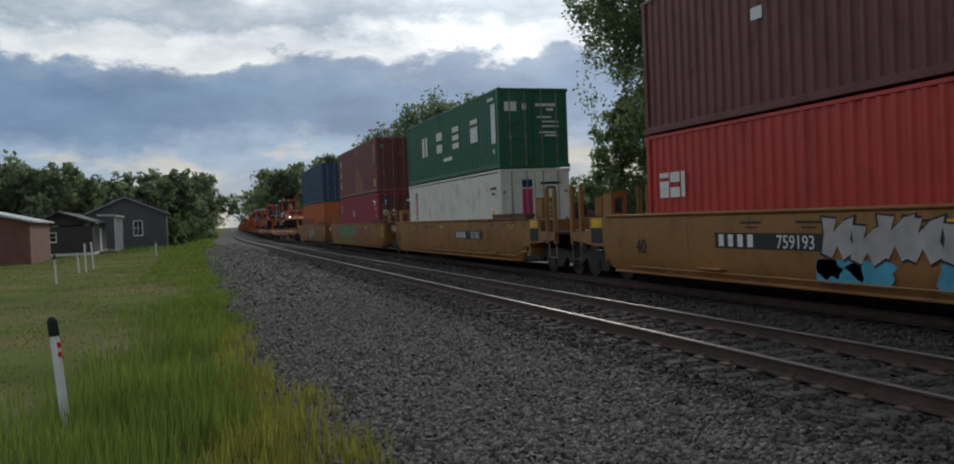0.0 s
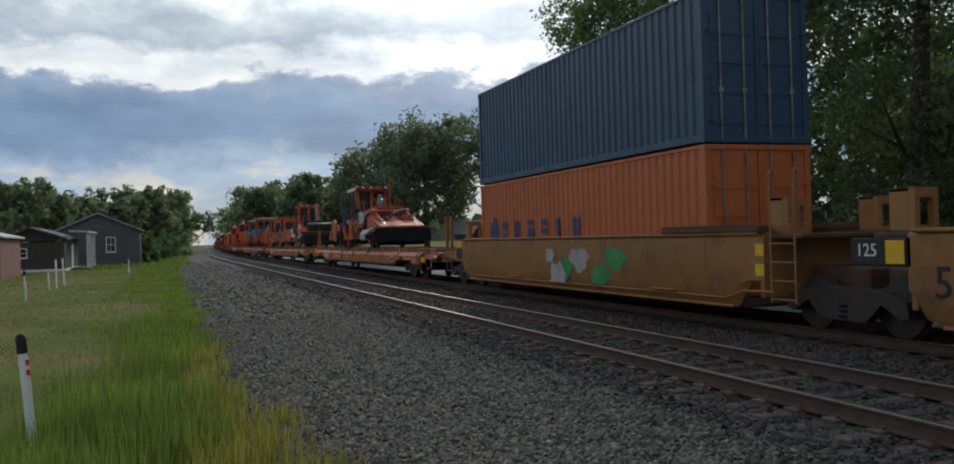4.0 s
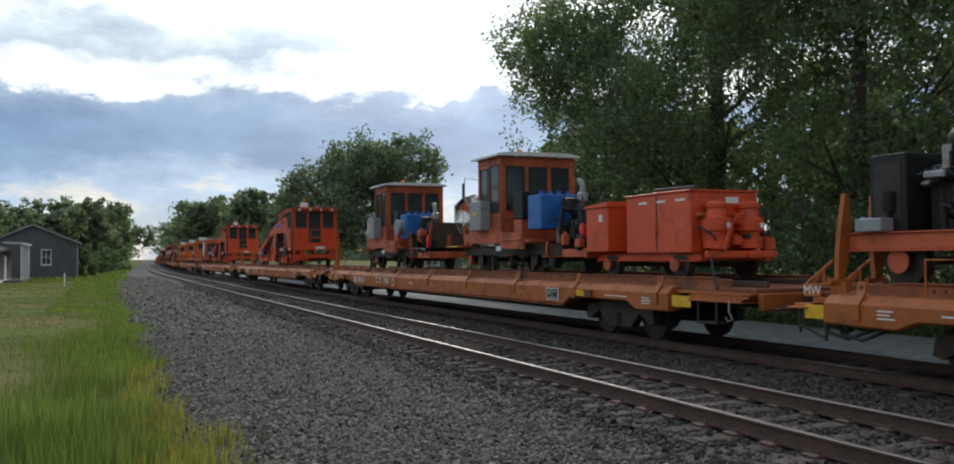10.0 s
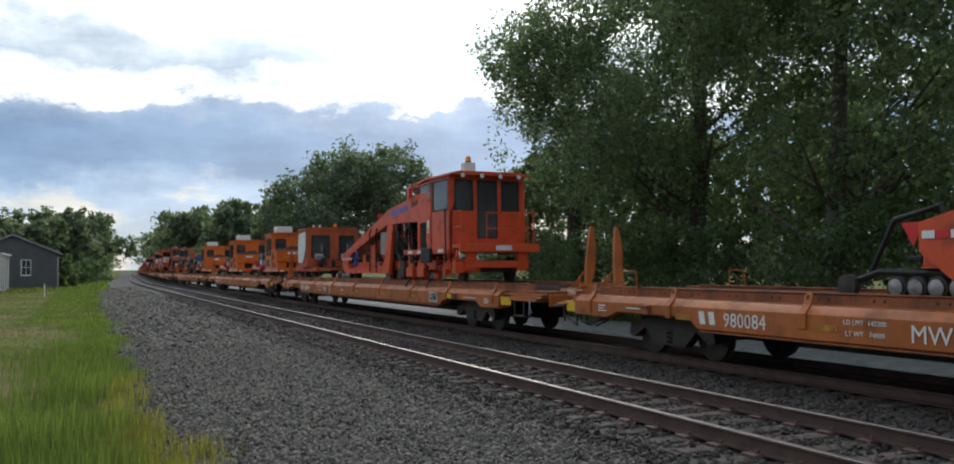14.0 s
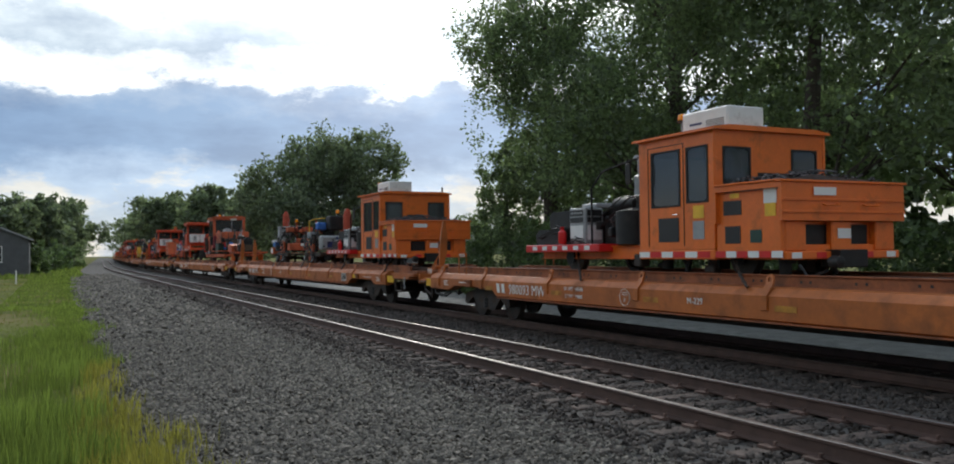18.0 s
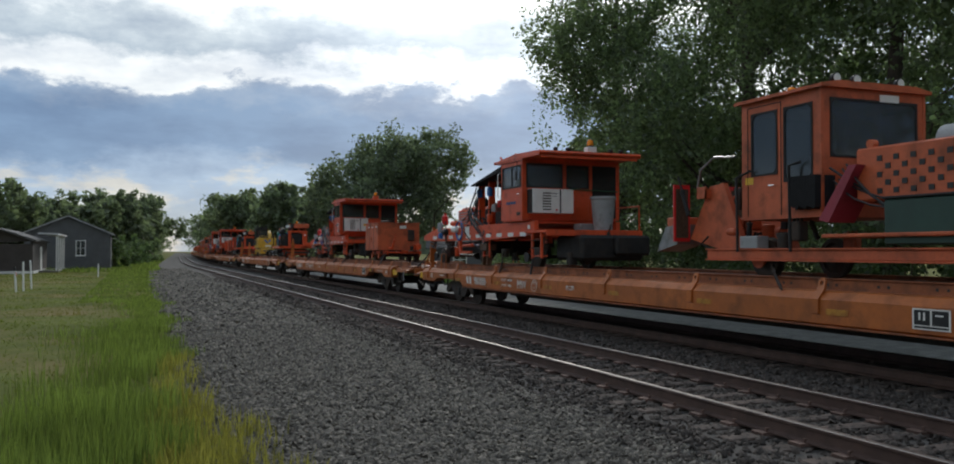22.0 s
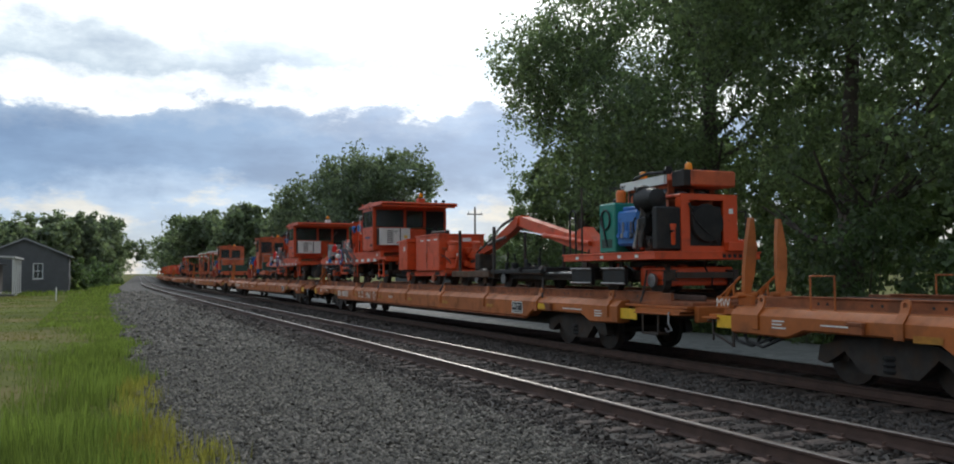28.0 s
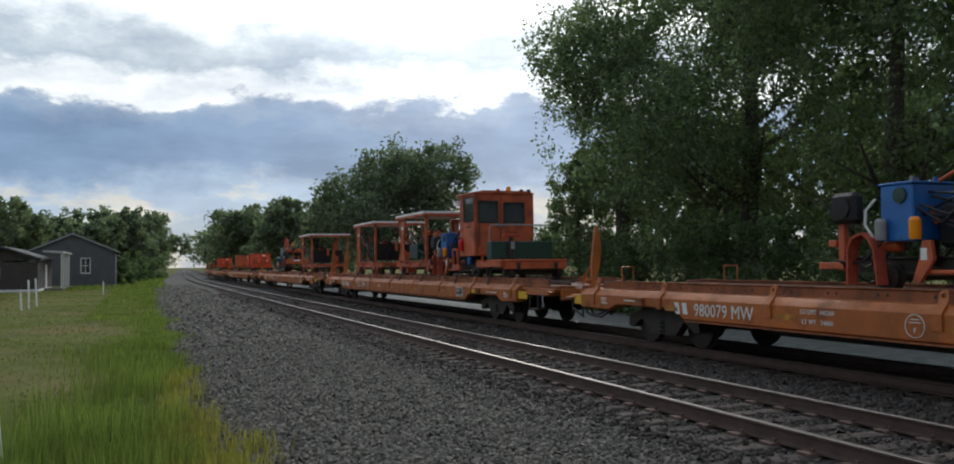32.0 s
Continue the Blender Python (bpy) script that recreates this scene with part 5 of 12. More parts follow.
def container(label, paint, h=2.591, reefer=False, l=12.192, doors=True, door_paint=None):
    """A 2.44 m wide freight container; its doors face the train's front."""
    c = thing("shipping_container", label, "container", "containers on the well cars")
    w, t = 1.219, l / 2
    if reefer:
        side = B().box(-w + 0.02, -w + 0.06, -t + 0.1, t - 0.1, 0.16, h - 0.1, 0.004).box(w - 0.06, w - 0.02, -t + 0.1, t - 0.1, 0.16, h - 0.1, 0.004)
        for k in range(11):
            side.box(-w + 0.012, -w + 0.02, -t + 0.15 + 1.08 * k, -t + 0.18 + 1.08 * k, 0.18, h - 0.12, 0.001)
    else:
        side = corrugated(corrugated(B(), "x", -w + 0.01, -t + 0.1, t - 0.1, 0.15, h - 0.06, 0.278, 0.036, -1), "x", w - 0.01, -t + 0.1, t - 0.1, 0.15, h - 0.06, 0.278, 0.036, 1)
    part("side_panel", side, paint, c)
    if reefer:
        part("end_panel", B().box(-w + 0.1, w - 0.1, t - 0.06, t - 0.02, 0.16, h - 0.1, 0.004), paint, c)
    else:
        part("end_panel", corrugated(B(), "y", t - 0.01, -w + 0.1, w - 0.1, 0.15, h - 0.08, 0.278, 0.036, 1), paint, c)
    part("roof_panel", B().box(-w + 0.02, w - 0.02, -t + 0.05, t - 0.05, h - 0.05, h - 0.02, 0.004), paint, c)
    part("base", B().box(-w + 0.03, w - 0.03, -t + 0.1, t - 0.1, 0.03, 0.14, 0.004), paint, c)
    rails = B()
    for x in (-w, w - 0.07):
        rails.box(x, x + 0.07, -t + 0.1, t - 0.1, 0.02, 0.16, 0.008).box(x, x + 0.07, -t + 0.1, t - 0.1, h - 0.07, h, 0.008)
    for y in (-t, t - 0.1):
        rails.box(-w + 0.1, w - 0.1, y, y + 0.1, 0.0, 0.15, 0.008).box(-w + 0.1, w - 0.1, y, y + 0.1, h - 0.1, h, 0.008)
    part("rail_frame", rails, paint, c)
    for x in (-w, w - 0.12):
        for y in (-t, t - 0.14):
            part("corner_post", B().box(x, x + 0.12, y, y + 0.14, 0.1, h - 0.1, 0.01), paint, c)
            for z in (0.0, h - 0.118):
                part("corner_casting", B().box(x - 0.002, x + 0.164, y - 0.002, y + 0.18, z, z + 0.118, 0.01), paint, c)
    if doors:
        for s in (-1, 1):
            xa, xb = (-w + 0.12, -0.01) if s < 0 else (0.01, w - 0.12)
            b = B().box(xa, xb, -t + 0.03, -t + 0.07, 0.15, h - 0.1, 0.006)
            if not reefer:
                for z in (0.35, 0.92, 1.5, 2.05):
                    b.box(xa + 0.08, xb - 0.08, -t + 0.015, -t + 0.03, z, z + 0.4, 0.006)
            d = part("door", b, door_paint or paint, c)
            for x in (xa + 0.28, xb - 0.28):
                part("locking_bar", B().cyl((x, -t + 0.0, 0.08), (x, -t + 0.0, h - 0.06), 0.02, 8).box(x - 0.05, x + 0.05, -t - 0.03, -t + 0.03, 0.95, 1.05), "steel" if not reefer else "grey", d)
            for z in (0.4, 1.2, 2.1):
                part("hinge", B().box(xa - 0.04 if s < 0 else xb - 0.06, xa + 0.06 if s < 0 else xb + 0.04, -t - 0.012, -t + 0.03, z, z + 0.09), paint if not reefer else "grey", d)
    return c


def glyph(c, kind, y, z, s, x, material, label="", wide=0.7):
    """A plain block shape that stands for one painted mark."""
    w, h, t = wide * s, s, 0.19 * s
    shapes = {
        0: [(0, w * .4, 0, h), (w * .6, w, 0, h)], 1: [(0, w, 0, h * .4), (0, w, h * .6, h)],
        2: [(0, w, 0, h * .24), (0, w, h * .38, h * .62), (0, w, h * .76, h)], 3: [(0, w, 0, h * .66), (0, w, h * .8, h)],
        4: [(0, t * 1.4, 0, h)], 5: [(0, w, 0, h)]}
    b = B()
    for i, (a, e, lo, hi) in enumerate(shapes[kind]):
        b.box(x - 0.004 - 0.0007 * i, x - 0.0004 * i, y - e, y - a, z + lo, z + hi, 0)
    return part("painted_mark", b, material, c, label)


def smear(c, n, y0, y1, z0, z1, x, mats, seed, label):
    """Loose spray-painted shapes on a car side."""
    rng = random.Random(seed)
    for i in range(n):
        m = mats[i % len(mats)]
        y, z = rng.uniform(y0, y1), rng.uniform(z0 + 0.1, z1 - 0.1)
        k = 5 + i % 3
        r = rng.uniform(0.16, 0.42)
        pts = []
        for j in range(k * 3):
            a = 6.283 * j / (k * 3)
            rr = r * (0.6 + 0.5 * rng.random())
            pts.append((min(max(y + 1.5 * rr * math.cos(a), y0), y1), min(max(z + rr * math.sin(a), z0), z1)))
        d = 0.0016 * (i % 5) + 0.001
        part("spray_paint", B().prism(pts, x - d - 0.001, x - d), m, c, label)


wells = [build_wellcar(), build_wellcar(False, True), build_wellcar(True, True), build_wellcar(True, False)]
for (s, num), c in zip(WELL, wells):
    ride(c, s + WL / 2)
    if num in ("759193", "767563"):
        o = 1.5 if num == "759193" else -1.87
        pn = part("number_panel", B().box(-1.47, -1.463, o - 1.55, o + 1.55, 0.92, 1.20, 0.001), "panel", c, "black car number panel")
        letters(num, 0.32, "letter", pn, -1.474, o - 0.72, 0.945, "white car number")
        for k in range(4):
            glyph(pn, 5, o + 1.42 - 0.29 * k, 0.95, 0.22, -1.471, "letter", "plain white mark")
smear(wells[0], 16, -6.2, 0.3, 0.42, 0.80, -1.464, ["spray_teal"], 3, "blue spray paint")
rg = random.Random(12)
for k in range(11):
    y, z = -0.2 - 0.55 * k + rg.uniform(-0.1, 0.1), 0.80 + rg.uniform(-0.03, 0.08)
    hh = rg.uniform(0.5, 0.66)
    o_ = [(y + 0.36, z + 0.05), (y + 0.30, z + hh * 0.6), (y + 0.34, z + hh), (y + 0.02, z + hh * 0.95), (y + 0.1, z + hh * 0.62), (y - 0.12, z + hh * 0.9), (y - 0.34, z + hh), (y - 0.26, z + hh * 0.45),
          (y - 0.36, z + 0.1), (y - 0.1, z - 0.04), (y + 0.02, z + hh * 0.28), (y + 0.14, z - 0.02)]
    cy, cz = y, z + hh * 0.45
    part("spray_paint", B().prism([(cy + (u - cy) * 1.14, min(1.5, cz + (w - cz) * 1.12)) for u, w in o_], -1.4715 - 0.0004 * k, -1.471), "panel", wells[0], "black spray outline")
    part("spray_paint", B().prism([(u, min(1.48, w)) for u, w in o_], -1.4765 - 0.0004 * k, -1.476), "spray_grey", wells[0], "silver spray-painted shape")
# wide green lettering-like graffiti on a pink cloud, with orange splashes below
for k in range(6):
    yc, zc = 5.6 - 1.0 * k, 0.95 + 0.12 * math.sin(k * 2.1)
    part("spray_paint", B().prism([(yc + 0.8 * math.cos(a) * (1 + 0.12 * math.sin(3 * a + k)), min(1.47, max(0.80, zc + 0.52 * math.sin(a)))) for a in [0.393 * j for j in range(16)]], -1.4622 - 0.0003 * k, -1.4615), "spray_purple", wells[2], "pink spray-painted cloud")
rg = random.Random(31)
for k in range(6):
    y, z, hh, q = 5.35 - 0.84 * k, 0.81 + 0.03 * (k % 2), 0.66 - 0.03 * (k % 3), (0.56, 0.48, 0.54)[k % 3]
    o_ = [(y + q, z + 0.02), (y + q * 0.8, z + hh * 0.35), (y + q * 0.98, z + hh * 0.62), (y + q * 0.86, z + hh), (y + q * 0.1, z + hh * 0.96), (y + q * 0.22, z + hh * 0.66), (y - q * 0.2, z + hh * 0.84), (y - q * 0.8, z + hh),
          (y - q * 1.02, z + hh * 0.7), (y - q * 0.66, z + hh * 0.48), (y - q * 0.95, z + hh * 0.2), (y - q * 0.7, z), (y - q * 0.1, z + 0.04), (y + q * 0.1, z + hh * 0.3), (y + q * 0.35, z)]
    cy, cz = y, z + hh * 0.45
    part("spray_paint", B().prism([(cy + (u - cy) * 1.1, min(1.485, max(0.79, cz + (w - cz) * 1.09))) for u, w in o_], -1.4662 - 0.0003 * k, -1.4655), "panel", wells[2], "black spray outline")
    part("spray_paint", B().prism(o_, -1.4702 - 0.0003 * k, -1.4695), "spray_green", wells[2], "green spray-painted shape")
    part("spray_paint", B().prism([(y + q * 0.5, z + hh * 0.5), (y + q * 0.42, z + hh * 0.82), (y + q * 0.36, z + hh * 0.82), (y + q * 0.42, z + hh * 0.48)], -1.474, -1.4732), "panel", wells[2])
    part("spray_paint", B().prism([(y - q * 0.4, z + hh * 0.12), (y - q * 0.55, z + hh * 0.42), (y - q * 0.62, z + hh * 0.4), (y - q * 0.5, z + hh * 0.1)], -1.474, -1.4732), "spray_grey", wells[2])
    low = [(u + (-1.41 + 1.46) * 0, w) for u, w in ((y + 0.42, 0.42), (y + 0.4, 0.76), (y + 0.1, 0.77), (y - 0.1, 0.7), (y - 0.38, 0.77), (y - 0.42, 0.44))]
    pl = B().prism(low, -0.004, 0.0)
    pl.v = [(-1.38 - 0.08 * min(1, (zz - 0.33) / 0.34) - 0.006 + x, yy, zz) for x, yy, zz in pl.v]
    part("spray_paint", pl, "spray_green", wells[2], "green spray-painted shape")
    sp = B().prism([(y + 0.4, 0.40), (y + 0.3, 0.54), (y + 0.05, 0.47), (y - 0.2, 0.55), (y - 0.36, 0.40)], -0.004, 0.0)
    sp.v = [(-1.38 - 0.08 * min(1, (zz - 0.33) / 0.34) - 0.011 + x, yy, zz) for x, yy, zz in sp.v]
    part("spray_paint", sp, "spray_orange", wells[2], "salmon spray splash")
pn = part("sign_plate", B().box(-1.482, -1.478, 1.9, 3.5, 0.98, 1.16, 0.001), "well_tan", wells[2], "pale masked sign plate")
part("stencil_line", B().box(-1.4845, -1.4825, 2.1, 3.3, 1.07, 1.11, 0).box(-1.4845, -1.4825, 2.4, 3.0, 1.01, 1.03, 0), "panel", pn)
part("reflector", B().box(-1.482, -1.478, 2.4, 2.8, 1.24, 1.32, 0), "yellowtape", wells[2]), part("reflector", B().box(-1.466, -1.462, -0.3, 0.2, 1.36, 1.37, 0), "yellowtape", wells[2])
smear(wells[3], 6, -4.0, 1.0, 0.45, 1.3, -1.464, ["spray_grey", "spray_green"], 5, "faded spray paint")
for k in range(2):
    part("painted_mark", B().box(-1.466, -1.462, -1.25 - 0.85 * k, -0.5 - 0.85 * k, 1.16, 1.3, 0).box(-1.4655, -1.4615, -1.0 - 0.85 * k, -0.76 - 0.85 * k, 0.82, 1.16, 0), "con_maroon", wells[2], "faded maroon block mark")
part("painted_mark", B().prism([(-2.25, 1.3), (-2.45, 1.3), (-2.85, 1.06), (-2.45, 0.82), (-2.25, 0.82), (-2.6, 1.06)], -1.466, -1.462), "con_maroon", wells[2], "faded maroon arrow mark")
for w_, s_ in ((wells[1], 5), (wells[2], 6), (wells[0], 7)):
    rb = random.Random(s_)
    for k in range(7):
        y = rb.uniform(-6.5, 6.5)
        part("stencil_line", B().box(-1.468, -1.464, y - 0.3, y + 0.3, 1.36, 1.40, 0).box(-1.468, -1.464, y - 0.2, y + 0.15, 1.28, 1.31, 0), "panel" if k % 3 else "yellowtape", w_)
letters("40", 0.45, "panel", wells[0], -1.475, 5.85, 0.74)
letters("53", 0.6, "panel", wells[2], -1.475, 8.7, 0.69)
letters("53", 0.6, "panel", wells[1], -1.475, 8.7, 0.69)
letters("A", 0.2, "panel", wells[1], -1.475, 0.1, 0.98)
for c in wells[:3]:
    for y, n in ((-4.4, "40"), (-5.6, "45"), (-6.2, "48"), (-7.3, "53")):
        letters(n, 0.14, "panel", c, -1.472, y, 1.36)


def load(c, s, z, turn=0):
    ride(c, s, pose(0, 0, z, 0, 0, turn))
    return c


def stickers(c, items, x=-1.2125):
    for y, z, w, h, m, lab in items:
        part("sticker", B().box(x - 0.006, x - 0.002, y - w / 2, y + w / 2, z - h / 2, z + h / 2, 0), m, c, lab)


LOW = 0.37
A0 = 10.8
c = load(container("bright red corrugated container with pale block marks", "con_red", 2.896), A0, LOW)
for k, kd in enumerate((3, 1, 4)):
    glyph(c, kd, 5.55 - 0.42 * k, 1.55, 0.52, -1.222, "letter", "pale block mark")
c = load(container("dark maroon corrugated container", "con_maroon", 2.896), A0, LOW + 2.93)
stickers(c, [(2.1, 1.75, 0.32, 0.22, "white", "white sticker")])
B0 = 32.42
c = load(container("white smooth-sided refrigerated container with a magenta stripe", "con_white", 2.896, True), B0, LOW - 0.08)
stickers(c, [(4.85, 2.38, 0.34, 0.3, "navy", "dark blue square"), (4.85, 1.55, 0.34, 1.35, "magenta", "magenta stripe"), (-5.35, 2.3, 0.6, 0.08, "panel", "small dark code line"), (-5.35, 2.12, 0.35, 0.07, "panel", "small dark code line"), (-5.3, 1.45, 0.25, 0.24, "yellowtape", "yellow warning sign")], -1.2)
for z, kd in ((1.1, 4), (0.65, 1)):
    glyph(c, kd, 4.95, z + 0.62, 0.3, -1.207, "letter")
for dx, z, w, h, m in ((-0.28, 2.42, 0.36, 0.25, "navy"), (-0.28, 1.5, 0.36, 1.5, "magenta"), (0.55, 2.42, 0.7, 0.08, "panel"), (0.55, 2.27, 0.3, 0.07, "panel"), (0.5, 1.6, 0.45, 0.05, "panel"), (0.5, 1.45, 0.45, 0.05, "panel")):
    part("sticker", B().box(dx - w / 2, dx + w / 2, -6.075, -6.068, z - h / 2, z + h / 2, 0), m, c)
c = load(container("dark green corrugated container with four white block marks", "con_green"), B0, LOW + 2.85)
for k, kd in enumerate((0, 1, 2, 3)):
    glyph(c, kd, 3.45 - 2.21 * k, 1.06, 0.80, -1.222, "letter", "white block mark", 1.0)
part("painted_mark", B().box(-1.226, -1.222, -0.85, 0.3, 0.66, 0.80, 0), "letter", c)
stickers(c, [(-5.62, 1.48, 0.42, 1.3, "white", "tall white sign"), (-5.4, 2.3, 0.6, 0.1, "letter", ""), (-5.62, 0.58, 0.14, 0.14, "white", "")], -1.22)
for dx, z, w, h in ((-0.78, 2.0, 0.42, 0.3), (-0.3, 2.0, 0.14, 0.2), (0.45, 2.05, 0.7, 0.09), (0.6, 1.9, 0.25, 0.08), (0.4, 1.65, 0.5, 0.05), (0.6, 1.5, 0.6, 0.05), (0.6, 1.35, 0.6, 0.05), (0.5, 1.15, 0.6, 0.05), (0.6, 1.05, 0.4, 0.05)):
    part("sticker", B().box(dx - w / 2, dx + w / 2, -6.09, -6.083, z - h / 2, z + h / 2, 0), "white" if w < 0.5 and h > 0.15 else "letter", c)
C0 = 51.68
c = load(container("crimson corrugated container with diamond placards", "con_pink", 2.896, door_paint="con_maroon"), C0, LOW - 0.06)
for x in (-0.81, -0.34):
    pl = part("placard", B().prism([(x - 0.19, 1.83), (x, 1.64), (x + 0.19, 1.83), (x, 2.02)], -6.10, -6.092, "y"), "white", c, "white diamond placard")
    part("placard_mark", B().box(x - 0.09, x + 0.09, -6.103, -6.10, 1.76, 1.80, 0).box(x - 0.03, x + 0.05, -6.103, -6.10, 1.80, 1.90, 0), "panel", pl)
part("sticker", B().box(-0.94, -0.62, -6.10, -6.092, 2.2, 2.55, 0), "navy", c, "blue square sticker")
part("sticker", B().box(-0.83, -0.73, -6.104, -6.10, 2.4, 2.5, 0).box(-0.83, -0.73, -6.104, -6.10, 2.25, 2.35, 0), "white", c)
part("code_line", B().box(0.37, 0.66, -6.10, -6.092, 2.40, 2.49, 0).box(0.74, 1.15, -6.10, -6.092, 2.38, 2.47, 0).box(0.78, 0.95, -6.10, -6.092, 2.24, 2.32, 0), "letter", c, "plain white code bars")
part("sticker", B().prism([(1.13, 2.15), (0.72, 1.64), (0.76, 1.95), (1.12, 1.74)], -1.226, -1.219), "white", c, "folded white placard")
part("sticker", B().box(-1.226, -1.219, 4.95, 5.4, 1.95, 2.48, 0), "navy", c, "dark square sticker")
for z in (2.40, 2.27, 2.14, 2.01):
    part("sticker_line", B().box(-1.229, -1.226, 5.0, 5.35, z - 0.025, z + 0.025, 0), "letter", c)
stickers(c, [(-5.08, 2.44, 0.34, 0.13, "letter", "plain white code bar"), (-5.45, 2.41, 0.32, 0.13, "letter", "plain white code bar"), (-5.36, 2.28, 0.24, 0.1, "letter", ""), (-5.40, 2.05, 0.1, 0.14, "letter", ""), (-5.67, 2.05, 0.1, 0.16, "yellowtape", "yellow sticker")], -1.2195)
part("sticker", B().prism([(-5.56, 1.62), (-5.76, 1.62), (-5.66, 1.82)], -1.2255, -1.2195), "yellowtape", c, "yellow warning triangle")
c = load(container("faded reddish brown container with rusty patches and dark doors", "con_brown", 2.896, door_paint="con_maroon"), C0, LOW + 2.87)
for k in range(8):
    a, st, z1 = -5.996 + 0.27888 * (k + 14), 0.27888, (0.92, 0.98, 1.02, 1.5, 1.44, 1.55, 1.52, 1.36)[k]
    u = [(a, 0.0015), (a + st * 0.32, 0.0015), (a + st * 0.5, -0.0345), (a + st * 0.82, -0.0345), (a + st, 0.0015)]
    part("faded_patch", B().add([(-1.209 - d, y, z) for y, d in u for z in (0.2, z1)], [(2 * q, 2 * q + 1, 2 * q + 3, 2 * q + 2) for q in range(4)]), "con_faded", c, "pale rubbed patch")
for k, z in enumerate((1.98, 1.29, 0.61)):
    glyph(c, (0, 2, 1)[k], 5.15, z, 0.42, -1.222, "letter", "pale block mark")
stickers(c, [(-5.6, 0.52, 0.28, 0.4, "yellowtape", "yellow notice"), (-0.36, 2.52, 0.16, 0.24, "spray_teal", "pale blue splash"), (-5.5, 2.0, 0.05, 0.9, "letter", ""), (-5.62, 2.35, 0.05, 0.5, "letter", "")], -1.2195)
part("sticker", B().box(0.57, 0.79, -6.10, -6.092, 0.45, 0.76, 0), "yellowtape", c)
part("sticker", B().box(0.80, 0.83, -6.10, -6.092, 1.38, 2.6, 0), "letter", c)
part("sticker", B().prism([(0.0, 1.95), (0.16, 1.95), (0.08, 2.1)], -6.10, -6.092, "y"), "faded", c)
part("sticker", B().box(-0.93, -0.78, -6.10, -6.092, 2.38, 2.52, 0), "spray_teal", c)
D0 = 71.4
c = load(container("orange corrugated container with dark block marks", "con_orange", 2.896), D0, LOW)
part("painted_mark", B().prism([(4.6, 1.0), (5.3, 1.0), (5.3, 1.5), (4.9, 1.9), (4.6, 1.5)], -1.226, -1.222), "navy", c, "dark blue block shape")
for k in range(6):
    glyph(c, (1, 0, 3, 2, 4, 0)[k], 4.3 - 0.95 * k, 1.1, 0.6, -1.222, "navy", "dark blue block mark")
load(container("dark blue corrugated container", "con_blue", 2.896), D0, LOW + 2.93)


# ---- parts that the track machines share ----
# A machine stands on the deck rails: z counts from there, -x faces the camera's side, -y is the train's front.
def pbox(name, th, x0, x1, y0, y1, z0, z1, m, label="", c=0.015):
    return part(name, B().box(x0, x1, y0, y1, z0, z1, c), m, th, label)


def wheelset(th, y, r=0.36, hub="orange_b", wide=0.76):
    part("axle", B().cyl((-wide, y, r), (wide, y, r), 0.06, 8), "iron", th)
    for s in (-1, 1):
        b = wheel_mesh(r, 0.14)
        b.v = [(-s * x + s * wide, yy + y, z + r) for x, yy, z in b.v]
        w = part("wheel", b, "iron", th)
        part("hub", B().lathe([(r * 0.5, -0.02), (r * 0.42, 0.05), (r * 0.2, 0.08), (r * 0.12, 0.11)], 14, "x", (s * wide + (-0.18 if s < 0 else 0.08), y, r)), hub, w)


def beams(th, y0, y1, z, h, m, w=0.95):
    for s in (-1, 1):
        part("frame_beam", B().box(s * w - 0.06, s * w + 0.06, y0, y1, z, z + h, 0.012).box(s * w - 0.1, s * w + 0.1, y0, y1, z + h, z + h + 0.025, 0.004).box(s * w - 0.1, s * w + 0.1, y0, y1, z - 0.025, z, 0.004), m, th)
    n = max(2, int((y1 - y0) / 1.6))
    for k in range(n + 1):
        y = y0 + 0.08 + (y1 - y0 - 0.16) * k / n
        part("cross_member", B().box(-w + 0.07, w - 0.07, y - 0.05, y + 0.05, z + 0.02, z + h - 0.02, 0.008), m, th)


def pane(shell, axis, p, u0, u1, v0, v1, out, gm="glass"):
    """A glazed opening with its rubber seal; out: which way it faces."""
    t = 0.035
    b = B()
    hole = [(u0 + t, u1 - t, v0 + t, v1 - t)]
    a, e = (p - 0.012, p + 0.03) if out < 0 else (p - 0.03, p + 0.012)
    b.wall(axis, a, e, u0, u1, v0, v1, hole)
    cr = 0.07
    for uu, su in ((u0 + t, 1), (u1 - t, -1)):
        for vv, sv in ((v0 + t, 1), (v1 - t, -1)):
            tri = [(uu, vv), (uu + su * cr, vv), (uu, vv + sv * cr)]
            b.prism(tri, a + 0.002, e - 0.002, axis)
    w = part("window", b, "rubber", shell)
    q = p + (0.006 if out < 0 else -0.012)
    part("pane", B().box(q, q + 0.006, u0 + t, u1 - t, v0 + t, v1 - t, 0) if axis == "x" else B().box(u0 + t, u1 - t, q, q + 0.006, v0 + t, v1 - t, 0), gm, w)


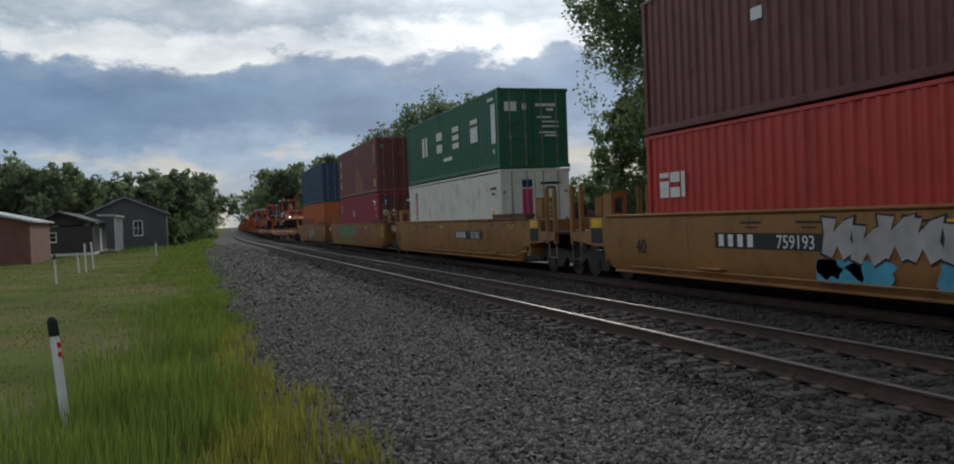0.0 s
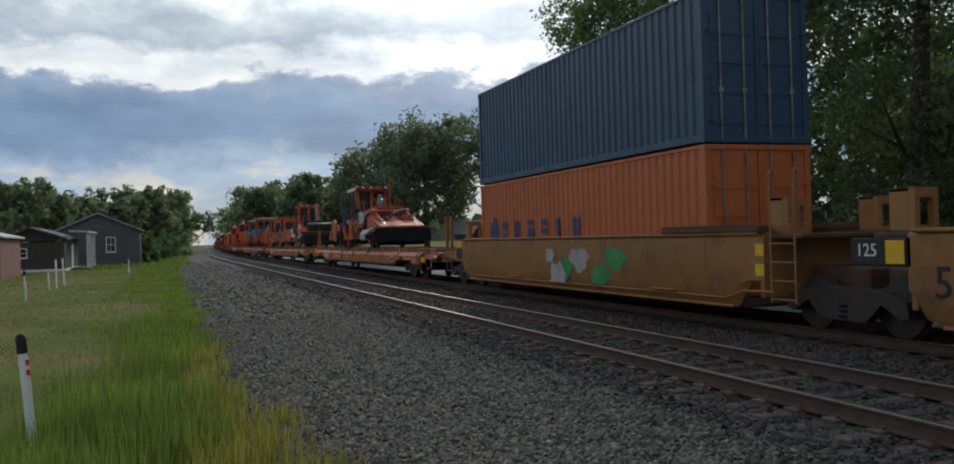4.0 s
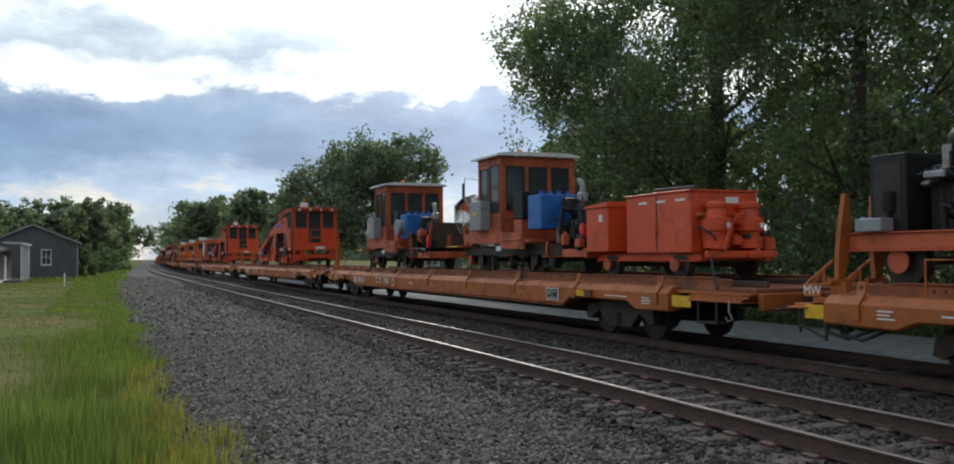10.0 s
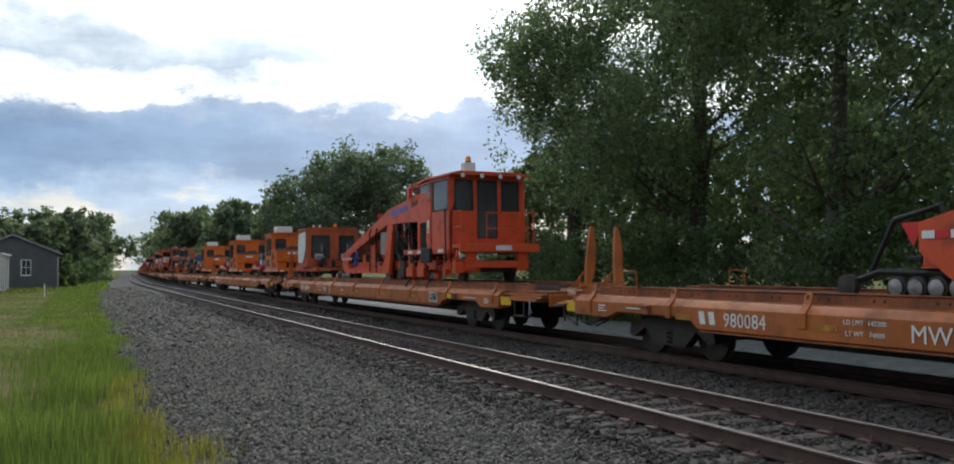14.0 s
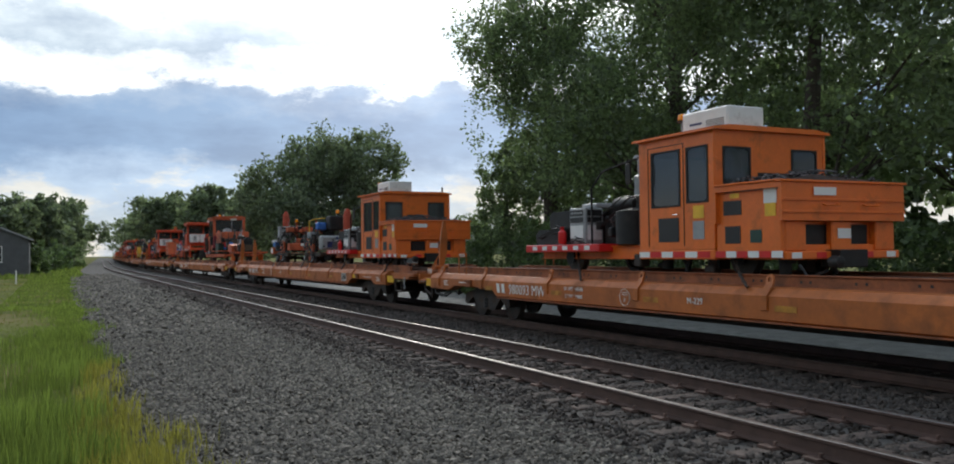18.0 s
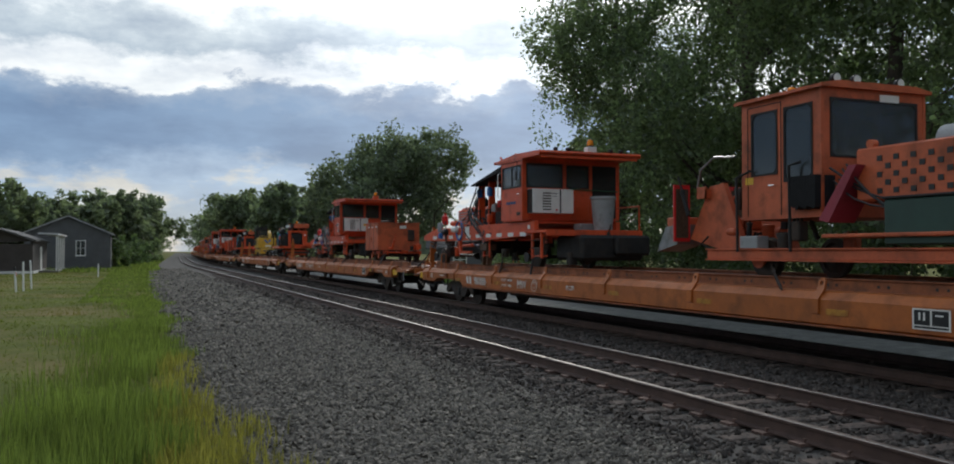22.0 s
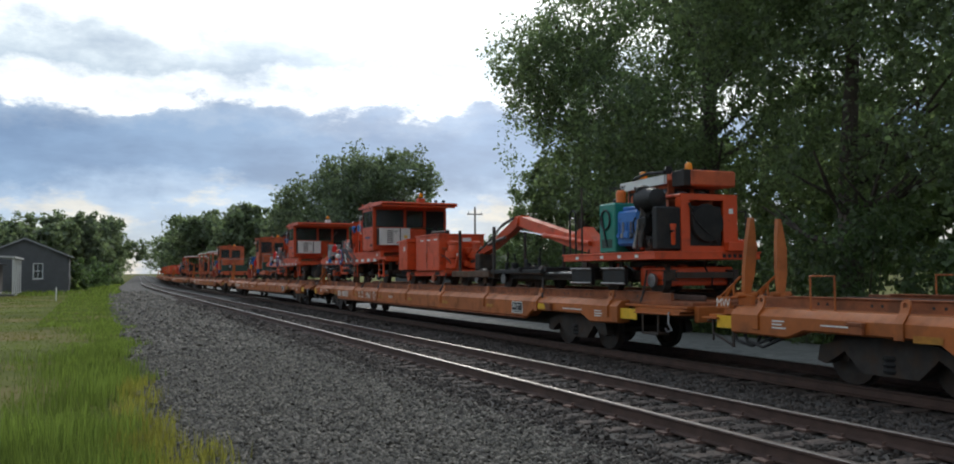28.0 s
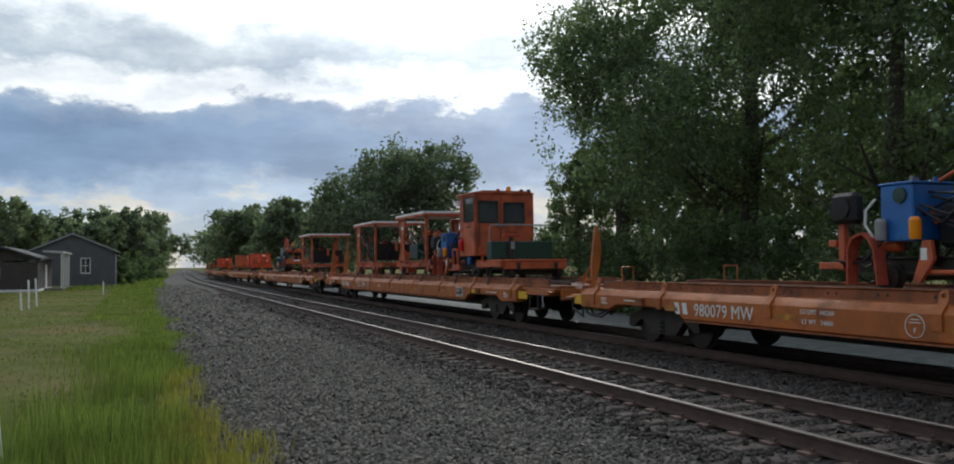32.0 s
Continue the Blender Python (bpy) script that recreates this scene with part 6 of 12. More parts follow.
def cab(th, y0, y1, z0, z1, w, paint, side=(), front=(), rear=(), over=0.08, roof=None, roof_over_front=0.0, xoff=0.0, far_side=None):
    """A closed cab from y0 (front) to y1, half width w, with real window openings and a thin arched roof."""
    t = 0.05
    xa, xb = -w + xoff, w + xoff
    b = B()
    b.wall("x", xa, xa + t, y0, y1, z0, z1, [(*s,) for s in side])
    b.wall("x", xb - t, xb, y0, y1, z0, z1, [(*s,) for s in (side if far_side is None else far_side)])
    b.wall("y", y0, y0 + t, xa + t, xb - t, z0, z1, [(f[0] + xoff, f[1] + xoff, f[2], f[3]) for f in front])
    b.wall("y", y1 - t, y1, xa + t, xb - t, z0, z1, [(f[0] + xoff, f[1] + xoff, f[2], f[3]) for f in rear])
    b.box(xa + t, xb - t, y0 + t, y1 - t, z0, z0 + 0.05, 0)
    shell = part("cab", b, paint, th)
    for s in side:
        pane(shell, "x", xa, *s, -1)
    for s in (side if far_side is None else far_side):
        pane(shell, "x", xb, *s, 1)
    for f in front:
        pane(shell, "y", y0, f[0] + xoff, f[1] + xoff, f[2], f[3], -1)
    for f in rear:
        pane(shell, "y", y1, f[0] + xoff, f[1] + xoff, f[2], f[3], 1)
    o, ya, yb = over, y0 - over - roof_over_front, y1 + over
    prof = [(xa - o, z1), (xa - o, z1 + 0.05), (xa + 0.25, z1 + 0.11), (xb - 0.25, z1 + 0.11), (xb + o, z1 + 0.05), (xb + o, z1)]
    part("roof", B().prism(prof, ya, yb, "y").prism([(xa - o - 0.02, z1 - 0.012), (xa - o - 0.02, z1 + 0.03), (xa - o, z1 + 0.03), (xa - o, z1 - 0.012)], ya - 0.01, yb + 0.01, "y"), roof or paint, shell)
    ym = (y0 + y1) / 2
    part("seat", B().box(xoff - 0.25, xoff + 0.25, ym, ym + 0.45, z0 + 0.35, z0 + 0.5, 0.04).box(xoff - 0.24, xoff + 0.24, ym + 0.38, ym + 0.5, z0 + 0.5, z0 + 1.15, 0.04).box(xoff - 0.1, xoff + 0.1, ym + 0.1, ym + 0.3, z0 + 0.05, z0 + 0.35), "seat", shell)
    part("console", B().box(xoff - 0.5, xoff + 0.5, y0 + 0.1, y0 + 0.35, z0 + 0.06, z0 + 0.8, 0.03), "black", shell)
    for s in (-1, 1):
        part("corner_trim", B().box(xoff + s * w - 0.03, xoff + s * w + 0.03, y0 - 0.012, y0 + 0.03, z0, z1 - 0.015, 0.006), paint, shell)
    for s in side[:1]:
        d = B()
        u0, u1 = s[0] - 0.09, s[1] + 0.09
        for e in (u0, u1 - 0.015):
            d.box(xa - 0.008, xa - 0.001, e, e + 0.015, z0 + 0.06, s[3] + 0.1, 0)
        d.box(xa - 0.008, xa - 0.001, u0, u1, s[3] + 0.1, s[3] + 0.115, 0)
        part("door_seam", d, "rubber", shell)
        part("door_handle", B().tube([(xa - 0.01, u0 + 0.12, s[2] - 0.18), (xa - 0.05, u0 + 0.12, s[2] - 0.18), (xa - 0.05, u0 + 0.26, s[2] - 0.18), (xa - 0.01, u0 + 0.26, s[2] - 0.18)], 0.012, 6), "chrome", shell)
    return shell


def beacon(th, x, y, z):
    b = part("beacon", B().lathe([(0.075, z + 0.04), (0.08, z + 0.06), (0.07, z + 0.17), (0.03, z + 0.2)], 12, "z", (x, y, 0)), "beacon", th, "amber warning beacon")
    part("base", B().lathe([(0.09, z), (0.09, z + 0.04)], 12, "z", (x, y, 0)), "black", b)


def work_lights(th, pts, d=-1):
    for x, y, z in pts:
        l_ = part("work_light", B().lathe([(0.03, 0.07), (0.075, 0.03), (0.085, -0.03), (0.085, -0.05)] if d < 0 else [(0.085, -0.05), (0.085, -0.03), (0.075, 0.03), (0.03, 0.07)], 12, "y", (x, y, z)), "black", th)
        part("lens", B().lathe([(0.07, -0.058), (0.07, -0.052)], 12, "y", (x, y, z)), "lamp", l_)


def hoses(th, p0, p1, n, seed, sag=0.35, spread=0.12, m="hose", r=0.018):
    rng = random.Random(seed)
    b = B()
    for k in range(n):
        j = [Vector((rng.uniform(-spread, spread), rng.uniform(-spread, spread), rng.uniform(-spread, spread))) for _ in range(3)]
        a, c = Vector(p0) + j[0], Vector(p1) + j[1]
        pts = [a.lerp(c, t / 7) + Vector((-0.05 * math.sin(t), 0, -sag * (0.7 + 0.6 * (k % 3) / 2) * math.sin(math.pi * t / 7))) + j[2] * math.sin(math.pi * t / 7) for t in range(8)]
        b.tube(pts, r * rng.uniform(0.8, 1.2), 6)
    tagged(part("hosing", b, m, th), kind="stuff")


def ram(th, p0, p1, r=0.06, m="orange"):
    a, c = Vector(p0), Vector(p1)
    h = part("hydraulic_cylinder", B().cyl(a, a.lerp(c, 0.6), r, 12).cyl(a.lerp(c, 0.57), a.lerp(c, 0.62), r * 1.2, 12), m, th)
    part("rod", B().cyl(a.lerp(c, 0.6), c, r * 0.45, 10), "chrome", h)


def ladder(th, x, y, z0, z1, w=0.38, m="orange_b"):
    b = B()
    for e in (-w / 2, w / 2):
        b.box(x - 0.02, x + 0.02, y + e - 0.02, y + e + 0.02, z0, z1, 0.004)
    n = max(2, int((z1 - z0) / 0.28))
    for k in range(n):
        z = z0 + 0.08 + (z1 - z0 - 0.12) * k / (n - 1)
        b.box(x - 0.06, x + 0.04, y - w / 2, y + w / 2, z - 0.012, z + 0.012, 0.003)
    part("ladder", b, m, th)


def handrail(th, pts, m="orange", r=0.02):
    part("handrail", B().tube(pts, r, 7), m, th)


def exhaust(th, x, y, z0, z1, r=0.06, m="steel", bend_=True):
    pts = [(x, y, z0), (x, y, z1)] + ([(x, y + 0.04, z1 + 0.08), (x, y + 0.16, z1 + 0.12)] if bend_ else [])
    e = part("exhaust_pipe", B().tube(pts, r, 12), m, th)
    part("muffler", B().lathe([(r, z0 + 0.1), (r * 1.9, z0 + 0.16), (r * 1.9, z0 + (z1 - z0) * 0.62), (r, z0 + (z1 - z0) * 0.68)], 14, "z", (x, y, 0)), m, e)


def air_con(th, x, y, z, w=0.9, d=0.7, h=0.26):
    a = part("air_conditioner", B().box(x - d / 2, x + d / 2, y - w / 2, y + w / 2, z, z + h, 0.03), "white", th, "white roof air conditioner")
    b = B()
    for k in range(5):
        b.box(x - d / 2 - 0.004, x - d / 2, y - w * 0.42, y - w * 0.05, z + 0.05 + 0.035 * k, z + 0.065 + 0.035 * k, 0)
    part("vent", b, "panel", a)
    part("label_bar", B().box(x - d / 2 - 0.004, x - d / 2, y + w * 0.05, y + w * 0.32, z + 0.14, z + 0.19, 0), "navy", a)


def side_ac(th, x, y0, y1, z0, z1):
    """The tall white air conditioner hung on a cab's side."""
    a = part("air_conditioner", B().box(x - 0.42, x, y0, y1, z0, z1, 0.02), "white", th, "white side-mounted air conditioner")
    ym = y0 + (y1 - y0) * 0.52
    b = B()
    for k in range(9):
        b.box(x - 0.425, x - 0.42, ym + 0.06, ym + 0.34, z0 + 0.1 + 0.05 * k, z0 + 0.125 + 0.05 * k, 0)
    part("vent", b, "grey", a)
    part("side_door", B().box(x - 0.43, x - 0.422, y0 + 0.03, ym - 0.05, z0 + 0.04, z1 - 0.04, 0), "grey", a, "pale grey access door")
    part("bracket", B().box(x - 0.4, x, y0 + 0.02, y1 - 0.02, z0 - 0.05, z0 - 0.002), "black", a)
    part("end_grille", B().box(x - 0.38, x - 0.04, y1 + 0.001, y1 + 0.02, z0 + 0.06, z1 - 0.08, 0.003), "panel", a)


def tape(th, x, y0, y1, z, n, a="red", b="white", h=0.09):
    """Reflector pieces along a frame, in turn red and white."""
    st = (y1 - y0) / n
    for k in range(n):
        m = a if k % 2 == 0 else b
        if m:
            part("reflector", B().box(x - 0.005, x - 0.001, y0 + k * st + 0.01, y0 + (k + 1) * st - 0.01, z - h / 2, z + h / 2, 0), m, th)


def decal(th, x, y, z, w, h, m="white", label=""):
    part("decal", B().box(x - 0.006, x - 0.002, y - w / 2, y + w / 2, z - h / 2, z + h / 2, 0), m, th, label)


def decal_front(th, x, y, z, w, h, m="white"):
    part("decal", B().box(x - w / 2, x + w / 2, y - 0.006, y - 0.002, z - h / 2, z + h / 2, 0), m, th)


def gear(th, x0, x1, y0, y1, z0, z1, n, seed, mats=("black", "iron", "orange", "steel")):
    """Pumps, valves, filters, brackets and short pipes packed into a bay."""
    rng = random.Random(seed)
    for k in range(int(n * 0.86)):
        sx, sy, sz = [rng.uniform(0.10, 0.34) for _ in range(3)]
        x = rng.uniform(x0, max(x0 + 0.01, x1 - sx))
        y = rng.uniform(y0, max(y0 + 0.01, y1 - sy))
        z = rng.uniform(z0, max(z0 + 0.01, z1 - sz))
        m = mats[rng.randrange(len(mats))]
        kind = k % 6
        if kind == 0:
            b = B().box(x, x + sx, y, y + sy, z, z + sz, 0.02)
            for j in range(3):
                b.cyl((x + sx * 0.5, y + sy * (0.2 + 0.3 * j), z + sz), (x + sx * 0.5, y + sy * (0.2 + 0.3 * j), z + sz + 0.06), 0.025, 8)
            part("valve_block", b, m, th)
        elif kind == 1:
            r = min(sx, sz) * 0.5
            part("pump", B().lathe([(r * 0.5, -sy * 0.5), (r, -sy * 0.4), (r, sy * 0.25), (r * 0.7, sy * 0.3), (r * 0.7, sy * 0.5)], 14, "y", (x + r, y + sy / 2, z + r)), m, th)
        elif kind == 2:
            r = 0.07 + 0.05 * rng.random()
            part("filter", B().lathe([(r * 0.9, 0), (r, 0.02), (r, sz), (r * 1.12, sz), (r * 1.12, sz + 0.06), (r * 0.5, sz + 0.08)], 14, "z", (x + r, y + r, z)), m, th)
        elif kind == 3:
            L = rng.uniform(0.4, 0.9)
            e = Vector((x + rng.uniform(-0.1, 0.1), y + rng.uniform(-0.3, 0.3), z + L))
            a = Vector((x, y, z))
            part("hydraulic_cylinder", B().cyl(a, a.lerp(e, 0.6), 0.045, 10).cyl(a.lerp(e, 0.57), a.lerp(e, 0.62), 0.056, 10).cyl(a.lerp(e, 0.6), e, 0.02, 8), m, th)
        elif kind == 4:
            part("bracket", B().box(x, x + 0.04, y, y + sy, z, z + sz * 1.6, 0.006).box(x, x + sx, y, y + 0.04, z, z + sz * 1.3, 0.006), m, th)
        else:
            q = Vector((x, y, z))
            pts = [q]
            for j in range(5):
                q = q + Vector((rng.uniform(-0.12, 0.12), rng.uniform(-0.28, 0.28), rng.uniform(-0.16, 0.22)))
                q.x, q.y, q.z = min(max(q.x, x0), x1), min(max(q.y, y0), y1), min(max(q.z, z0), z1)
                pts.append(q)
            part("hose", B().tube(pts, 0.02, 6), "hose", th)


def engine(th, x0, x1, y0, y1, z0, z1, seed, m="black"):
    """A diesel with radiator, block, heads, air cleaner and pipes."""
    w, l, h = x1 - x0, y1 - y0, z1 - z0
    e = part("engine", B().box(x0 + w * 0.2, x1 - w * 0.2, y0 + l * 0.2, y1, z0, z0 + h * 0.7, 0.04).box(x0 + w * 0.28, x1 - w * 0.28, y0 + l * 0.25, y1 - l * 0.05, z0 + h * 0.7, z0 + h * 0.86, 0.03), m, th)
    r = part("radiator", B().box(x0, x1, y0, y0 + l * 0.14, z0, z1, 0.03), m, th)
    part("core", B().box(x0 + 0.06, x1 - 0.06, y0 - 0.008, y0 - 0.001, z0 + 0.06, z1 - 0.06, 0), "mesh", r)
    rr = min(w, h) * 0.17
    part("air_cleaner", B().lathe([(rr * 0.6, -l * 0.2), (rr, -l * 0.18), (rr, l * 0.16), (rr * 0.8, l * 0.2)], 16, "y", (x0 + w * 0.25, y0 + l * 0.6, z1 - rr * 0.5)), m, th)
    part("oil_pan", B().box(x0 + w * 0.3, x1 - w * 0.3, y0 + l * 0.25, y1 - l * 0.1, z0 - 0.14, z0, 0.02), m, e)
    part("fan_shroud", B().lathe([(h * 0.34, 0), (h * 0.36, l * 0.08)], 18, "y", ((x0 + x1) / 2, y0 + l * 0.145, z0 + h * 0.45)), "iron", r)
    inj = B()
    for k in range(4):
        y = y0 + l * (0.35 + 0.15 * k)
        inj.tube([(x0 + w * 0.2, y, z0 + h * 0.4), (x0 + w * 0.14, y, z0 + h * 0.6), (x0 + w * 0.3, y + 0.03, z0 + h * 0.84)], 0.012, 5)
    part("injector_pipes", inj, "steel", e)
    gear(th, x0 - 0.02, x0 + w * 0.25, y0 + l * 0.2, y1, z0, z0 + h * 0.8, 7, seed, ("black", "iron", "steel", "black"))


def chain(th, p0, p1):
    a, c = Vector(p0), Vector(p1)
    n = max(3, int((c - a).length / 0.09))
    b = B()
    for k in range(n):
        q = a.lerp(c, (k + 0.5) / n) + Vector((0, 0, -0.08 * math.sin(math.pi * (k + 0.5) / n)))
        d = (c - a).normalized() * 0.06
        b.tube([q - d, q + d], 0.028 if k % 2 else 0.02, 5)
    part("tie_down_chain", b, "iron", th, "dark tie-down chain")


def tied(th, ys):
    for y in ys:
        chain(th, (-0.9, y, 0.45), (-1.42, y - 0.9, -0.12))


def squash(th, base, g):
    """Lowers everything above base by the factor g: the machine's true height."""
    done = set()
    for o in th.children_recursive:
        if o.data and o.data.name not in done:
            done.add(o.data.name)
            n = len(o.data.vertices)
            co = np.empty(n * 3, np.float32)
            o.data.vertices.foreach_get("co", co)
            z = co[2::3]
            co[2::3] = np.where(z > base, base + (z - base) * g, z)
            o.data.vertices.foreach_set("co", co)
            o.data.update()
    return th


def lift(th, pts, out):
    """Moves the machine's levels from the first to the second value of each pair, and its outer sides outwards."""
    done = set()
    for o in th.children_recursive:
        if o.data and o.data.name not in done:
            done.add(o.data.name)
            co = np.empty(len(o.data.vertices) * 3, np.float32)
            o.data.vertices.foreach_get("co", co)
            x = co[0::3]
            mid, wide = float(x.min() + x.max()) / 2, float(x.max() - x.min())
            if wide > 0.6:
                co[0::3] = np.where(np.abs(x) > 0.9, x + np.sign(x) * out, x)
            elif abs(mid) > 0.8:
                co[0::3] = x + math.copysign(out, mid)
            co[2::3] = np.interp(co[2::3], [p for p, _ in pts], [q for _, q in pts])
            o.data.vertices.foreach_set("co", co)
            o.data.update()
    return th


def pull(th, base, g):
    """Shortens everything ahead of base (towards the front) by the factor g."""
    done = set()
    for o in th.children_recursive:
        if o.data and o.data.name not in done:
            done.add(o.data.name)
            co = np.empty(len(o.data.vertices) * 3, np.float32)
            o.data.vertices.foreach_get("co", co)
            y = co[1::3]
            co[1::3] = np.where(y < base, base + (y - base) * g, y)
            o.data.vertices.foreach_set("co", co)
            o.data.update()
    return th


def refit(th, pts):
    """Moves the machine's stations along y from the first to the second value of each pair; short parts keep their shape."""
    a, b = [p for p, _ in pts], [q for _, q in pts]
    done = set()
    for o in th.children_recursive:
        if o.data and o.data.name not in done:
            done.add(o.data.name)
            co = np.empty(len(o.data.vertices) * 3, np.float32)
            o.data.vertices.foreach_get("co", co)
            y = co[1::3]
            lo, hi = float(y.min()), float(y.max())

            def to(v):
                v = np.asarray(v, float)
                return np.interp(v, a, b) + np.minimum(v - a[0], 0) + np.maximum(v - a[-1], 0)
            if hi - lo < 0.85:
                m = (lo + hi) / 2
                co[1::3] = y + float(to(m)) - m
            else:
                co[1::3] = to(y)
            o.data.vertices.foreach_set("co", co)
            o.data.update()
    return th


# ---- the machines ----
def regulator(second=False):
    """Ballast regulator: cab, sloping hood, plough wings at the rear and a curtained broom box in front."""
    th = thing("ballast_regulator", "orange ballast regulator with a black-curtained broom box" if not second else "orange ballast regulator with green steps and tall exhaust", "track machine", "track machines on the flatcars")
    P = "orange_b" if not second else "orange"
    CW = 0.78           # half the cab's width
    beams(th, -2.6, 6.6, 0.55, 0.28, P)
    for y in (5.6, 0.3):
        wheelset(th, y, 0.38)
        part("fender", B().tube([(-1.0, y + 0.52 * math.cos(a), 0.38 + 0.52 * math.sin(a)) for a in [0.2 + 0.27 * k for k in range(11)]], 0.07, 6), P, th)
    cab(th, 1.25, 3.2, 1.35, 3.13, CW, P, side=[(2.3, 3.05, 1.5, 3.0), (1.4, 2.15, 1.5, 3.0)], front=[(-CW + 0.12, -0.08, 2.0, 3.0), (0.08, CW - 0.12, 2.0, 3.0)], rear=[(-CW + 0.15, CW - 0.15, 1.7, 2.95)], xoff=CW - 1.15)
    pbox("cab_base", th, -1.12, 0.9, 0.9, 3.2, 1.1, 1.34, P)
    beacon(th, -0.8, 2.9, 3.23)
    work_lights(th, [(-0.9, 1.15, 3.2), (-0.5, 1.15, 3.2), (0.3, 1.15, 3.2)])
    if not second:
        ladder(th, -1.2, 1.75, 0.1, 1.3, 0.5, "black")
    handrail(th, [(-1.25, 2.4, 0.6), (-1.25, 2.4, 2.2)], P)
    handrail(th, [(-1.25, 1.0, 1.3), (-1.25, 1.0, 2.4), (-1.22, 0.2, 2.4), (-1.22, 0.2, 1.3)], P)
    part("mirror", B().box(-1.55, -1.5, 3.0, 3.18, 2.1, 2.55, 0.01).tube([(-1.18, 3.1, 2.75), (-1.5, 3.1, 2.7), (-1.52, 3.1, 2.4)], 0.012, 5), "black", th)
    if second:
        sb = pbox("step_box", th, -1.12, -0.5, 0.45, 2.3, 0.3, 1.33, "green", "green tank with a ladder below the cab", 0.02)
        for k in range(4):
            part("ladder_tread", B().box(-1.3, -1.13, 1.75, 2.35, 0.34 + 0.27 * k, 0.37 + 0.27 * k, 0.004), "teal", sb, "pale green tread")
        for y in (1.74, 2.36):
            part("ladder_side", B().prism([(y, 0.2), (y + 0.05, 0.2), (y - 0.15, 1.5), (y - 0.2, 1.5)], -1.32, -1.28), "teal", sb, "pale green ladder side")
        handrail(th, [(-1.25, 2.55, 0.7), (-1.25, 2.5, 1.6), (-1.2, 2.4, 1.75)], "grey", 0.02)
        gear(th, -1.2, -0.6, -0.2, 0.5, 0.4, 1.1, 10, 77, ("black", "iron", "grey", "black"))
        lb = pbox("louvre_box", th, -1.1, 0.25, -1.05, 0.15, 1.45, 2.0, "black", "black louvred cooler", 0.03)
        for k in range(7):
            part("slat", B().box(-1.13, -1.1, -1.03, 0.13, 1.5 + 0.07 * k, 1.545 + 0.07 * k, 0.004), "iron", lb)
        part("screen_rail", B().tube([(-1.1, 0.12, 1.99), (-1.1, 0.12, 2.34), (-1.1, -1.02, 2.34), (-1.1, -1.02, 1.99)], 0.02, 6).tube([(-1.1, -1.02, 2.34), (0.2, -1.02, 2.34), (0.2, -1.02, 1.99)], 0.02, 6), "iron", lb)
        part("screen_drum", B().lathe([(0.1, -0.45), (0.14, -0.42), (0.14, 0.42), (0.1, 0.45)], 14, "y", (-0.95, -0.45, 2.15)), "iron", lb)
        part("lid_box", B().prism([(-1.65, 1.3), (-1.65, 1.74), (-1.75, 1.82), (-2.55, 1.72), (-2.65, 1.62), (-2.65, 1.3)], -1.0, 0.7), "black", th, "black covered box with sloping lid")
        part("exhaust_stack", B().cyl((-0.1, -0.5, 1.9), (-0.1, -0.5, 3.05), 0.1, 14), "grey", th, "tall grey exhaust stack")
        part("rain_cap", B().lathe([(0.10, 3.02), (0.15, 3.04), (0.15, 3.16), (0.12, 3.2)], 14, "z", (-0.1, -0.5, 0)), "grey", th)
        part("mesh_guard", B().prism([(3.95, 2.1), (5.6, 2.1), (6.4, 1.1), (4.9, 1.1), (4.1, 1.35)], -0.95, -0.92), "canvas", th, "dark mesh guard")
        part("mesh_guard", B().prism([(-1.1, 1.1), (0.9, 1.1), (0.9, 2.1), (-1.1, 2.1)], 5.1, 5.12, "y"), "canvas", th, "dark mesh guard")
        part("belt_cover", B().prism([(3.5, 1.9), (4.3, 2.15), (4.5, 1.9), (3.9, 0.9), (3.6, 0.9)], -1.12, -0.98), "iron", th, "grimy slanted belt cover")
        for a, e in (((3.95, 2.12), (5.6, 2.12)), ((4.2, 1.1), (6.45, 1.1))):
            part("guard_bar", B().tube([(-1.15, a[0], a[1]), (-1.15, e[0], e[1])], 0.026, 6).tube([(0.9, a[0], a[1]), (0.9, e[0], e[1])], 0.026, 6), "yellow", th)
        pbox("control_box", th, -1.3, -1.1, 0.3, 0.6, 1.35, 1.75, "white")
    else:
        ac = part("air_conditioner", B().box(-1.42, -0.5, 0.42, 0.82, 1.3, 1.86, 0.02), "white", th, "white air conditioner on a bracket")
        part("side_panel", B().box(-1.428, -1.421, 0.44, 0.8, 1.34, 1.82, 0), "blue", ac)
        for k in range(7):
            part("vent_slat", B().box(-1.08, -0.86, 0.412, 0.419, 1.42 + 0.055 * k, 1.445 + 0.055 * k, 0), "grey", ac)
        pbox("bracket_shelf", th, -1.45, -0.4, 0.35, 0.88, 1.22, 1.29, P)
        part("tarp_bag", B().lathe([(0.05, 0.55), (0.2, 0.62), (0.26, 0.85), (0.2, 1.2), (0.12, 1.5), (0.04, 1.75)], 14, "z", (-1.12, -0.05, 0)), "canvas", th, "black tarpaulin bag")
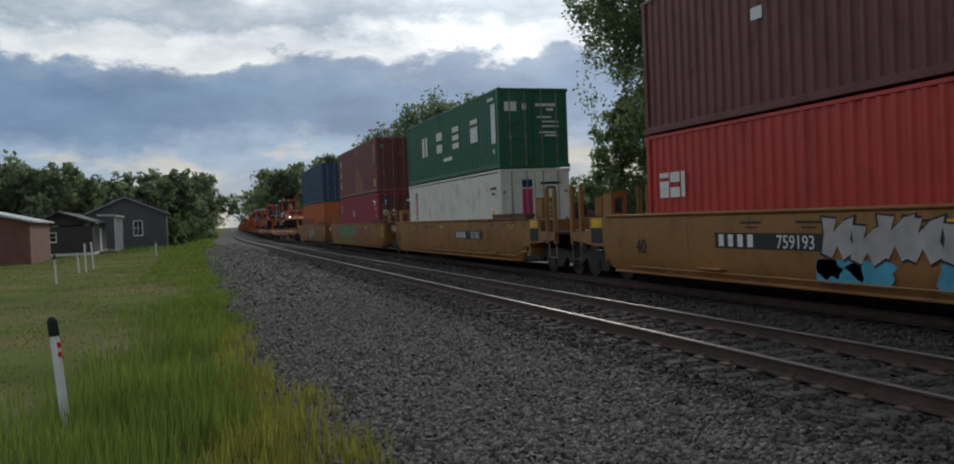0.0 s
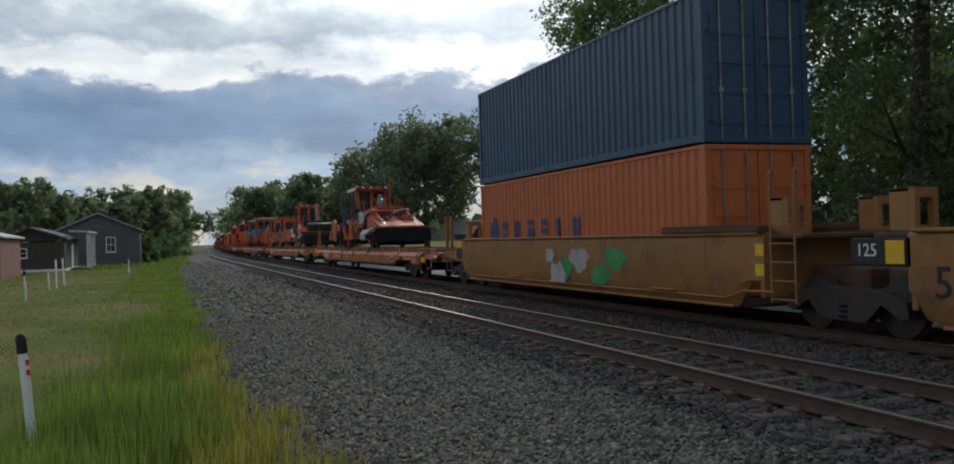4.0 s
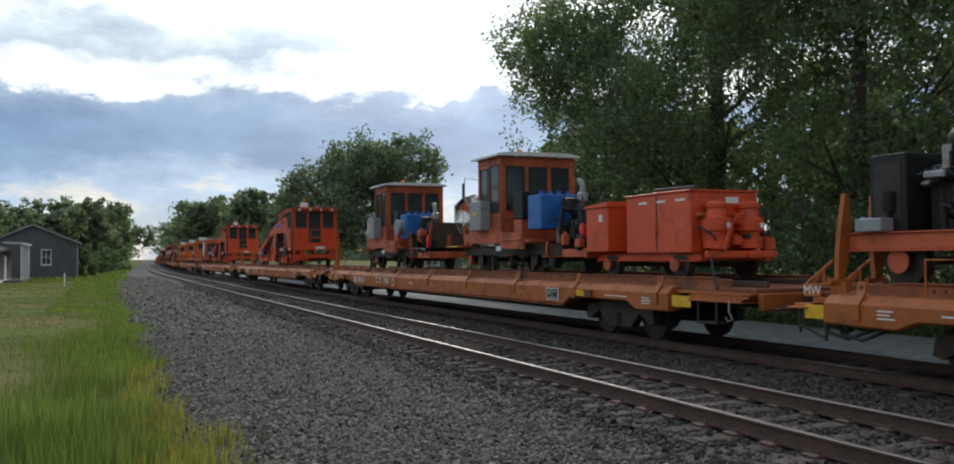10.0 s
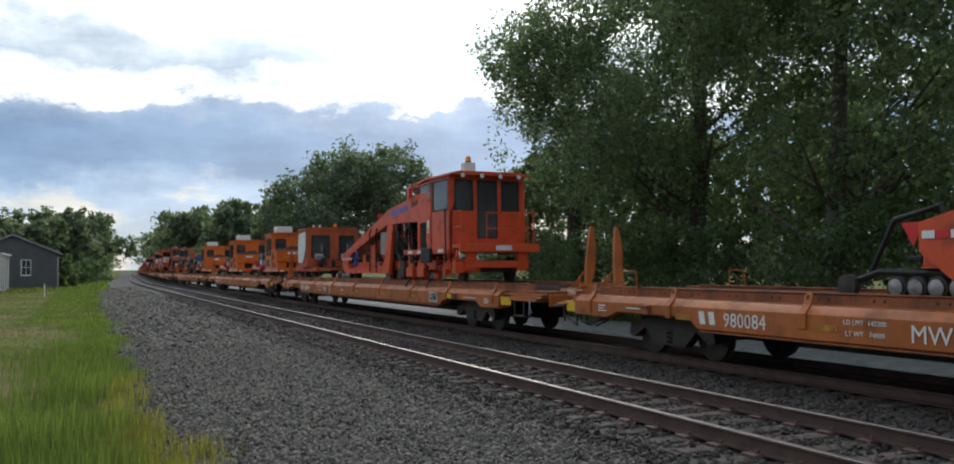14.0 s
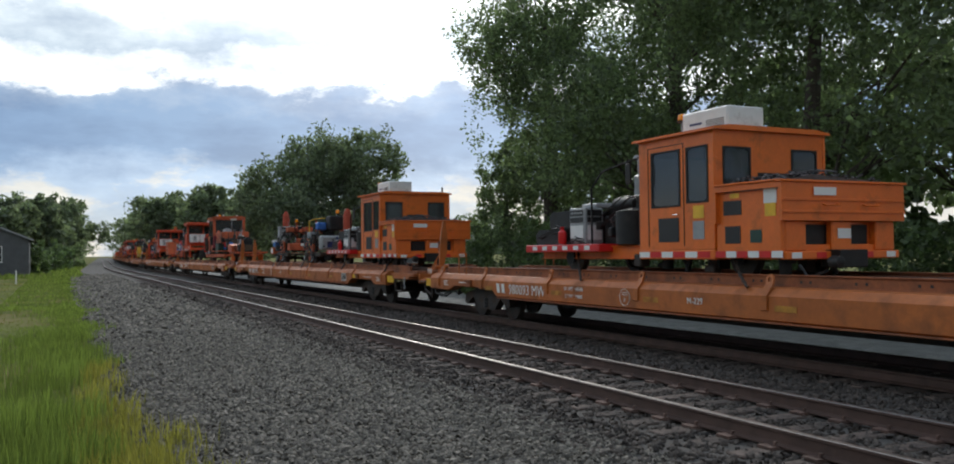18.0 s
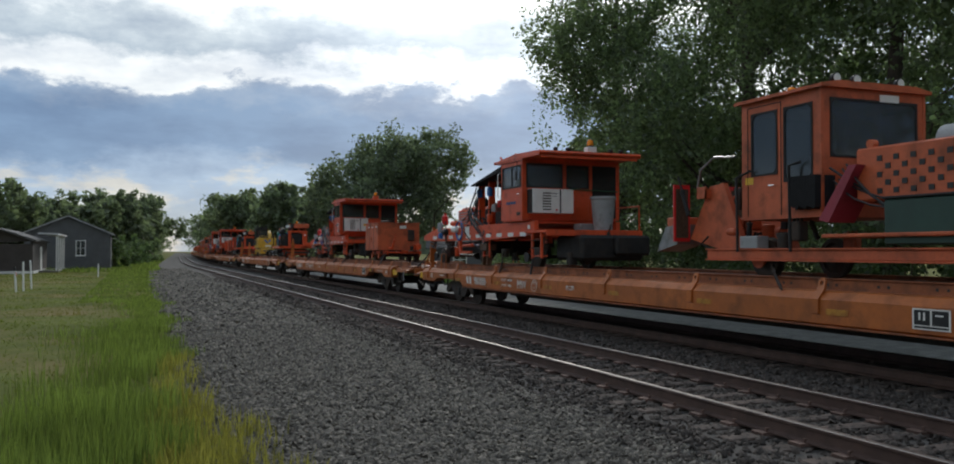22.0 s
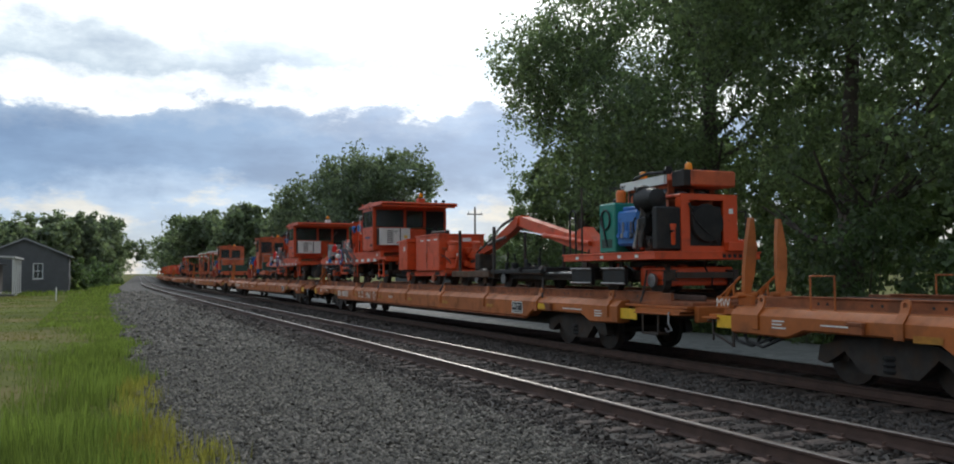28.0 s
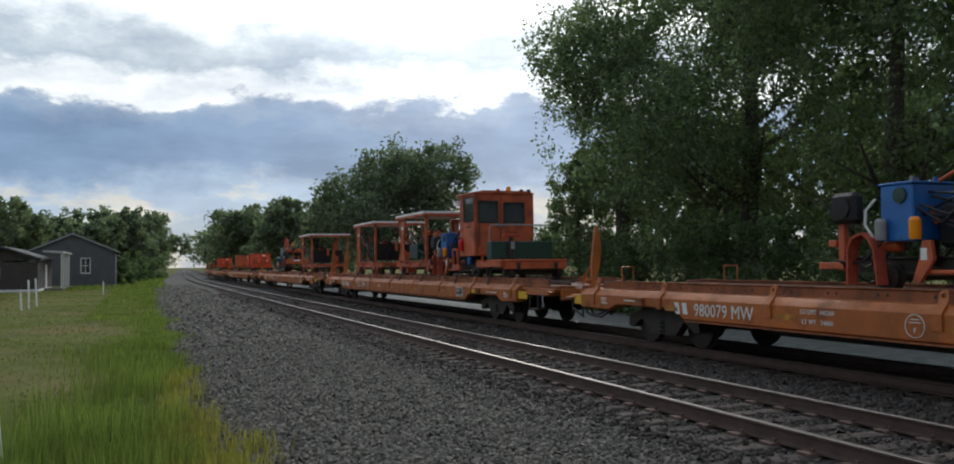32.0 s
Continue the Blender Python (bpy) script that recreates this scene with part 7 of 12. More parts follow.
        part("air_intake", B().tube([(-1.2, 1.0, 1.4), (-1.3, 1.0, 1.75), (-1.3, 1.0, 1.95)], 0.09, 10).lathe([(0.16, 1.9), (0.18, 1.94), (0.18, 2.05), (0.1, 2.12)], 14, "z", (-1.3, 1.0, 0)), "black", th)
        part("hood", B().prism([(0.75, 0.85), (0.75, 2.0), (-0.45, 2.0), (-0.62, 1.9), (-0.62, 0.85)], -0.98, 0.98), P, th)
        part("hood_top", B().box(-0.7, 0.75, -0.5, 0.55, 2.0, 2.12, 0.02), P, th)
        for z0, z1 in ((1.0, 1.5), (1.58, 1.88)):
            for k in range(9):
                part("grille_slat", B().box(-1.0, -0.982, -0.5 + 0.125 * k, -0.41 + 0.125 * k, z0, z1, 0.004), "iron", th)
        for k in range(8):
            part("grille_slat", B().box(-0.72 + 0.19 * k, -0.57 + 0.19 * k, -0.635, -0.621, 1.62, 1.86, 0.003), "iron", th)
        exhaust(th, -0.35, 0.2, 2.1, 2.75, 0.085, "grey", False)
        handrail(th, [(-0.7, 0.45, 2.1), (-0.7, 0.45, 2.5), (-0.7, -0.4, 2.5), (-0.7, -0.4, 2.1)], P)
        handrail(th, [(0.5, 0.45, 2.1), (0.5, 0.45, 2.5), (0.5, -0.4, 2.5), (0.5, -0.4, 2.1)], P)
        part("antenna", B().tube([(0.3, 0.8, 2.0), (0.3, 0.8, 3.6)], 0.04, 8), P, th)
        part("roof_fascia", B().box(-1.262, -1.236, 1.2, 3.25, 3.06, 3.2, 0.006), "white", th, "pale roof edge strip")
        for k in range(4):
            decal(th, -1.155, 2.55 + 0.11 * k, 1.42, 0.07, 0.1, "panel")
        pbox("under_box", th, -1.2, -0.9, 1.2, 1.9, 0.85, 1.2, P)
        pbox("under_box", th, -1.2, -0.8, 2.5, 3.3, 0.8, 1.3, P)
    # sloping front: side plates, top cover, curtain and flaps over the broom
    for s in (-1, 1):
        part("arm_plate", B().prism([(-0.3, 1.62), (-0.75, 1.6), (-2.0, 1.16), (-2.72, 1.02), (-2.72, 0.9), (-1.9, 0.72), (-1.2, 0.55), (-0.3, 0.7)], s * 1.14 - 0.03, s * 1.14 + 0.03), P, th, "sloping orange side plate")
        ram(th, (s * 0.8, -0.85, 1.75), (s * 0.8, -2.4, 1.16), 0.06, P)
        part("hood_flap", B().prism([(s * 1.32, 1.07), (s * 1.62, 0.93), (s * 1.8, 0.74), (s * 1.72, 0.68), (s * 1.34, 0.9)], -2.84, -2.3, "y"), "steel", th, "bent grey hood corner")
        part("wheel_flap", B().prism([(s * 1.16, 1.0), (s * 1.18, 1.03), (s * 1.5, 0.94), (s * 1.6, 0.78), (s * 1.63, 0.46), (s * 1.6, 0.46), (s * 1.56, 0.76), (s * 1.46, 0.9)], -1.75, -0.75, "y"), "canvas" if second else "steel", th, "curved rubber flap over the wheel")
        part("side_apron", B().prism([(-1.3, 0.78), (-2.7, 0.92), (-2.7, 0.45), (-1.5, 0.42)], s * 1.3 - 0.015, s * 1.3 + 0.015), "canvas", th)
    cov = B()
    for x in (-0.86, -0.05, 0.78):
        cov.prism([(-0.5, 1.6), (-0.5, 1.66), (-1.3, 1.44), (-2.6, 1.1), (-2.6, 1.04)], x - 0.25, x + 0.25)
    cov.prism([(-1.7, 1.36), (-2.7, 1.10), (-2.7, 1.03), (-1.7, 1.28)], -1.11, 1.11)
    part("wing_hood", cov, P, th, "sloping orange hood")
    part("hood_lip", B().box(-1.45, 1.45, -2.8, -2.66, 1.0, 1.07, 0.012), P, th)
    if second:
        part("front_curtain", B().prism([(-2.6, 1.08), (-2.9, 1.16), (-3.5, 1.14), (-3.72, 0.95), (-3.8, 0.3), (-3.74, 0.3), (-3.66, 0.92), (-3.46, 1.08), (-2.9, 1.1), (-2.6, 1.03)], -1.5, 1.5), "canvas", th, "black rubber cover over the broom")
        part("curtain_end", B().prism([(-2.7, 1.05), (-3.5, 1.1), (-3.68, 0.92), (-3.74, 0.32), (-2.8, 0.4)], -1.5, -1.47), "canvas", th)
        part("top_strip", B().box(-1.48, 1.48, -3.2, -3.1, 1.155, 1.19, 0.01), P, th)
        for x in (-1.5, 1.42):
            part("fork_plate", B().prism([(-0.75, 0.9), (-0.7, 1.25), (-0.95, 1.42), (-1.3, 1.25), (-1.75, 1.0), (-1.8, 0.62), (-1.5, 0.2), (-1.2, 0.24), (-1.0, 0.6)], x - 0.04, x + 0.04), P, th, "orange forked lifting plate")
            part("fork_boss", B().cyl((x - 0.07, -0.95, 1.22), (x + 0.07, -0.95, 1.22), 0.09, 12), P, th)
        part("grey_flap", B().prism([(-0.55, 0.62), (-1.15, 0.62), (-1.3, 0.12), (-0.62, 0.1)], -1.58, -1.55), "grey", th, "bent pale grey flap")
    for k in range(4):
        x = -1.05 + 0.7 * k
        part("curtain_strip", B().prism([(-2.79, 1.0), (-2.77, 1.0), (-2.83 - 0.02 * (k % 3), 0.34), (-2.85 - 0.02 * (k % 3), 0.33 + 0.02 * (k % 2))], x - 0.352, x + 0.352), "canvas", th, "black rubber curtain sheet")
    part("broom", B().lathe([(0.1, -1.2), (0.34, -1.18), (0.34, 1.18), (0.1, 1.2)], 18, "x", (0, -2.2, 0.5)), "rubber", th, "dark rotary broom")
    gear(th, -1.0, 0.9, -2.4, -0.6, 0.6, 1.2, 14, 41, ("black", "iron", P))
    if not second:
        part("bent_pipe", B().tube([(-0.2, -1.2, 1.5), (-0.15, -1.5, 1.72), (0.1, -1.9, 1.85), (0.3, -2.2, 1.9)], 0.05, 8), "steel", th, "bent grey pipe")
    part("bin", B().lathe([(0.2, 1.3), (0.26, 1.34), (0.26, 1.62), (0.22, 1.66)], 16, "z", (0.7, -1.3, 0)), P, th)
    # rear works
    if not second:
        for s in (-1, 1):
            part("plough_wing", B().prism([(8.9, 0.55), (8.4, 1.55), (7.8, 1.7), (7.3, 1.5), (7.2, 0.9), (7.8, 0.5)], s * 1.3 - 0.05, s * 1.3 + 0.05), P, th, "folded orange plough wing")
            part("wing_edge", B().prism([(7.9, 0.75), (7.5, 0.85), (6.9, 0.55), (7.3, 0.4), (7.8, 0.5)], s * 1.38 - 0.03, s * 1.38 + 0.03), "steel", th, "worn steel wing edge")
            part("wing_blade", B().prism([(9.3, 0.5), (8.9, 0.95), (8.3, 0.95), (8.6, 0.5)], s * 1.34 - 0.07, s * 1.34 + 0.07), P, th)
            ram(th, (s * 0.7, 6.5, 1.1), (s * 1.2, 7.6, 1.3), 0.07, P)
        part("plough", B().prism([(6.9, 0.25), (7.3, 0.35), (7.2, 1.15), (7.0, 1.2)], -1.15, 1.15), "iron", th)
        part("tow_boom", B().prism([(6.2, 1.0), (5.9, 1.55), (6.2, 1.75), (6.9, 1.55), (7.6, 1.05), (7.4, 0.85)], -0.3, 0.3), P, th)
        part("rock_bag", B().lathe([(0.1, -0.5), (0.34, -0.35), (0.36, 0.3), (0.12, 0.45)], 12, "y", (-0.8, 6.6, 1.2)), "canvas", th, "dark padded bundle")
        pbox("fuel_tank", th, -1.1, 1.1, 3.4, 4.6, 0.85, 1.5, P, "", 0.05)
        pbox("tool_box", th, -1.25, -0.8, 4.7, 5.4, 0.85, 1.25, P)
        part("valve_bank", B().box(-0.9, 0.9, 5.0, 6.3, 0.9, 1.6, 0.04), "blue", th, "blue valve bank")
        handrail(th, [(-1.1, 5.0, 1.5), (-1.1, 5.0, 2.2), (-1.1, 6.2, 2.2), (-1.1, 6.2, 1.4)], "blue")
        gear(th, -1.1, 0.9, 5.0, 7.2, 0.9, 1.9, 16, 7, ("black", "blue", P, "iron"))
        decal(th, -1.32, 4.4, 1.2, 0.3, 0.3, "panel", "black square sign")
        hoses(th, (-1.0, 3.4, 1.5), (-1.0, 7.0, 1.2), 6, 9, 0.3)
    else:
        gear(th, -1.1, 0.9, 3.4, 6.3, 0.85, 1.7, 16, 8, ("black", "iron", P))
    gear(th, -1.05, -0.7, -0.6, 5.2, 0.35, 1.1, 16, 17, ("iron", "black", P))
    tied(th, (3.9, -0.6))
    return th


def tie_machine(seed=1, boom=True):
    """A machine with a broad cab, three front windows, a diesel behind and a work table in front."""
    th = thing("spiking_machine", "orange track machine with a boxy cab and black diesel engine", "track machine", "track machines on the flatcars")
    P = "orange_b"
    beams(th, -2.6, 5.2, 0.5, 0.25, P)
    for y in (4.2, -1.8):
        wheelset(th, y, 0.34)
    cab(th, 0.1, 1.9, 0.62, 3.0, 1.2, P, side=[(1.05, 1.62, 1.55, 2.75), (0.25, 0.85, 1.55, 2.8)], front=[(-1.05, -0.45, 1.6, 2.55), (-0.32, 0.32, 1.6, 2.55), (0.45, 1.05, 1.6, 2.55)], rear=[(-0.9, 0.9, 1.6, 2.7)], over=0.1)
    decal(th, -1.2, 0.7, 1.32, 0.26, 0.16, "white", "small white emblem")
    decal(th, -1.2, 0.7, 1.1, 0.28, 0.12, "yellowtape")
    decal(th, -1.2, 0.62, 0.92, 0.3, 0.16, "green")
    decal(th, -1.2, 1.4, 1.25, 0.4, 0.3, "panel")
    decal_front(th, 0.4, 0.1, 2.75, 0.34, 0.14)
    decal_front(th, -0.1, 0.1, 1.0, 0.3, 0.25, "panel")
    pbox("switch_box", th, -0.95, -0.45, 0.0, 0.09, 0.95, 1.35, "black")
    beacon(th, 0.2, 1.0, 3.12)
    for k in range(5):
        part("roof_clip", B().cyl((-1.1 + 0.5 * k, 0.1, 3.08), (-1.1 + 0.5 * k, 0.1, 3.15), 0.04, 8), "steel", th)
    pbox("step_box", th, -1.25, -0.8, -0.9, 0.05, 0.55, 1.0, P, "", 0.02)
    pbox("lamp_box", th, -1.2, -0.85, -0.85, -0.45, 1.02, 1.3, P)
    side_ac(th, -0.35, -0.8, 0.0, 0.95, 1.75)
    engine(th, -0.95, 0.85, 2.05, 4.0, 0.75, 2.3, seed)
    exhaust(th, -0.55, 3.3, 1.9, 2.7, 0.05, "grey")
    handrail(th, [(-1.05, 3.2, 0.8), (-1.05, 3.2, 2.5), (-1.0, 2.7, 2.85)], "grey", 0.028)
    part("tank", B().lathe([(0.1, -0.45), (0.3, -0.4), (0.3, 0.4), (0.1, 0.45)], 16, "y", (-0.5, 3.0, 2.05)), "black", th)
    gear(th, -1.1, 0.9, 1.9, 4.9, 0.75, 1.6, 24, seed + 20, ("black", "iron", "black", "black", "bluehose"))
    rb = pbox("radiator_box", th, -0.9, 0.9, 4.1, 4.7, 0.78, 2.05, "black", "black radiator cabinet", 0.02)
    part("mesh_panel", B().box(-0.907, -0.901, 4.18, 4.62, 0.95, 1.9, 0), "iron", rb)
    part("door", B().box(-0.75, -0.05, 4.708, 4.701, 0.9, 1.9, 0), "iron", rb)
    pbox("grey_box", th, -1.15, -0.9, 4.3, 4.75, 0.78, 1.0, "grey")
    hoses(th, (-0.9, 1.95, 2.6), (-0.8, 3.8, 1.6), 5, seed, 0.3)
    part("splash_plate", B().prism([(2.0, 0.1), (2.7, 0.15), (2.6, 0.85), (2.0, 0.95)], -1.3, -1.24), "steel", th)
    gear(th, -1.0, -0.6, -2.2, 1.8, 0.1, 0.6, 12, seed + 30, ("iron", "black", P))
    pbox("table", th, -1.1, 1.1, -2.6, -0.9, 0.78, 0.9, P)
    gear(th, -1.0, 1.0, -2.4, -0.9, 0.9, 1.5, 9, seed + 40, ("black", "iron", P))
    if boom:
        part("guard_frame", B().tube([(-1.15, -0.2, 1.0), (-1.15, -0.2, 1.8), (-1.15, -1.6, 1.8), (-1.15, -1.8, 1.0)], 0.04, 7).tube([(-1.15, -0.9, 1.8), (-1.15, -1.8, 1.2)], 0.03, 6), P, th)
        part("chute", B().prism([(-1.6, 0.7), (-1.6, 1.15), (-4.0, 1.55), (-4.0, 0.75)], -1.25, -1.17), P, th, "sloping orange side plate")
        part("chute", B().prism([(-1.6, 0.7), (-1.6, 1.15), (-4.0, 1.55), (-4.0, 0.75)], 1.17, 1.25), P, th)
        part("chute_floor", B().prism([(-1.6, 0.72), (-1.6, 0.78), (-4.0, 0.83), (-4.0, 0.77)], -1.16, 1.16), "iron", th)
    tied(th, (3.4, -0.9))
    return th


def tank_machine(round_reel=False, seed=3):
    """Cab with three front windows, grey electric cabinet, blue hydraulic tank and a hose-covered arm at the rear."""
    th = thing("rail_lifter", "orange track machine with a blue hydraulic tank and grey cabinet", "track machine", "track machines on the flatcars")
    P = "orange_b"
    beams(th, -4.6, 1.2, 0.5, 0.2, "iron")
    for y in (0.2, -3.1):
        wheelset(th, y, 0.36, "iron")
    cab(th, -1.5, 0.0, 1.2, 3.12, 1.1, P, side=[(-0.68, -0.15, 1.7, 2.85), (-1.4, -0.78, 1.6, 2.9)], front=[(-0.95, -0.4, 1.65, 2.85), (-0.28, 0.28, 1.55, 2.85), (0.4, 0.95, 1.65, 2.85)], rear=[(-0.8, 0.8, 1.7, 2.85)], over=0.14, roof="white")
    part("cab_floor", B().prism([(0.85, 0.86), (0.85, 1.05), (0.3, 1.19), (-1.65, 1.19), (-1.65, 0.8), (-0.2, 0.8)], -1.18, 1.18), P, th)
    pbox("electric_cabinet", th, -1.42, -1.11, -0.85, -0.1, 1.15, 1.95, "grey", "grey electric cabinet with a warning sign", 0.02)
    decal(th, -1.42, -0.45, 1.6, 0.24, 0.1, "yellowtape")
    part("mirror", B().box(-1.5, -1.46, 0.1, 0.24, 2.1, 2.5, 0.01).tube([(-1.12, 0.0, 2.6), (-1.46, 0.12, 2.65), (-1.48, 0.15, 2.0)], 0.012, 5), "black", th)
    beacon(th, -0.3, -1.0, 3.17)
    work_lights(th, [(0.6, -1.55, 3.15), (-0.7, -1.55, 3.15)])
    pbox("radiator", th, -1.05, -0.2, -2.65, -2.1, 1.4, 2.1, "black", "black oil cooler", 0.02)
    pbox("hydraulic_tank", th, -1.1, 0.0, -3.75, -3.05, 1.1, 1.95, "blue", "blue hydraulic tank", 0.03)
    for k in range(4):
        part("tank_fitting", B().cyl((-0.9 + 0.25 * k, -3.4, 1.95), (-0.9 + 0.25 * k, -3.4, 2.05), 0.05, 10), "blue", th)
    if round_reel:
        part("hose_reel", B().lathe([(0.05, -0.14), (0.27, -0.12), (0.27, -0.04), (0.17, 0.0), (0.27, 0.04), (0.27, 0.1)], 20, "x", (-1.2, -3.3, 1.5)), "grey", th, "grey hose reel")
    pbox("walkway", th, -1.25, 1.2, -3.4, -1.7, 0.78, 0.86, P)
    part("apron", B().prism([(-1.85, 1.08), (-3.1, 1.02), (-3.2, 0.62), (-1.9, 0.66)], -1.32, -1.24), P, th, "orange step apron")
    part("apron_lip", B().box(-1.36, -1.2, -3.1, -1.88, 0.85, 0.88, 0.006), P, th)
    pbox("tank_pedestal", th, -1.05, 0.2, -2.6, -2.15, 0.86, 1.38, P)
    engine(th, -0.8, 0.7, -5.2, -3.85, 0.7, 1.6, seed)
    exhaust(th, -0.2, -4.2, 1.6, 2.15, 0.07, "grey")
    part("intake", B().lathe([(0.1, 0), (0.2, 0.03), (0.2, 0.3), (0.1, 0.34)], 14, "z", (-0.55, -4.2, 1.5)), "black", th)
    gear(th, -1.15, 0.8, -5.6, -3.8, 0.4, 1.45, 40, seed + 4, ("orange_b", "black", "orange_b", "steel", "iron", "black"))
    part("front_frame", B().box(-1.0, -0.9, -5.7, -3.6, 0.42, 0.6, 0.01).box(0.9, 1.0, -5.7, -3.6, 0.42, 0.6, 0.01).box(-1.05, 1.05, -5.8, -5.68, 0.4, 0.62, 0.015), P, th)
    part("fire_extinguisher", B().lathe([(0.07, 0.75), (0.08, 0.78), (0.08, 1.1), (0.03, 1.18)], 12, "z", (-0.9, -5.4, 0)), "red", th, "red fire extinguisher")
    # arm at the rear, hung with hoses
    for x in (-0.75, 0.35):
        part("arm", B().prism([(0.05, 1.1), (0.45, 1.25), (0.85, 2.0), (1.45, 2.12), (2.1, 2.05), (2.15, 1.82), (1.6, 1.82), (1.25, 1.6), (0.95, 1.05), (0.5, 0.95)], x - 0.06, x + 0.06), P, th, "cranked orange work arm")
    part("arm_tie", B().cyl((-0.8, 1.15, 1.8), (0.4, 1.15, 1.8), 0.06, 10).cyl((-0.8, 2.0, 1.94), (0.4, 2.0, 1.94), 0.07, 10), P, th)
    part("work_head", B().box(-0.8, -0.62, 1.15, 1.45, 0.2, 1.5, 0.03).box(0.45, 0.62, 1.15, 1.45, 0.2, 1.5, 0.03).box(-0.8, 0.62, 1.2, 1.4, 1.0, 1.2, 0.02), P, th, "orange rail clamp head")
    for x in (-0.9, 0.6):
        ram(th, (x, 1.3, 0.5), (x, 1.7, 1.85), 0.055, P)
        ram(th, (x, 0.4, 1.2), (x, 1.2, 1.75), 0.05, "iron")
    for k in range(9):
        q = 0.05 * k
        part("arm_hose", B().tube([(-0.9 + q * 0.5, 0.7 - q, 1.15), (-0.95 + q, 0.95, 1.9 + 0.4 * q), (-0.9 + q, 1.6, 2.2 + q * 0.3), (-0.92 + q, 2.2 + q * 0.4, 2.0), (-0.9 + q, 2.25, 1.5 + q), (-0.85 + q, 1.9 - q, 1.15 + 0.3 * q)], 0.02, 6), "hose" if k % 4 else "steel", th)
    gear(th, -1.0, 0.8, 0.5, 1.6, 0.2, 1.3, 26, seed + 6, (P, "iron", P, "black", "steel"))
    gear(th, -1.0, -0.6, -4.2, 1.0, 0.05, 0.6, 14, seed + 9, ("iron", "black", P))
    pbox("step_plate", th, -1.35, -0.6, 0.9, 1.9, 0.72, 0.77, P)
    tape(th, -1.351, 0.95, 1.5, 0.745, 1, "yellowtape", "yellowtape", 0.04)
    decal(th, -1.37, -1.9, 0.65, 0.3, 0.12, "white")
    tied(th, (0.9, -2.4))
    return th


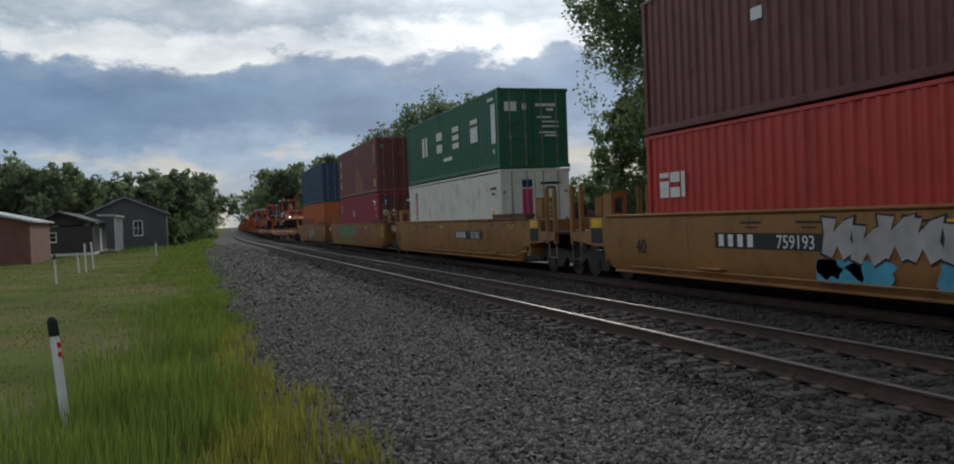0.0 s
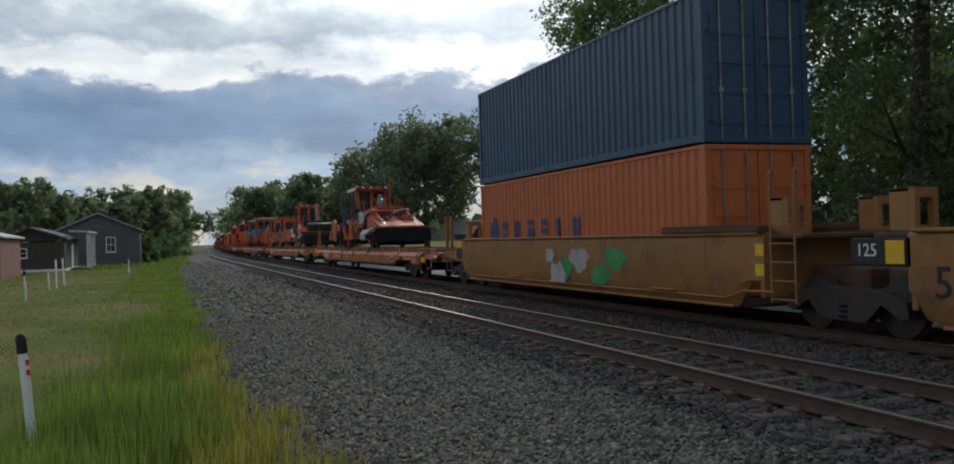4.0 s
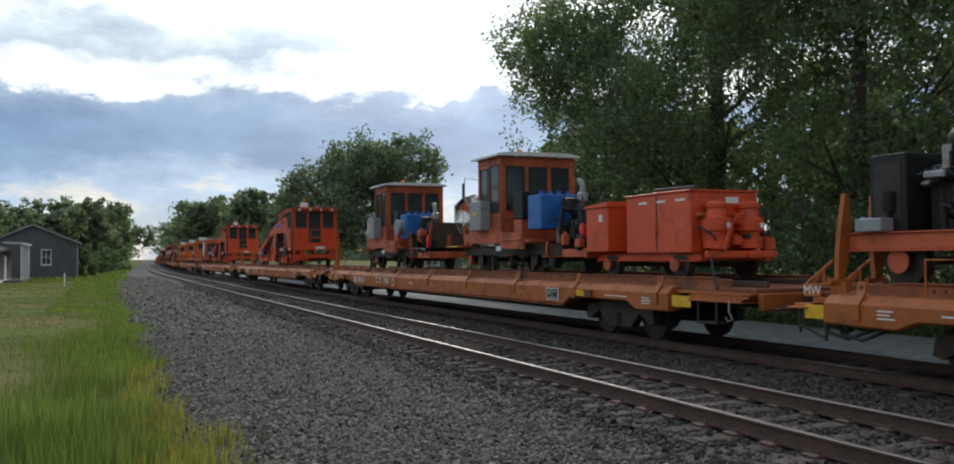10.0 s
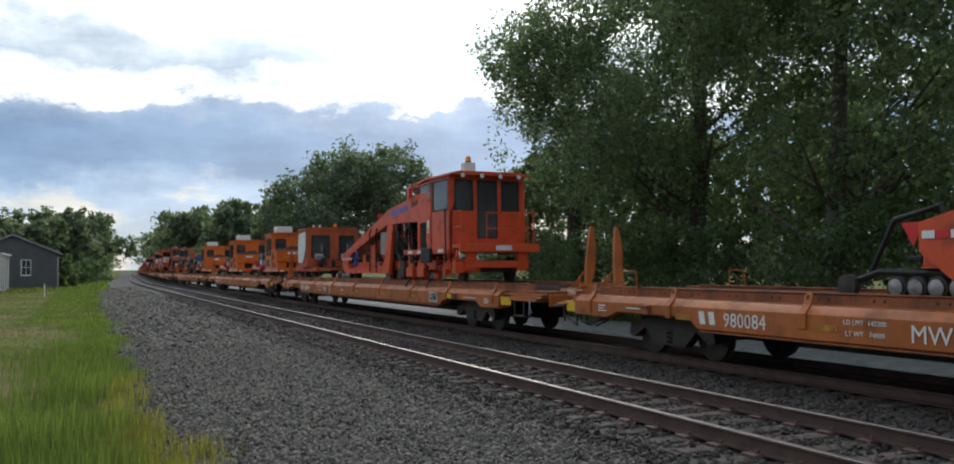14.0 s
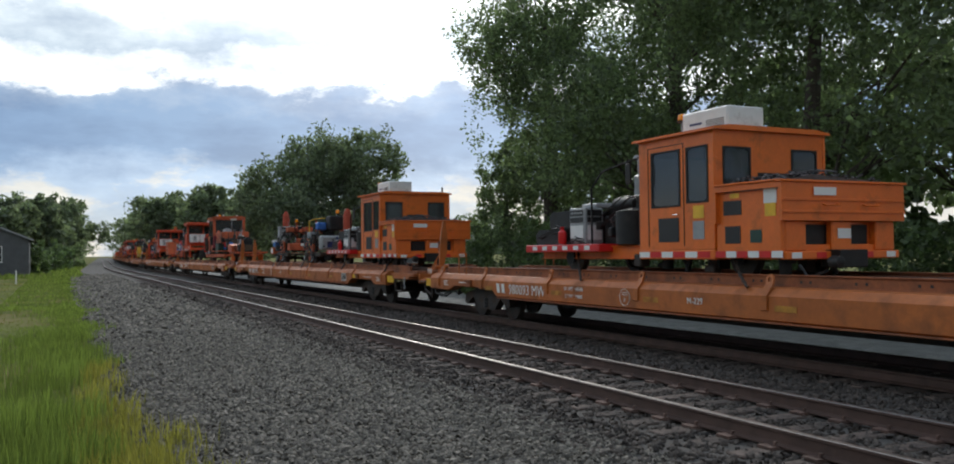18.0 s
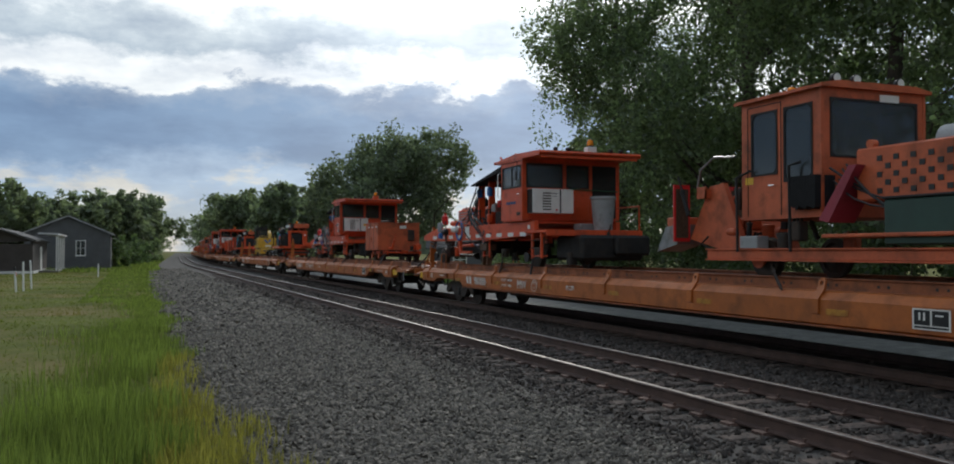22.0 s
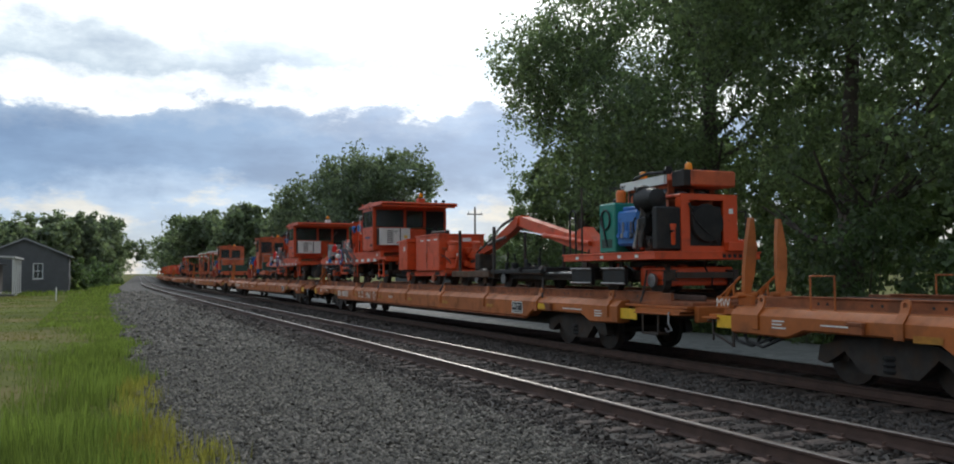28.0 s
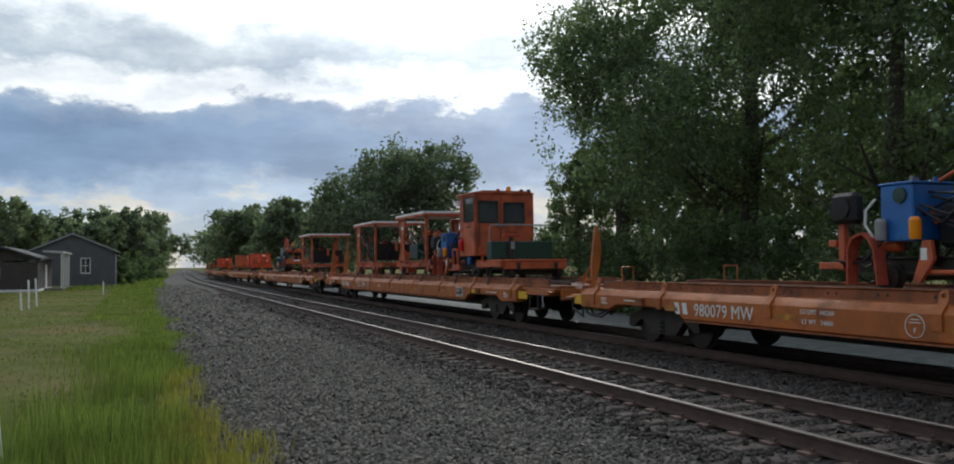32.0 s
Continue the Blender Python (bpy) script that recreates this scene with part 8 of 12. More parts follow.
def toolbox_cart(small_box=True, l=3.6):
    """A closed orange box on four wheels, with a smaller box beside it."""
    th = thing("tool_trailer", "orange steel box trailer on small rail wheels", "rail trailer", "trailers on the flatcars")
    y0, y1 = -l / 2, l / 2 - (1.35 if small_box else 0)
    paint = "orange" if small_box else "orange_b"
    beams(th, -l / 2 - 0.1, l / 2, 0.36, 0.14, "orange", 0.75)
    for y in (y0 + 0.5, y1 - 0.5 if not small_box else l / 2 - 0.6):
        wheelset(th, y, 0.27, "orange_b")
    body = pbox("box_body", th, -0.95 if small_box else -1.12, 0.6 if small_box else 0.75, y0, y1, 0.55, 2.05, paint, "plain orange box body", 0.02)
    bx = -0.95 if small_box else -1.12
    for s in (0.5,) if small_box else (0.33, 0.66):
        yy = y0 + (y1 - y0) * s
        part("door_seam", B().box(bx - 0.008, bx - 0.001, yy - 0.012, yy + 0.012, 0.6, 2.0, 0), "panel", body)
    part("lid", B().box(bx - 0.03, 0.63 if small_box else 0.78, y0 - 0.03, y1 + 0.03, 2.05, 2.1, 0.01), paint, body)
    part("latch", B().box(bx - 0.03, bx, (y0 + y1) / 2 - 0.03, (y0 + y1) / 2 + 0.03, 1.1, 1.3, 0.01).cyl((bx - 0.03, (y0 + y1) / 2, 1.3), (bx - 0.03, (y0 + y1) / 2, 0.95), 0.014, 6), "orange_b", body)
    tape(body, bx - 0.001, y0 + 0.15, y1 - 0.15, 1.86, 6, "white", None, 0.06)
    if small_box:
        sb = pbox("side_box", th, -1.1, 0.2, y1 + 0.47, l / 2, 0.6, 1.85, "orange", "smaller orange cabinet with a slanted lid", 0.02)
        part("lid", B().prism([(y1 + 0.43, 1.85), (l / 2 + 0.05, 1.85), (l / 2 + 0.05, 1.9), (y1 + 0.43, 2.0)], -1.14, 0.22), "orange", sb)
        decal(sb, -1.1, y1 + 0.75, 1.55, 0.14, 0.2, "white")
    # fittings on the front
    if small_box:
        for x in (-0.55, 0.2):
            fp = part("front_pump", B().lathe([(0.16, 0.62), (0.24, 0.66), (0.24, 0.86), (0.2, 0.9), (0.2, 1.05), (0.27, 1.08), (0.27, 1.34), (0.2, 1.38), (0.17, 1.62), (0.2, 1.64), (0.2, 1.74), (0.1, 1.8)], 16, "z", (x, y0 - 0.22, 0)), "orange", th, "orange pump housing")
            for k in range(6):
                a = 1.047 * k
                part("bolt", B().cyl((x + 0.24 * math.cos(a), y0 - 0.22 + 0.24 * math.sin(a), 1.34), (x + 0.24 * math.cos(a), y0 - 0.22 + 0.24 * math.sin(a), 1.4), 0.03, 6), "orange_b", fp)
            part("pump_bracket", B().prism([(y0, 0.55), (y0 - 0.5, 0.55), (y0 - 0.3, 0.95), (y0, 1.1)], x - 0.03, x + 0.03).box(x - 0.3, x + 0.3, y0 - 0.12, y0 - 0.02, 1.42, 1.52, 0.02), "orange_b", th)
            decal_front(th, x, y0 - 0.56, 1.2, 0.08, 0.12)
        gear(th, -0.9, 0.7, y0 - 0.4, y0 - 0.05, 0.6, 1.8, 12, 55, ("orange", "orange", "iron"))
    else:
        part("tail_hook", B().box(0.2, 0.5, y0 - 0.08, y0, 1.1, 1.7, 0.02), "iron", th)
    decal_front(th, 0.0, y0, 1.85, 0.3, 0.16)
    if small_box:
        pbox("bumper", th, -0.95, 0.65, y0 - 0.48, y0 - 0.38, 0.42, 0.58, "orange")
    part("drawbar", B().box(-0.08, 0.08, y0 - 0.55, y0, 0.42, 0.54), "orange", th)
    gear(th, -0.8, 0.8, y0 - 0.55, y0, 0.5, 0.9, 6, 5, ("orange", "iron"))
    part("roof_pipe", B().tube([(-0.5, y0 + 0.4, 2.2), (-0.5, y1 - 0.4, 2.24)], 0.05, 8).cyl((-0.5, y0 + 0.4, 2.1), (-0.5, y0 + 0.4, 2.28), 0.07, 8), "iron", th)
    chain(th, (-0.9, y0 - 0.5, 0.45), (-1.42, y0 - 1.3, -0.1))
    return th


def tamper(seed=5):
    """Long tamper: a sloping boom beam from the rear up to a high glazed cab, with working units beneath."""
    th = thing("tamping_machine", "bright orange tamping machine with sloping boom and high glazed cab", "track machine", "track machines on the flatcars")
    P = "orange"
    for s in (-1, 1):
        x0, x1 = s * 1.16 - 0.05, s * 1.16 + 0.05
        # upper boom beam
        part("boom_beam", B().prism([(5.65, 0.6), (5.65, 0.98), (-0.18, 2.45), (-2.9, 2.75), (-3.9, 2.75), (-3.85, 1.9), (-0.65, 1.95), (-0.06, 1.96), (4.4, 1.02), (4.9, 0.6)], x0, x1), P, th, "sloping orange boom beam")
        part("lower_beam", B().prism([(5.2, 0.26), (5.65, 0.62), (4.9, 0.62), (4.7, 0.45), (0.33, 0.45), (-0.06, 1.95), (-0.65, 1.93), (-0.2, 0.26)], x0 - 0.01, x1 + 0.01), P, th, "lower orange side beam")
        part("side_plate", B().prism([(-3.8, 2.6), (-3.75, 1.3), (-3.95, 0.85), (-6.1, 0.85), (-6.1, 1.05), (-4.1, 1.06), (-4.1, 2.6)], x0 + 0.005, x1 - 0.005), P, th)
        lw = part("window_frame", B().wall("x", x0 + 0.012, x1 - 0.012, -4.08, -2.98, 0.9, 1.98, [(-3.98, -3.16, 1.02, 1.84)]), P, th, "orange frame round a low window")
        part("pane", B().box(s * 1.15, s * 1.16, -3.98, -3.16, 1.02, 1.84, 0), "glass", lw)
    # black sheets added behind the openings stand for the bays' dark depth
    part("inner_panel", B().prism([(4.6, 0.46), (0.4, 0.46), (0.0, 1.85), (4.2, 0.98)], -0.36, -0.3), "black", th, "black sheet added behind the side opening to darken the bay")
    part("inner_panel", B().prism([(-0.4, 0.5), (-3.7, 0.5), (-3.7, 1.95), (-0.8, 1.95)], -0.5, -0.44), "black", th)
    for yy in (3.4, 2.6, 2.2):
        part("inner_unit", B().box(-1.0, -0.5, yy - 0.16, yy + 0.16, 0.5, 0.95 if yy > 3 else 1.3, 0.03).cyl((-0.75, yy, 0.9), (-0.75, yy, 1.5 if yy < 3 else 1.15), 0.09, 12), P if yy != 2.6 else "orange_b", th)
    handrail(th, [(-1.24, 1.85, 0.3), (-1.26, 1.85, 1.7), (-1.24, 1.75, 1.86)], "black", 0.025)
    handrail(th, [(-1.24, 1.11, 0.3), (-1.26, 1.11, 1.7), (-1.24, 1.01, 1.86)], "black", 0.025)
    # hose mast and lifting bracket above the rear
    mast = part("hose_mast", B().box(-0.05, 0.05, 3.6, 3.7, 1.1, 2.1, 0.01).box(-0.5, 0.1, 3.55, 3.75, 1.72, 1.84, 0.01), P, th, "orange hose bracket")
    for k in range(5):
        part("upright_hose", B().cyl((-0.35 + 0.09 * k, 3.65, 1.2), (-0.35 + 0.09 * k, 3.65, 2.4), 0.03, 8), "hose", mast)
        part("hose_end", B().cyl((-0.35 + 0.09 * k, 3.65, 2.4), (-0.35 + 0.09 * k, 3.65, 2.56), 0.042, 8), "umbrella", mast)
    part("stack_pot", B().lathe([(0.25, 1.25), (0.22, 1.6), (0.12, 1.7), (0.14, 1.85)], 14, "z", (0.2, 2.7, 0)), P, th)
    part("beam_top", B().prism([(5.6, 0.97), (-0.18, 2.43), (-2.9, 2.74), (-2.9, 2.69), (-0.18, 2.37), (5.6, 0.9)], -1.1, 1.1), P, th)
    beams(th, -7.4, 5.8, 0.42, 0.24, P, 0.9)
    for y in (5.0, -5.6):
        wheelset(th, y, 0.37)
    # cab
    sh = cab(th, -5.6, -4.18, 1.05, 3.12, 1.2, P, side=[(-5.5, -4.28, 2.12, 3.02)], front=[(-1.05, -0.45, 2.1, 3.0), (-0.33, 0.33, 1.3, 3.0), (0.45, 1.05, 2.1, 3.0)], rear=[], over=0.06, roof_over_front=0.55)
    part("rear_cab", B().prism([(-4.17, 1.0), (-4.17, 3.1), (-3.0, 3.02), (-2.85, 2.66), (-2.5, 2.6), (-3.7, 1.96), (-3.75, 1.3)], -1.19, 1.19), P, sh, "sloping rear part of the cab")
    part("rear_roof", B().prism([(-4.1, 3.16), (-4.1, 3.22), (-2.95, 3.13), (-2.95, 3.07)], -1.22, 1.22), P, sh)
    part("slant_window", B().prism([(-3.02, 2.95), (-4.08, 3.0), (-4.05, 2.52), (-2.92, 2.62)], -1.205, -1.192), "glass", sh, "slanted side window")
    part("slant_seal", B().prism([(-2.98, 2.98), (-4.12, 3.04), (-4.12, 3.0), (-3.0, 2.95)], -1.207, -1.192).prism([(-2.88, 2.61), (-4.1, 2.51), (-4.1, 2.47), (-2.88, 2.57)], -1.207, -1.192), "rubber", sh)
    for x, y, z in ((-0.7, -3.2, 3.12), (0.5, -4.3, 3.22)):
        pbox("vent", th, x - 0.12, x + 0.12, y - 0.12, y + 0.12, z, z + 0.16, "grey")
    pbox("lamp_housing", th, -0.75, -0.4, -5.7, -5.4, 3.22, 3.5, "white", "white lamp housing")
    beacon(th, -0.58, -5.55, 3.5)
    work_lights(th, [(-0.9, -6.2, 3.1), (-0.3, -6.2, 3.1), (0.3, -6.2, 3.1), (0.9, -6.2, 3.1)])
    part("mirror", B().box(-1.4, -1.36, -2.75, -2.55, 2.65, 3.0, 0.01).tube([(-1.22, -2.55, 2.4), (-1.22, -2.5, 3.1), (-1.22, -2.9, 3.12)], 0.03, 6), P, th)
    # block mark instead of lettering on the beam
    for k in range(6):
        y = -0.45 - 0.3 * k
        part("painted_mark", B().prism([(y, 2.14 - y * 0.07), (y - 0.2, 2.154 - y * 0.07), (y - 0.2, 2.374 - y * 0.07), (y, 2.36 - y * 0.07)], -1.218, -1.212), "blue", th, "blue block mark")
    for k in range(3):
        decal(th, -1.212, -2.5 - 0.22 * k, 2.45 + 0.03 * k, 0.16, 0.15, "panel")
    decal(th, -1.212, -3.95, 1.7, 0.2, 0.38, "white", "white notice")
    decal(th, -1.22, -3.95, 1.6, 0.16, 0.1, "yellowtape")
    # front platform with rails and steps
    pbox("platform", th, -1.2, 1.2, -7.5, -5.65, 1.0, 1.1, P)
    pbox("bumper", th, -1.25, 1.25, -7.75, -7.5, 0.88, 1.12, P, "", 0.02)
    decal_front(th, 0.1, -7.752, 1.0, 0.5, 0.14)
    for x in (-1.0, 0.6):
        part("bumper_leg", B().prism([(-7.5, 0.9), (-7.2, 0.9), (-7.0, 0.35), (-7.35, 0.35)], x, x + 0.3), P, th)
    for k in range(3):
        pbox("step_tread", th, -1.2, -0.6, -6.9 + 0.25 * k, -6.68 + 0.25 * k, 0.45 + 0.2 * k, 0.48 + 0.2 * k, P)
    handrail(th, [(-0.4, -7.55, 1.1), (-0.4, -7.55, 2.0), (0.9, -7.55, 2.0), (0.9, -7.55, 1.1)], P, 0.022)
    handrail(th, [(-0.4, -7.55, 1.55), (0.9, -7.55, 1.55)], P, 0.018)
    part("sun_board", B().box(-0.95, 0.95, -2.5, -1.1, 2.98, 3.1, 0.01), "black", th, "dark flat board behind the cab")
    part("board_post", B().box(-1.15, -1.05, -2.0, -1.88, 2.6, 3.08, 0.01).box(-1.15, -1.05, -3.0, -1.88, 3.02, 3.08, 0.01), P, th)
    tape(th, -1.26, -7.7, -7.52, 0.85, 1, "white", None)
    for x in (-1.15, 1.15):
        handrail(th, [(x, -5.7, 1.1), (x, -5.8, 2.05), (x, -7.3, 2.05), (x, -7.4, 1.1)], P, 0.025)
        handrail(th, [(x, -5.8, 1.6), (x, -7.3, 1.6)], P, 0.02)
    handrail(th, [(-1.3, -5.55, 0.6), (-1.3, -5.5, 1.9), (-1.22, -5.3, 2.15)], "black", 0.025)
    handrail(th, [(-1.3, -6.35, 0.6), (-1.3, -6.4, 2.0), (-1.22, -6.9, 2.35)], "black", 0.025)
    part("brace", B().prism([(-5.8, 0.3), (-6.2, 0.3), (-7.2, 0.95), (-6.8, 0.95)], -1.22, -1.14), P, th)
    ladder(th, -1.28, -6.0, 0.15, 1.05, 0.5, P)
    pbox("step_riser", th, -1.28, -0.5, -7.0, -6.6, 0.3, 0.62, P)
    # reflectors along the lower frame
    pbox("frame_side", th, -1.24, -1.1, -5.6, -1.8, 0.86, 1.02, P)
    tape(th, -1.241, -5.2, -2.2, 0.94, 7, "white", None, 0.09)
    decal(th, -1.241, -4.1, 0.94, 0.35, 0.09, "yellowtape")
    # working units
    for yc in (-2.9, -1.9, -1.1):
        part("work_unit", B().box(-1.05, -0.55, yc - 0.22, yc + 0.22, 0.35, 1.5, 0.03).box(-1.1, -0.9, yc - 0.3, yc + 0.3, 0.15, 0.45, 0.02).prism([(yc - 0.25, 0.35), (yc - 0.12, -0.02), (yc + 0.12, -0.02), (yc + 0.25, 0.35)], -1.0, -0.85), P if yc < -1.5 else "iron", th, "orange tamping unit" if yc < -1.5 else "dark tamping unit")
        ram(th, (-0.95, yc, 1.2), (-0.95, yc + 0.05, 2.0), 0.07, P)
        part("tine", B().box(-1.06, -1.0, yc - 0.14, yc - 0.08, -0.05, 0.4).box(-1.06, -1.0, yc + 0.08, yc + 0.14, -0.05, 0.4), "iron", th)
    pbox("cover_plate", th, -1.34, -1.25, -4.35, -3.6, 0.6, 1.05, "black", "dark steel cover plate", 0.02)
    hoses(th, (-1.1, -2.2, 1.9), (-1.05, -2.3, 0.7), 5, seed, -0.3, 0.12, r=0.03)
    hoses(th, (-1.1, -1.0, 1.9), (-1.05, -1.3, 0.8), 5, seed + 8, 0.05, 0.15, r=0.03)
    for pts in ([(-1.27, 1.85), (-1.0, 1.55), (-0.93, 1.3), (-1.05, 0.95), (-1.35, 0.78), (-1.75, 0.85)], [(-2.5, 1.9), (-2.25, 1.6), (-2.2, 1.35), (-2.35, 1.02), (-2.75, 0.84), (-3.1, 0.97)], [(-2.2, 1.88), (-1.95, 1.7), (-1.85, 1.45), (-2.0, 1.2)]):
        for k in range(3):
            part("hose_loop", B().tube([(-1.2 + 0.03 * k, y + 0.035 * k, z - 0.03 * k) for y, z in pts], 0.024, 7), "hose", th, "looped black hose")
    pbox("grey_cabinet", th, -1.1, -0.85, 0.3, 1.07, 0.92, 1.72, "grey", "pale grey cabinet on the side beam", 0.02)
    pbox("small_box", th, -1.08, -0.95, 0.35, 0.6, 0.5, 0.8, "white")
    gear(th, -1.0, -0.4, 0.5, 4.4, 0.4, 1.1, 30, seed + 2, (P, "black", "black", "iron", "steel"))
    gear(th, -1.05, -0.6, -3.6, -0.5, 0.3, 1.8, 26, seed + 6, ("black", "iron", P, "black"))
    gear(th, -1.1, -0.5, -5.4, 0.6, 0.1, 1.0, 30, seed + 3, (P, "iron", "black", P))
    part("hose_coil", B().tube([(-1.24 + 0.02 * math.sin(k), 3.64 + 0.2 * math.cos(k * 0.7), 0.81 + 0.3 * math.sin(k * 0.7)) for k in range(30)], 0.02, 6), "bluehose", th, "coiled blue hose")
    # small lining carriage at the rear: black frame, rollers and an orange warning triangle
    for k in range(4):
        part("roller", B().lathe([(0.05, -0.09), (0.15, -0.07), (0.15, 0.07), (0.05, 0.09)], 14, "x", (-0.95, 5.25 + 0.3 * k, 0.15)), "iron", th)
        part("roller_cap", B().lathe([(0.03, -0.1), (0.11, -0.085), (0.11, -0.075)], 14, "x", (-0.97, 5.25 + 0.3 * k, 0.15)), "steel", th)
    part("trail_wheel", B().lathe([(0.05, -0.07), (0.16, -0.05), (0.16, 0.05), (0.05, 0.07)], 14, "x", (-0.95, 7.0, 0.16)), "iron", th)
    part("trail_frame", B().tube([(-0.9, 7.0, 0.2), (-0.9, 6.5, 0.35), (-0.9, 5.2, 0.32)], 0.05, 7).tube([(-0.85, 6.7, 0.35), (-0.85, 6.3, 1.05), (-0.85, 5.6, 1.2), (-0.85, 5.4, 0.6)], 0.04, 7).tube([(0.3, 6.7, 0.35), (0.3, 6.3, 1.05), (0.3, 5.6, 1.2), (0.3, 5.4, 0.6)], 0.04, 7).box(-0.85, 0.3, 6.2, 6.3, 0.3, 0.4).box(-0.85, 0.3, 5.9, 6.1, 0.5, 0.56), "black", th, "black trailing frame")
    part("warning_triangle", B().prism([(-0.75, 1.0), (-0.35, 1.0), (-0.55, 0.65)], 6.0, 6.02, "y").prism([(6.15, 1.0), (5.8, 1.0), (5.97, 0.68)], -0.91, -0.9), "red", th, "orange-red warning triangle")
    gear(th, -0.9, 0.6, 5.3, 6.4, 0.35, 1.1, 16, seed + 4, ("iron", "black", "black"))
    part("antenna", B().tube([(-0.5, 5.3, 0.8), (-0.5, 5.3, 2.6)], 0.018, 5).tube([(-0.7, 4.8, 0.8), (-0.7, 4.8, 1.6)], 0.015, 5), "steel", th)
    tape(th, -1.226, 4.2, 5.6, 0.82, 7, "white", "red", 0.1)
    tied(th, (-1.6, -3.4))
    return th


def hopper_machine(seed=7):
    """Amber machine: engine deck with red-and-white tape, tall cab with roof air conditioner and a scrap-filled hopper in front."""
    th = thing("scrap_loader", "amber cab machine with a roof air conditioner and scrap-filled front hopper", "track machine", "track machines on the flatcars")
    P = "amber"
    beams(th, 1.0, 8.4, 0.3, 0.22, P, 0.85)
    for y in (7.2, 2.2):
        wheelset(th, y, 0.32, "black")
    cab(th, 2.4, 4.4, 0.45, 3.0, 1.22, P, side=[(3.25, 4.05, 1.4, 2.7), (2.55, 3.1, 1.45, 2.7)], front=[(-1.05, -0.45, 1.7, 2.65), (-0.3, 0.3, 1.6, 2.1), (0.45, 1.05, 1.7, 2.65)], rear=[(-0.9, 0.9, 1.5, 2.7)], over=0.08)
    pbox("lower_window", th, -1.232, -1.222, 3.3, 3.85, 0.6, 1.15, "panel", "dark lower door window", 0)
    decal(th, -1.222, 2.8, 1.25, 0.26, 0.28, "yellowtape", "yellow notice")
    decal(th, -1.222, 2.8, 0.85, 0.28, 0.4, "grey")
    air_con(th, -0.5, 3.0, 3.1, 1.15, 0.8, 0.46)
    beacon(th, -0.75, 3.75, 3.42)
    part("beacon_post", B().cyl((-0.75, 3.75, 3.08), (-0.75, 3.75, 3.43), 0.025, 6), "steel", th)
    part("mirror", B().box(-1.5, -1.46, 4.3, 4.45, 2.0, 2.5, 0.01).tube([(-1.25, 4.4, 2.6), (-1.48, 4.4, 2.6), (-1.48, 4.4, 1.9)], 0.014, 5), "black", th)
    pbox("cab_skirt", th, -1.24, 1.24, 2.4, 4.4, 0.28, 0.44, P)
    tape(th, -1.241, 2.5, 4.4, 0.36, 6, "red", "white", 0.1)
    # front nose and hopper
    pbox("nose", th, -1.2, 1.2, 1.12, 2.38, 0.42, 0.97, P, "", 0.02)
    pbox("nose_side", th, -1.22, -1.14, 1.0, 2.38, 0.3, 1.6, P, "", 0.015)
    decal(th, -1.222, 2.0, 1.28, 0.4, 0.3, "panel", "dark panel")
    decal(th, -1.222, 2.0, 0.72, 0.34, 0.36, "panel")
    decal(th, -1.222, 1.5, 0.68, 0.24, 0.26, "dkgreen")
    decal(th, -1.222, 1.95, 1.53, 0.2, 0.1, "yellowtape")
    decal(th, -1.222, 1.2, 1.5, 0.26, 0.34, "white")
    decal(th, -1.222, 1.2, 1.2, 0.22, 0.26, "yellowtape")
    part("hopper", B().wall("y", 0.9, 0.96, -1.3, 1.3, 0.97, 1.74, []).wall("y", 2.3, 2.36, -1.3, 1.3, 0.97, 1.74, []).wall("x", -1.3, -1.24, 0.96, 2.3, 1.62, 1.74, []).wall("x", 1.24, 1.3, 0.96, 2.3, 0.97, 1.74, []).box(-1.13, 1.24, 0.96, 2.3, 0.98, 1.04), P, th, "amber scrap hopper")
    part("hopper_rim", B().box(-1.34, 1.34, 0.86, 0.98, 1.72, 1.77).box(-1.34, -1.22, 0.98, 2.3, 1.74, 1.78).box(1.22, 1.34, 0.98, 2.3, 1.74, 1.78), P, th)
    for z in (1.12, 1.36):
        pbox("hopper_rib", th, -1.3, 1.3, 0.875, 0.899, z, z + 0.05, P, "", 0.006)
    for x in (-0.5, 0.35):
        part("grip", B().tube([(x, 0.88, 1.3), (x, 0.82, 1.27), (x + 0.3, 0.82, 1.27), (x + 0.3, 0.88, 1.3)], 0.015, 6), P, th)
    rng = random.Random(seed)
    sc = B()
    for _ in range(190):
        x, y = rng.uniform(-1.15, 1.15), rng.uniform(1.05, 2.25)
        z = 1.74 + 0.2 * (1 - abs(x + 0.2) / 1.4) + rng.uniform(-0.06, 0.08)
        d = Vector((rng.uniform(-1, 1), rng.uniform(-1, 1), rng.uniform(-0.4, 0.5))).normalized() * rng.uniform(0.05, 0.1)
        sc.tube([(x - d.x, y - d.y, z - d.z), (x + d.x, y + d.y, z + d.z)], 0.022, 5)
    sc.prism([(-1.2, 1.3), (1.2, 1.3), (1.1, 1.72), (0.4, 1.84), (-0.6, 1.9), (-1.1, 1.74)], 1.0, 2.28, "y")
    tagged(part("scrap", sc, "scrap", th, "heap of old spikes"), kind="stuff")
    decal_front(th, -0.45, 0.875, 1.55, 0.46, 0.16)
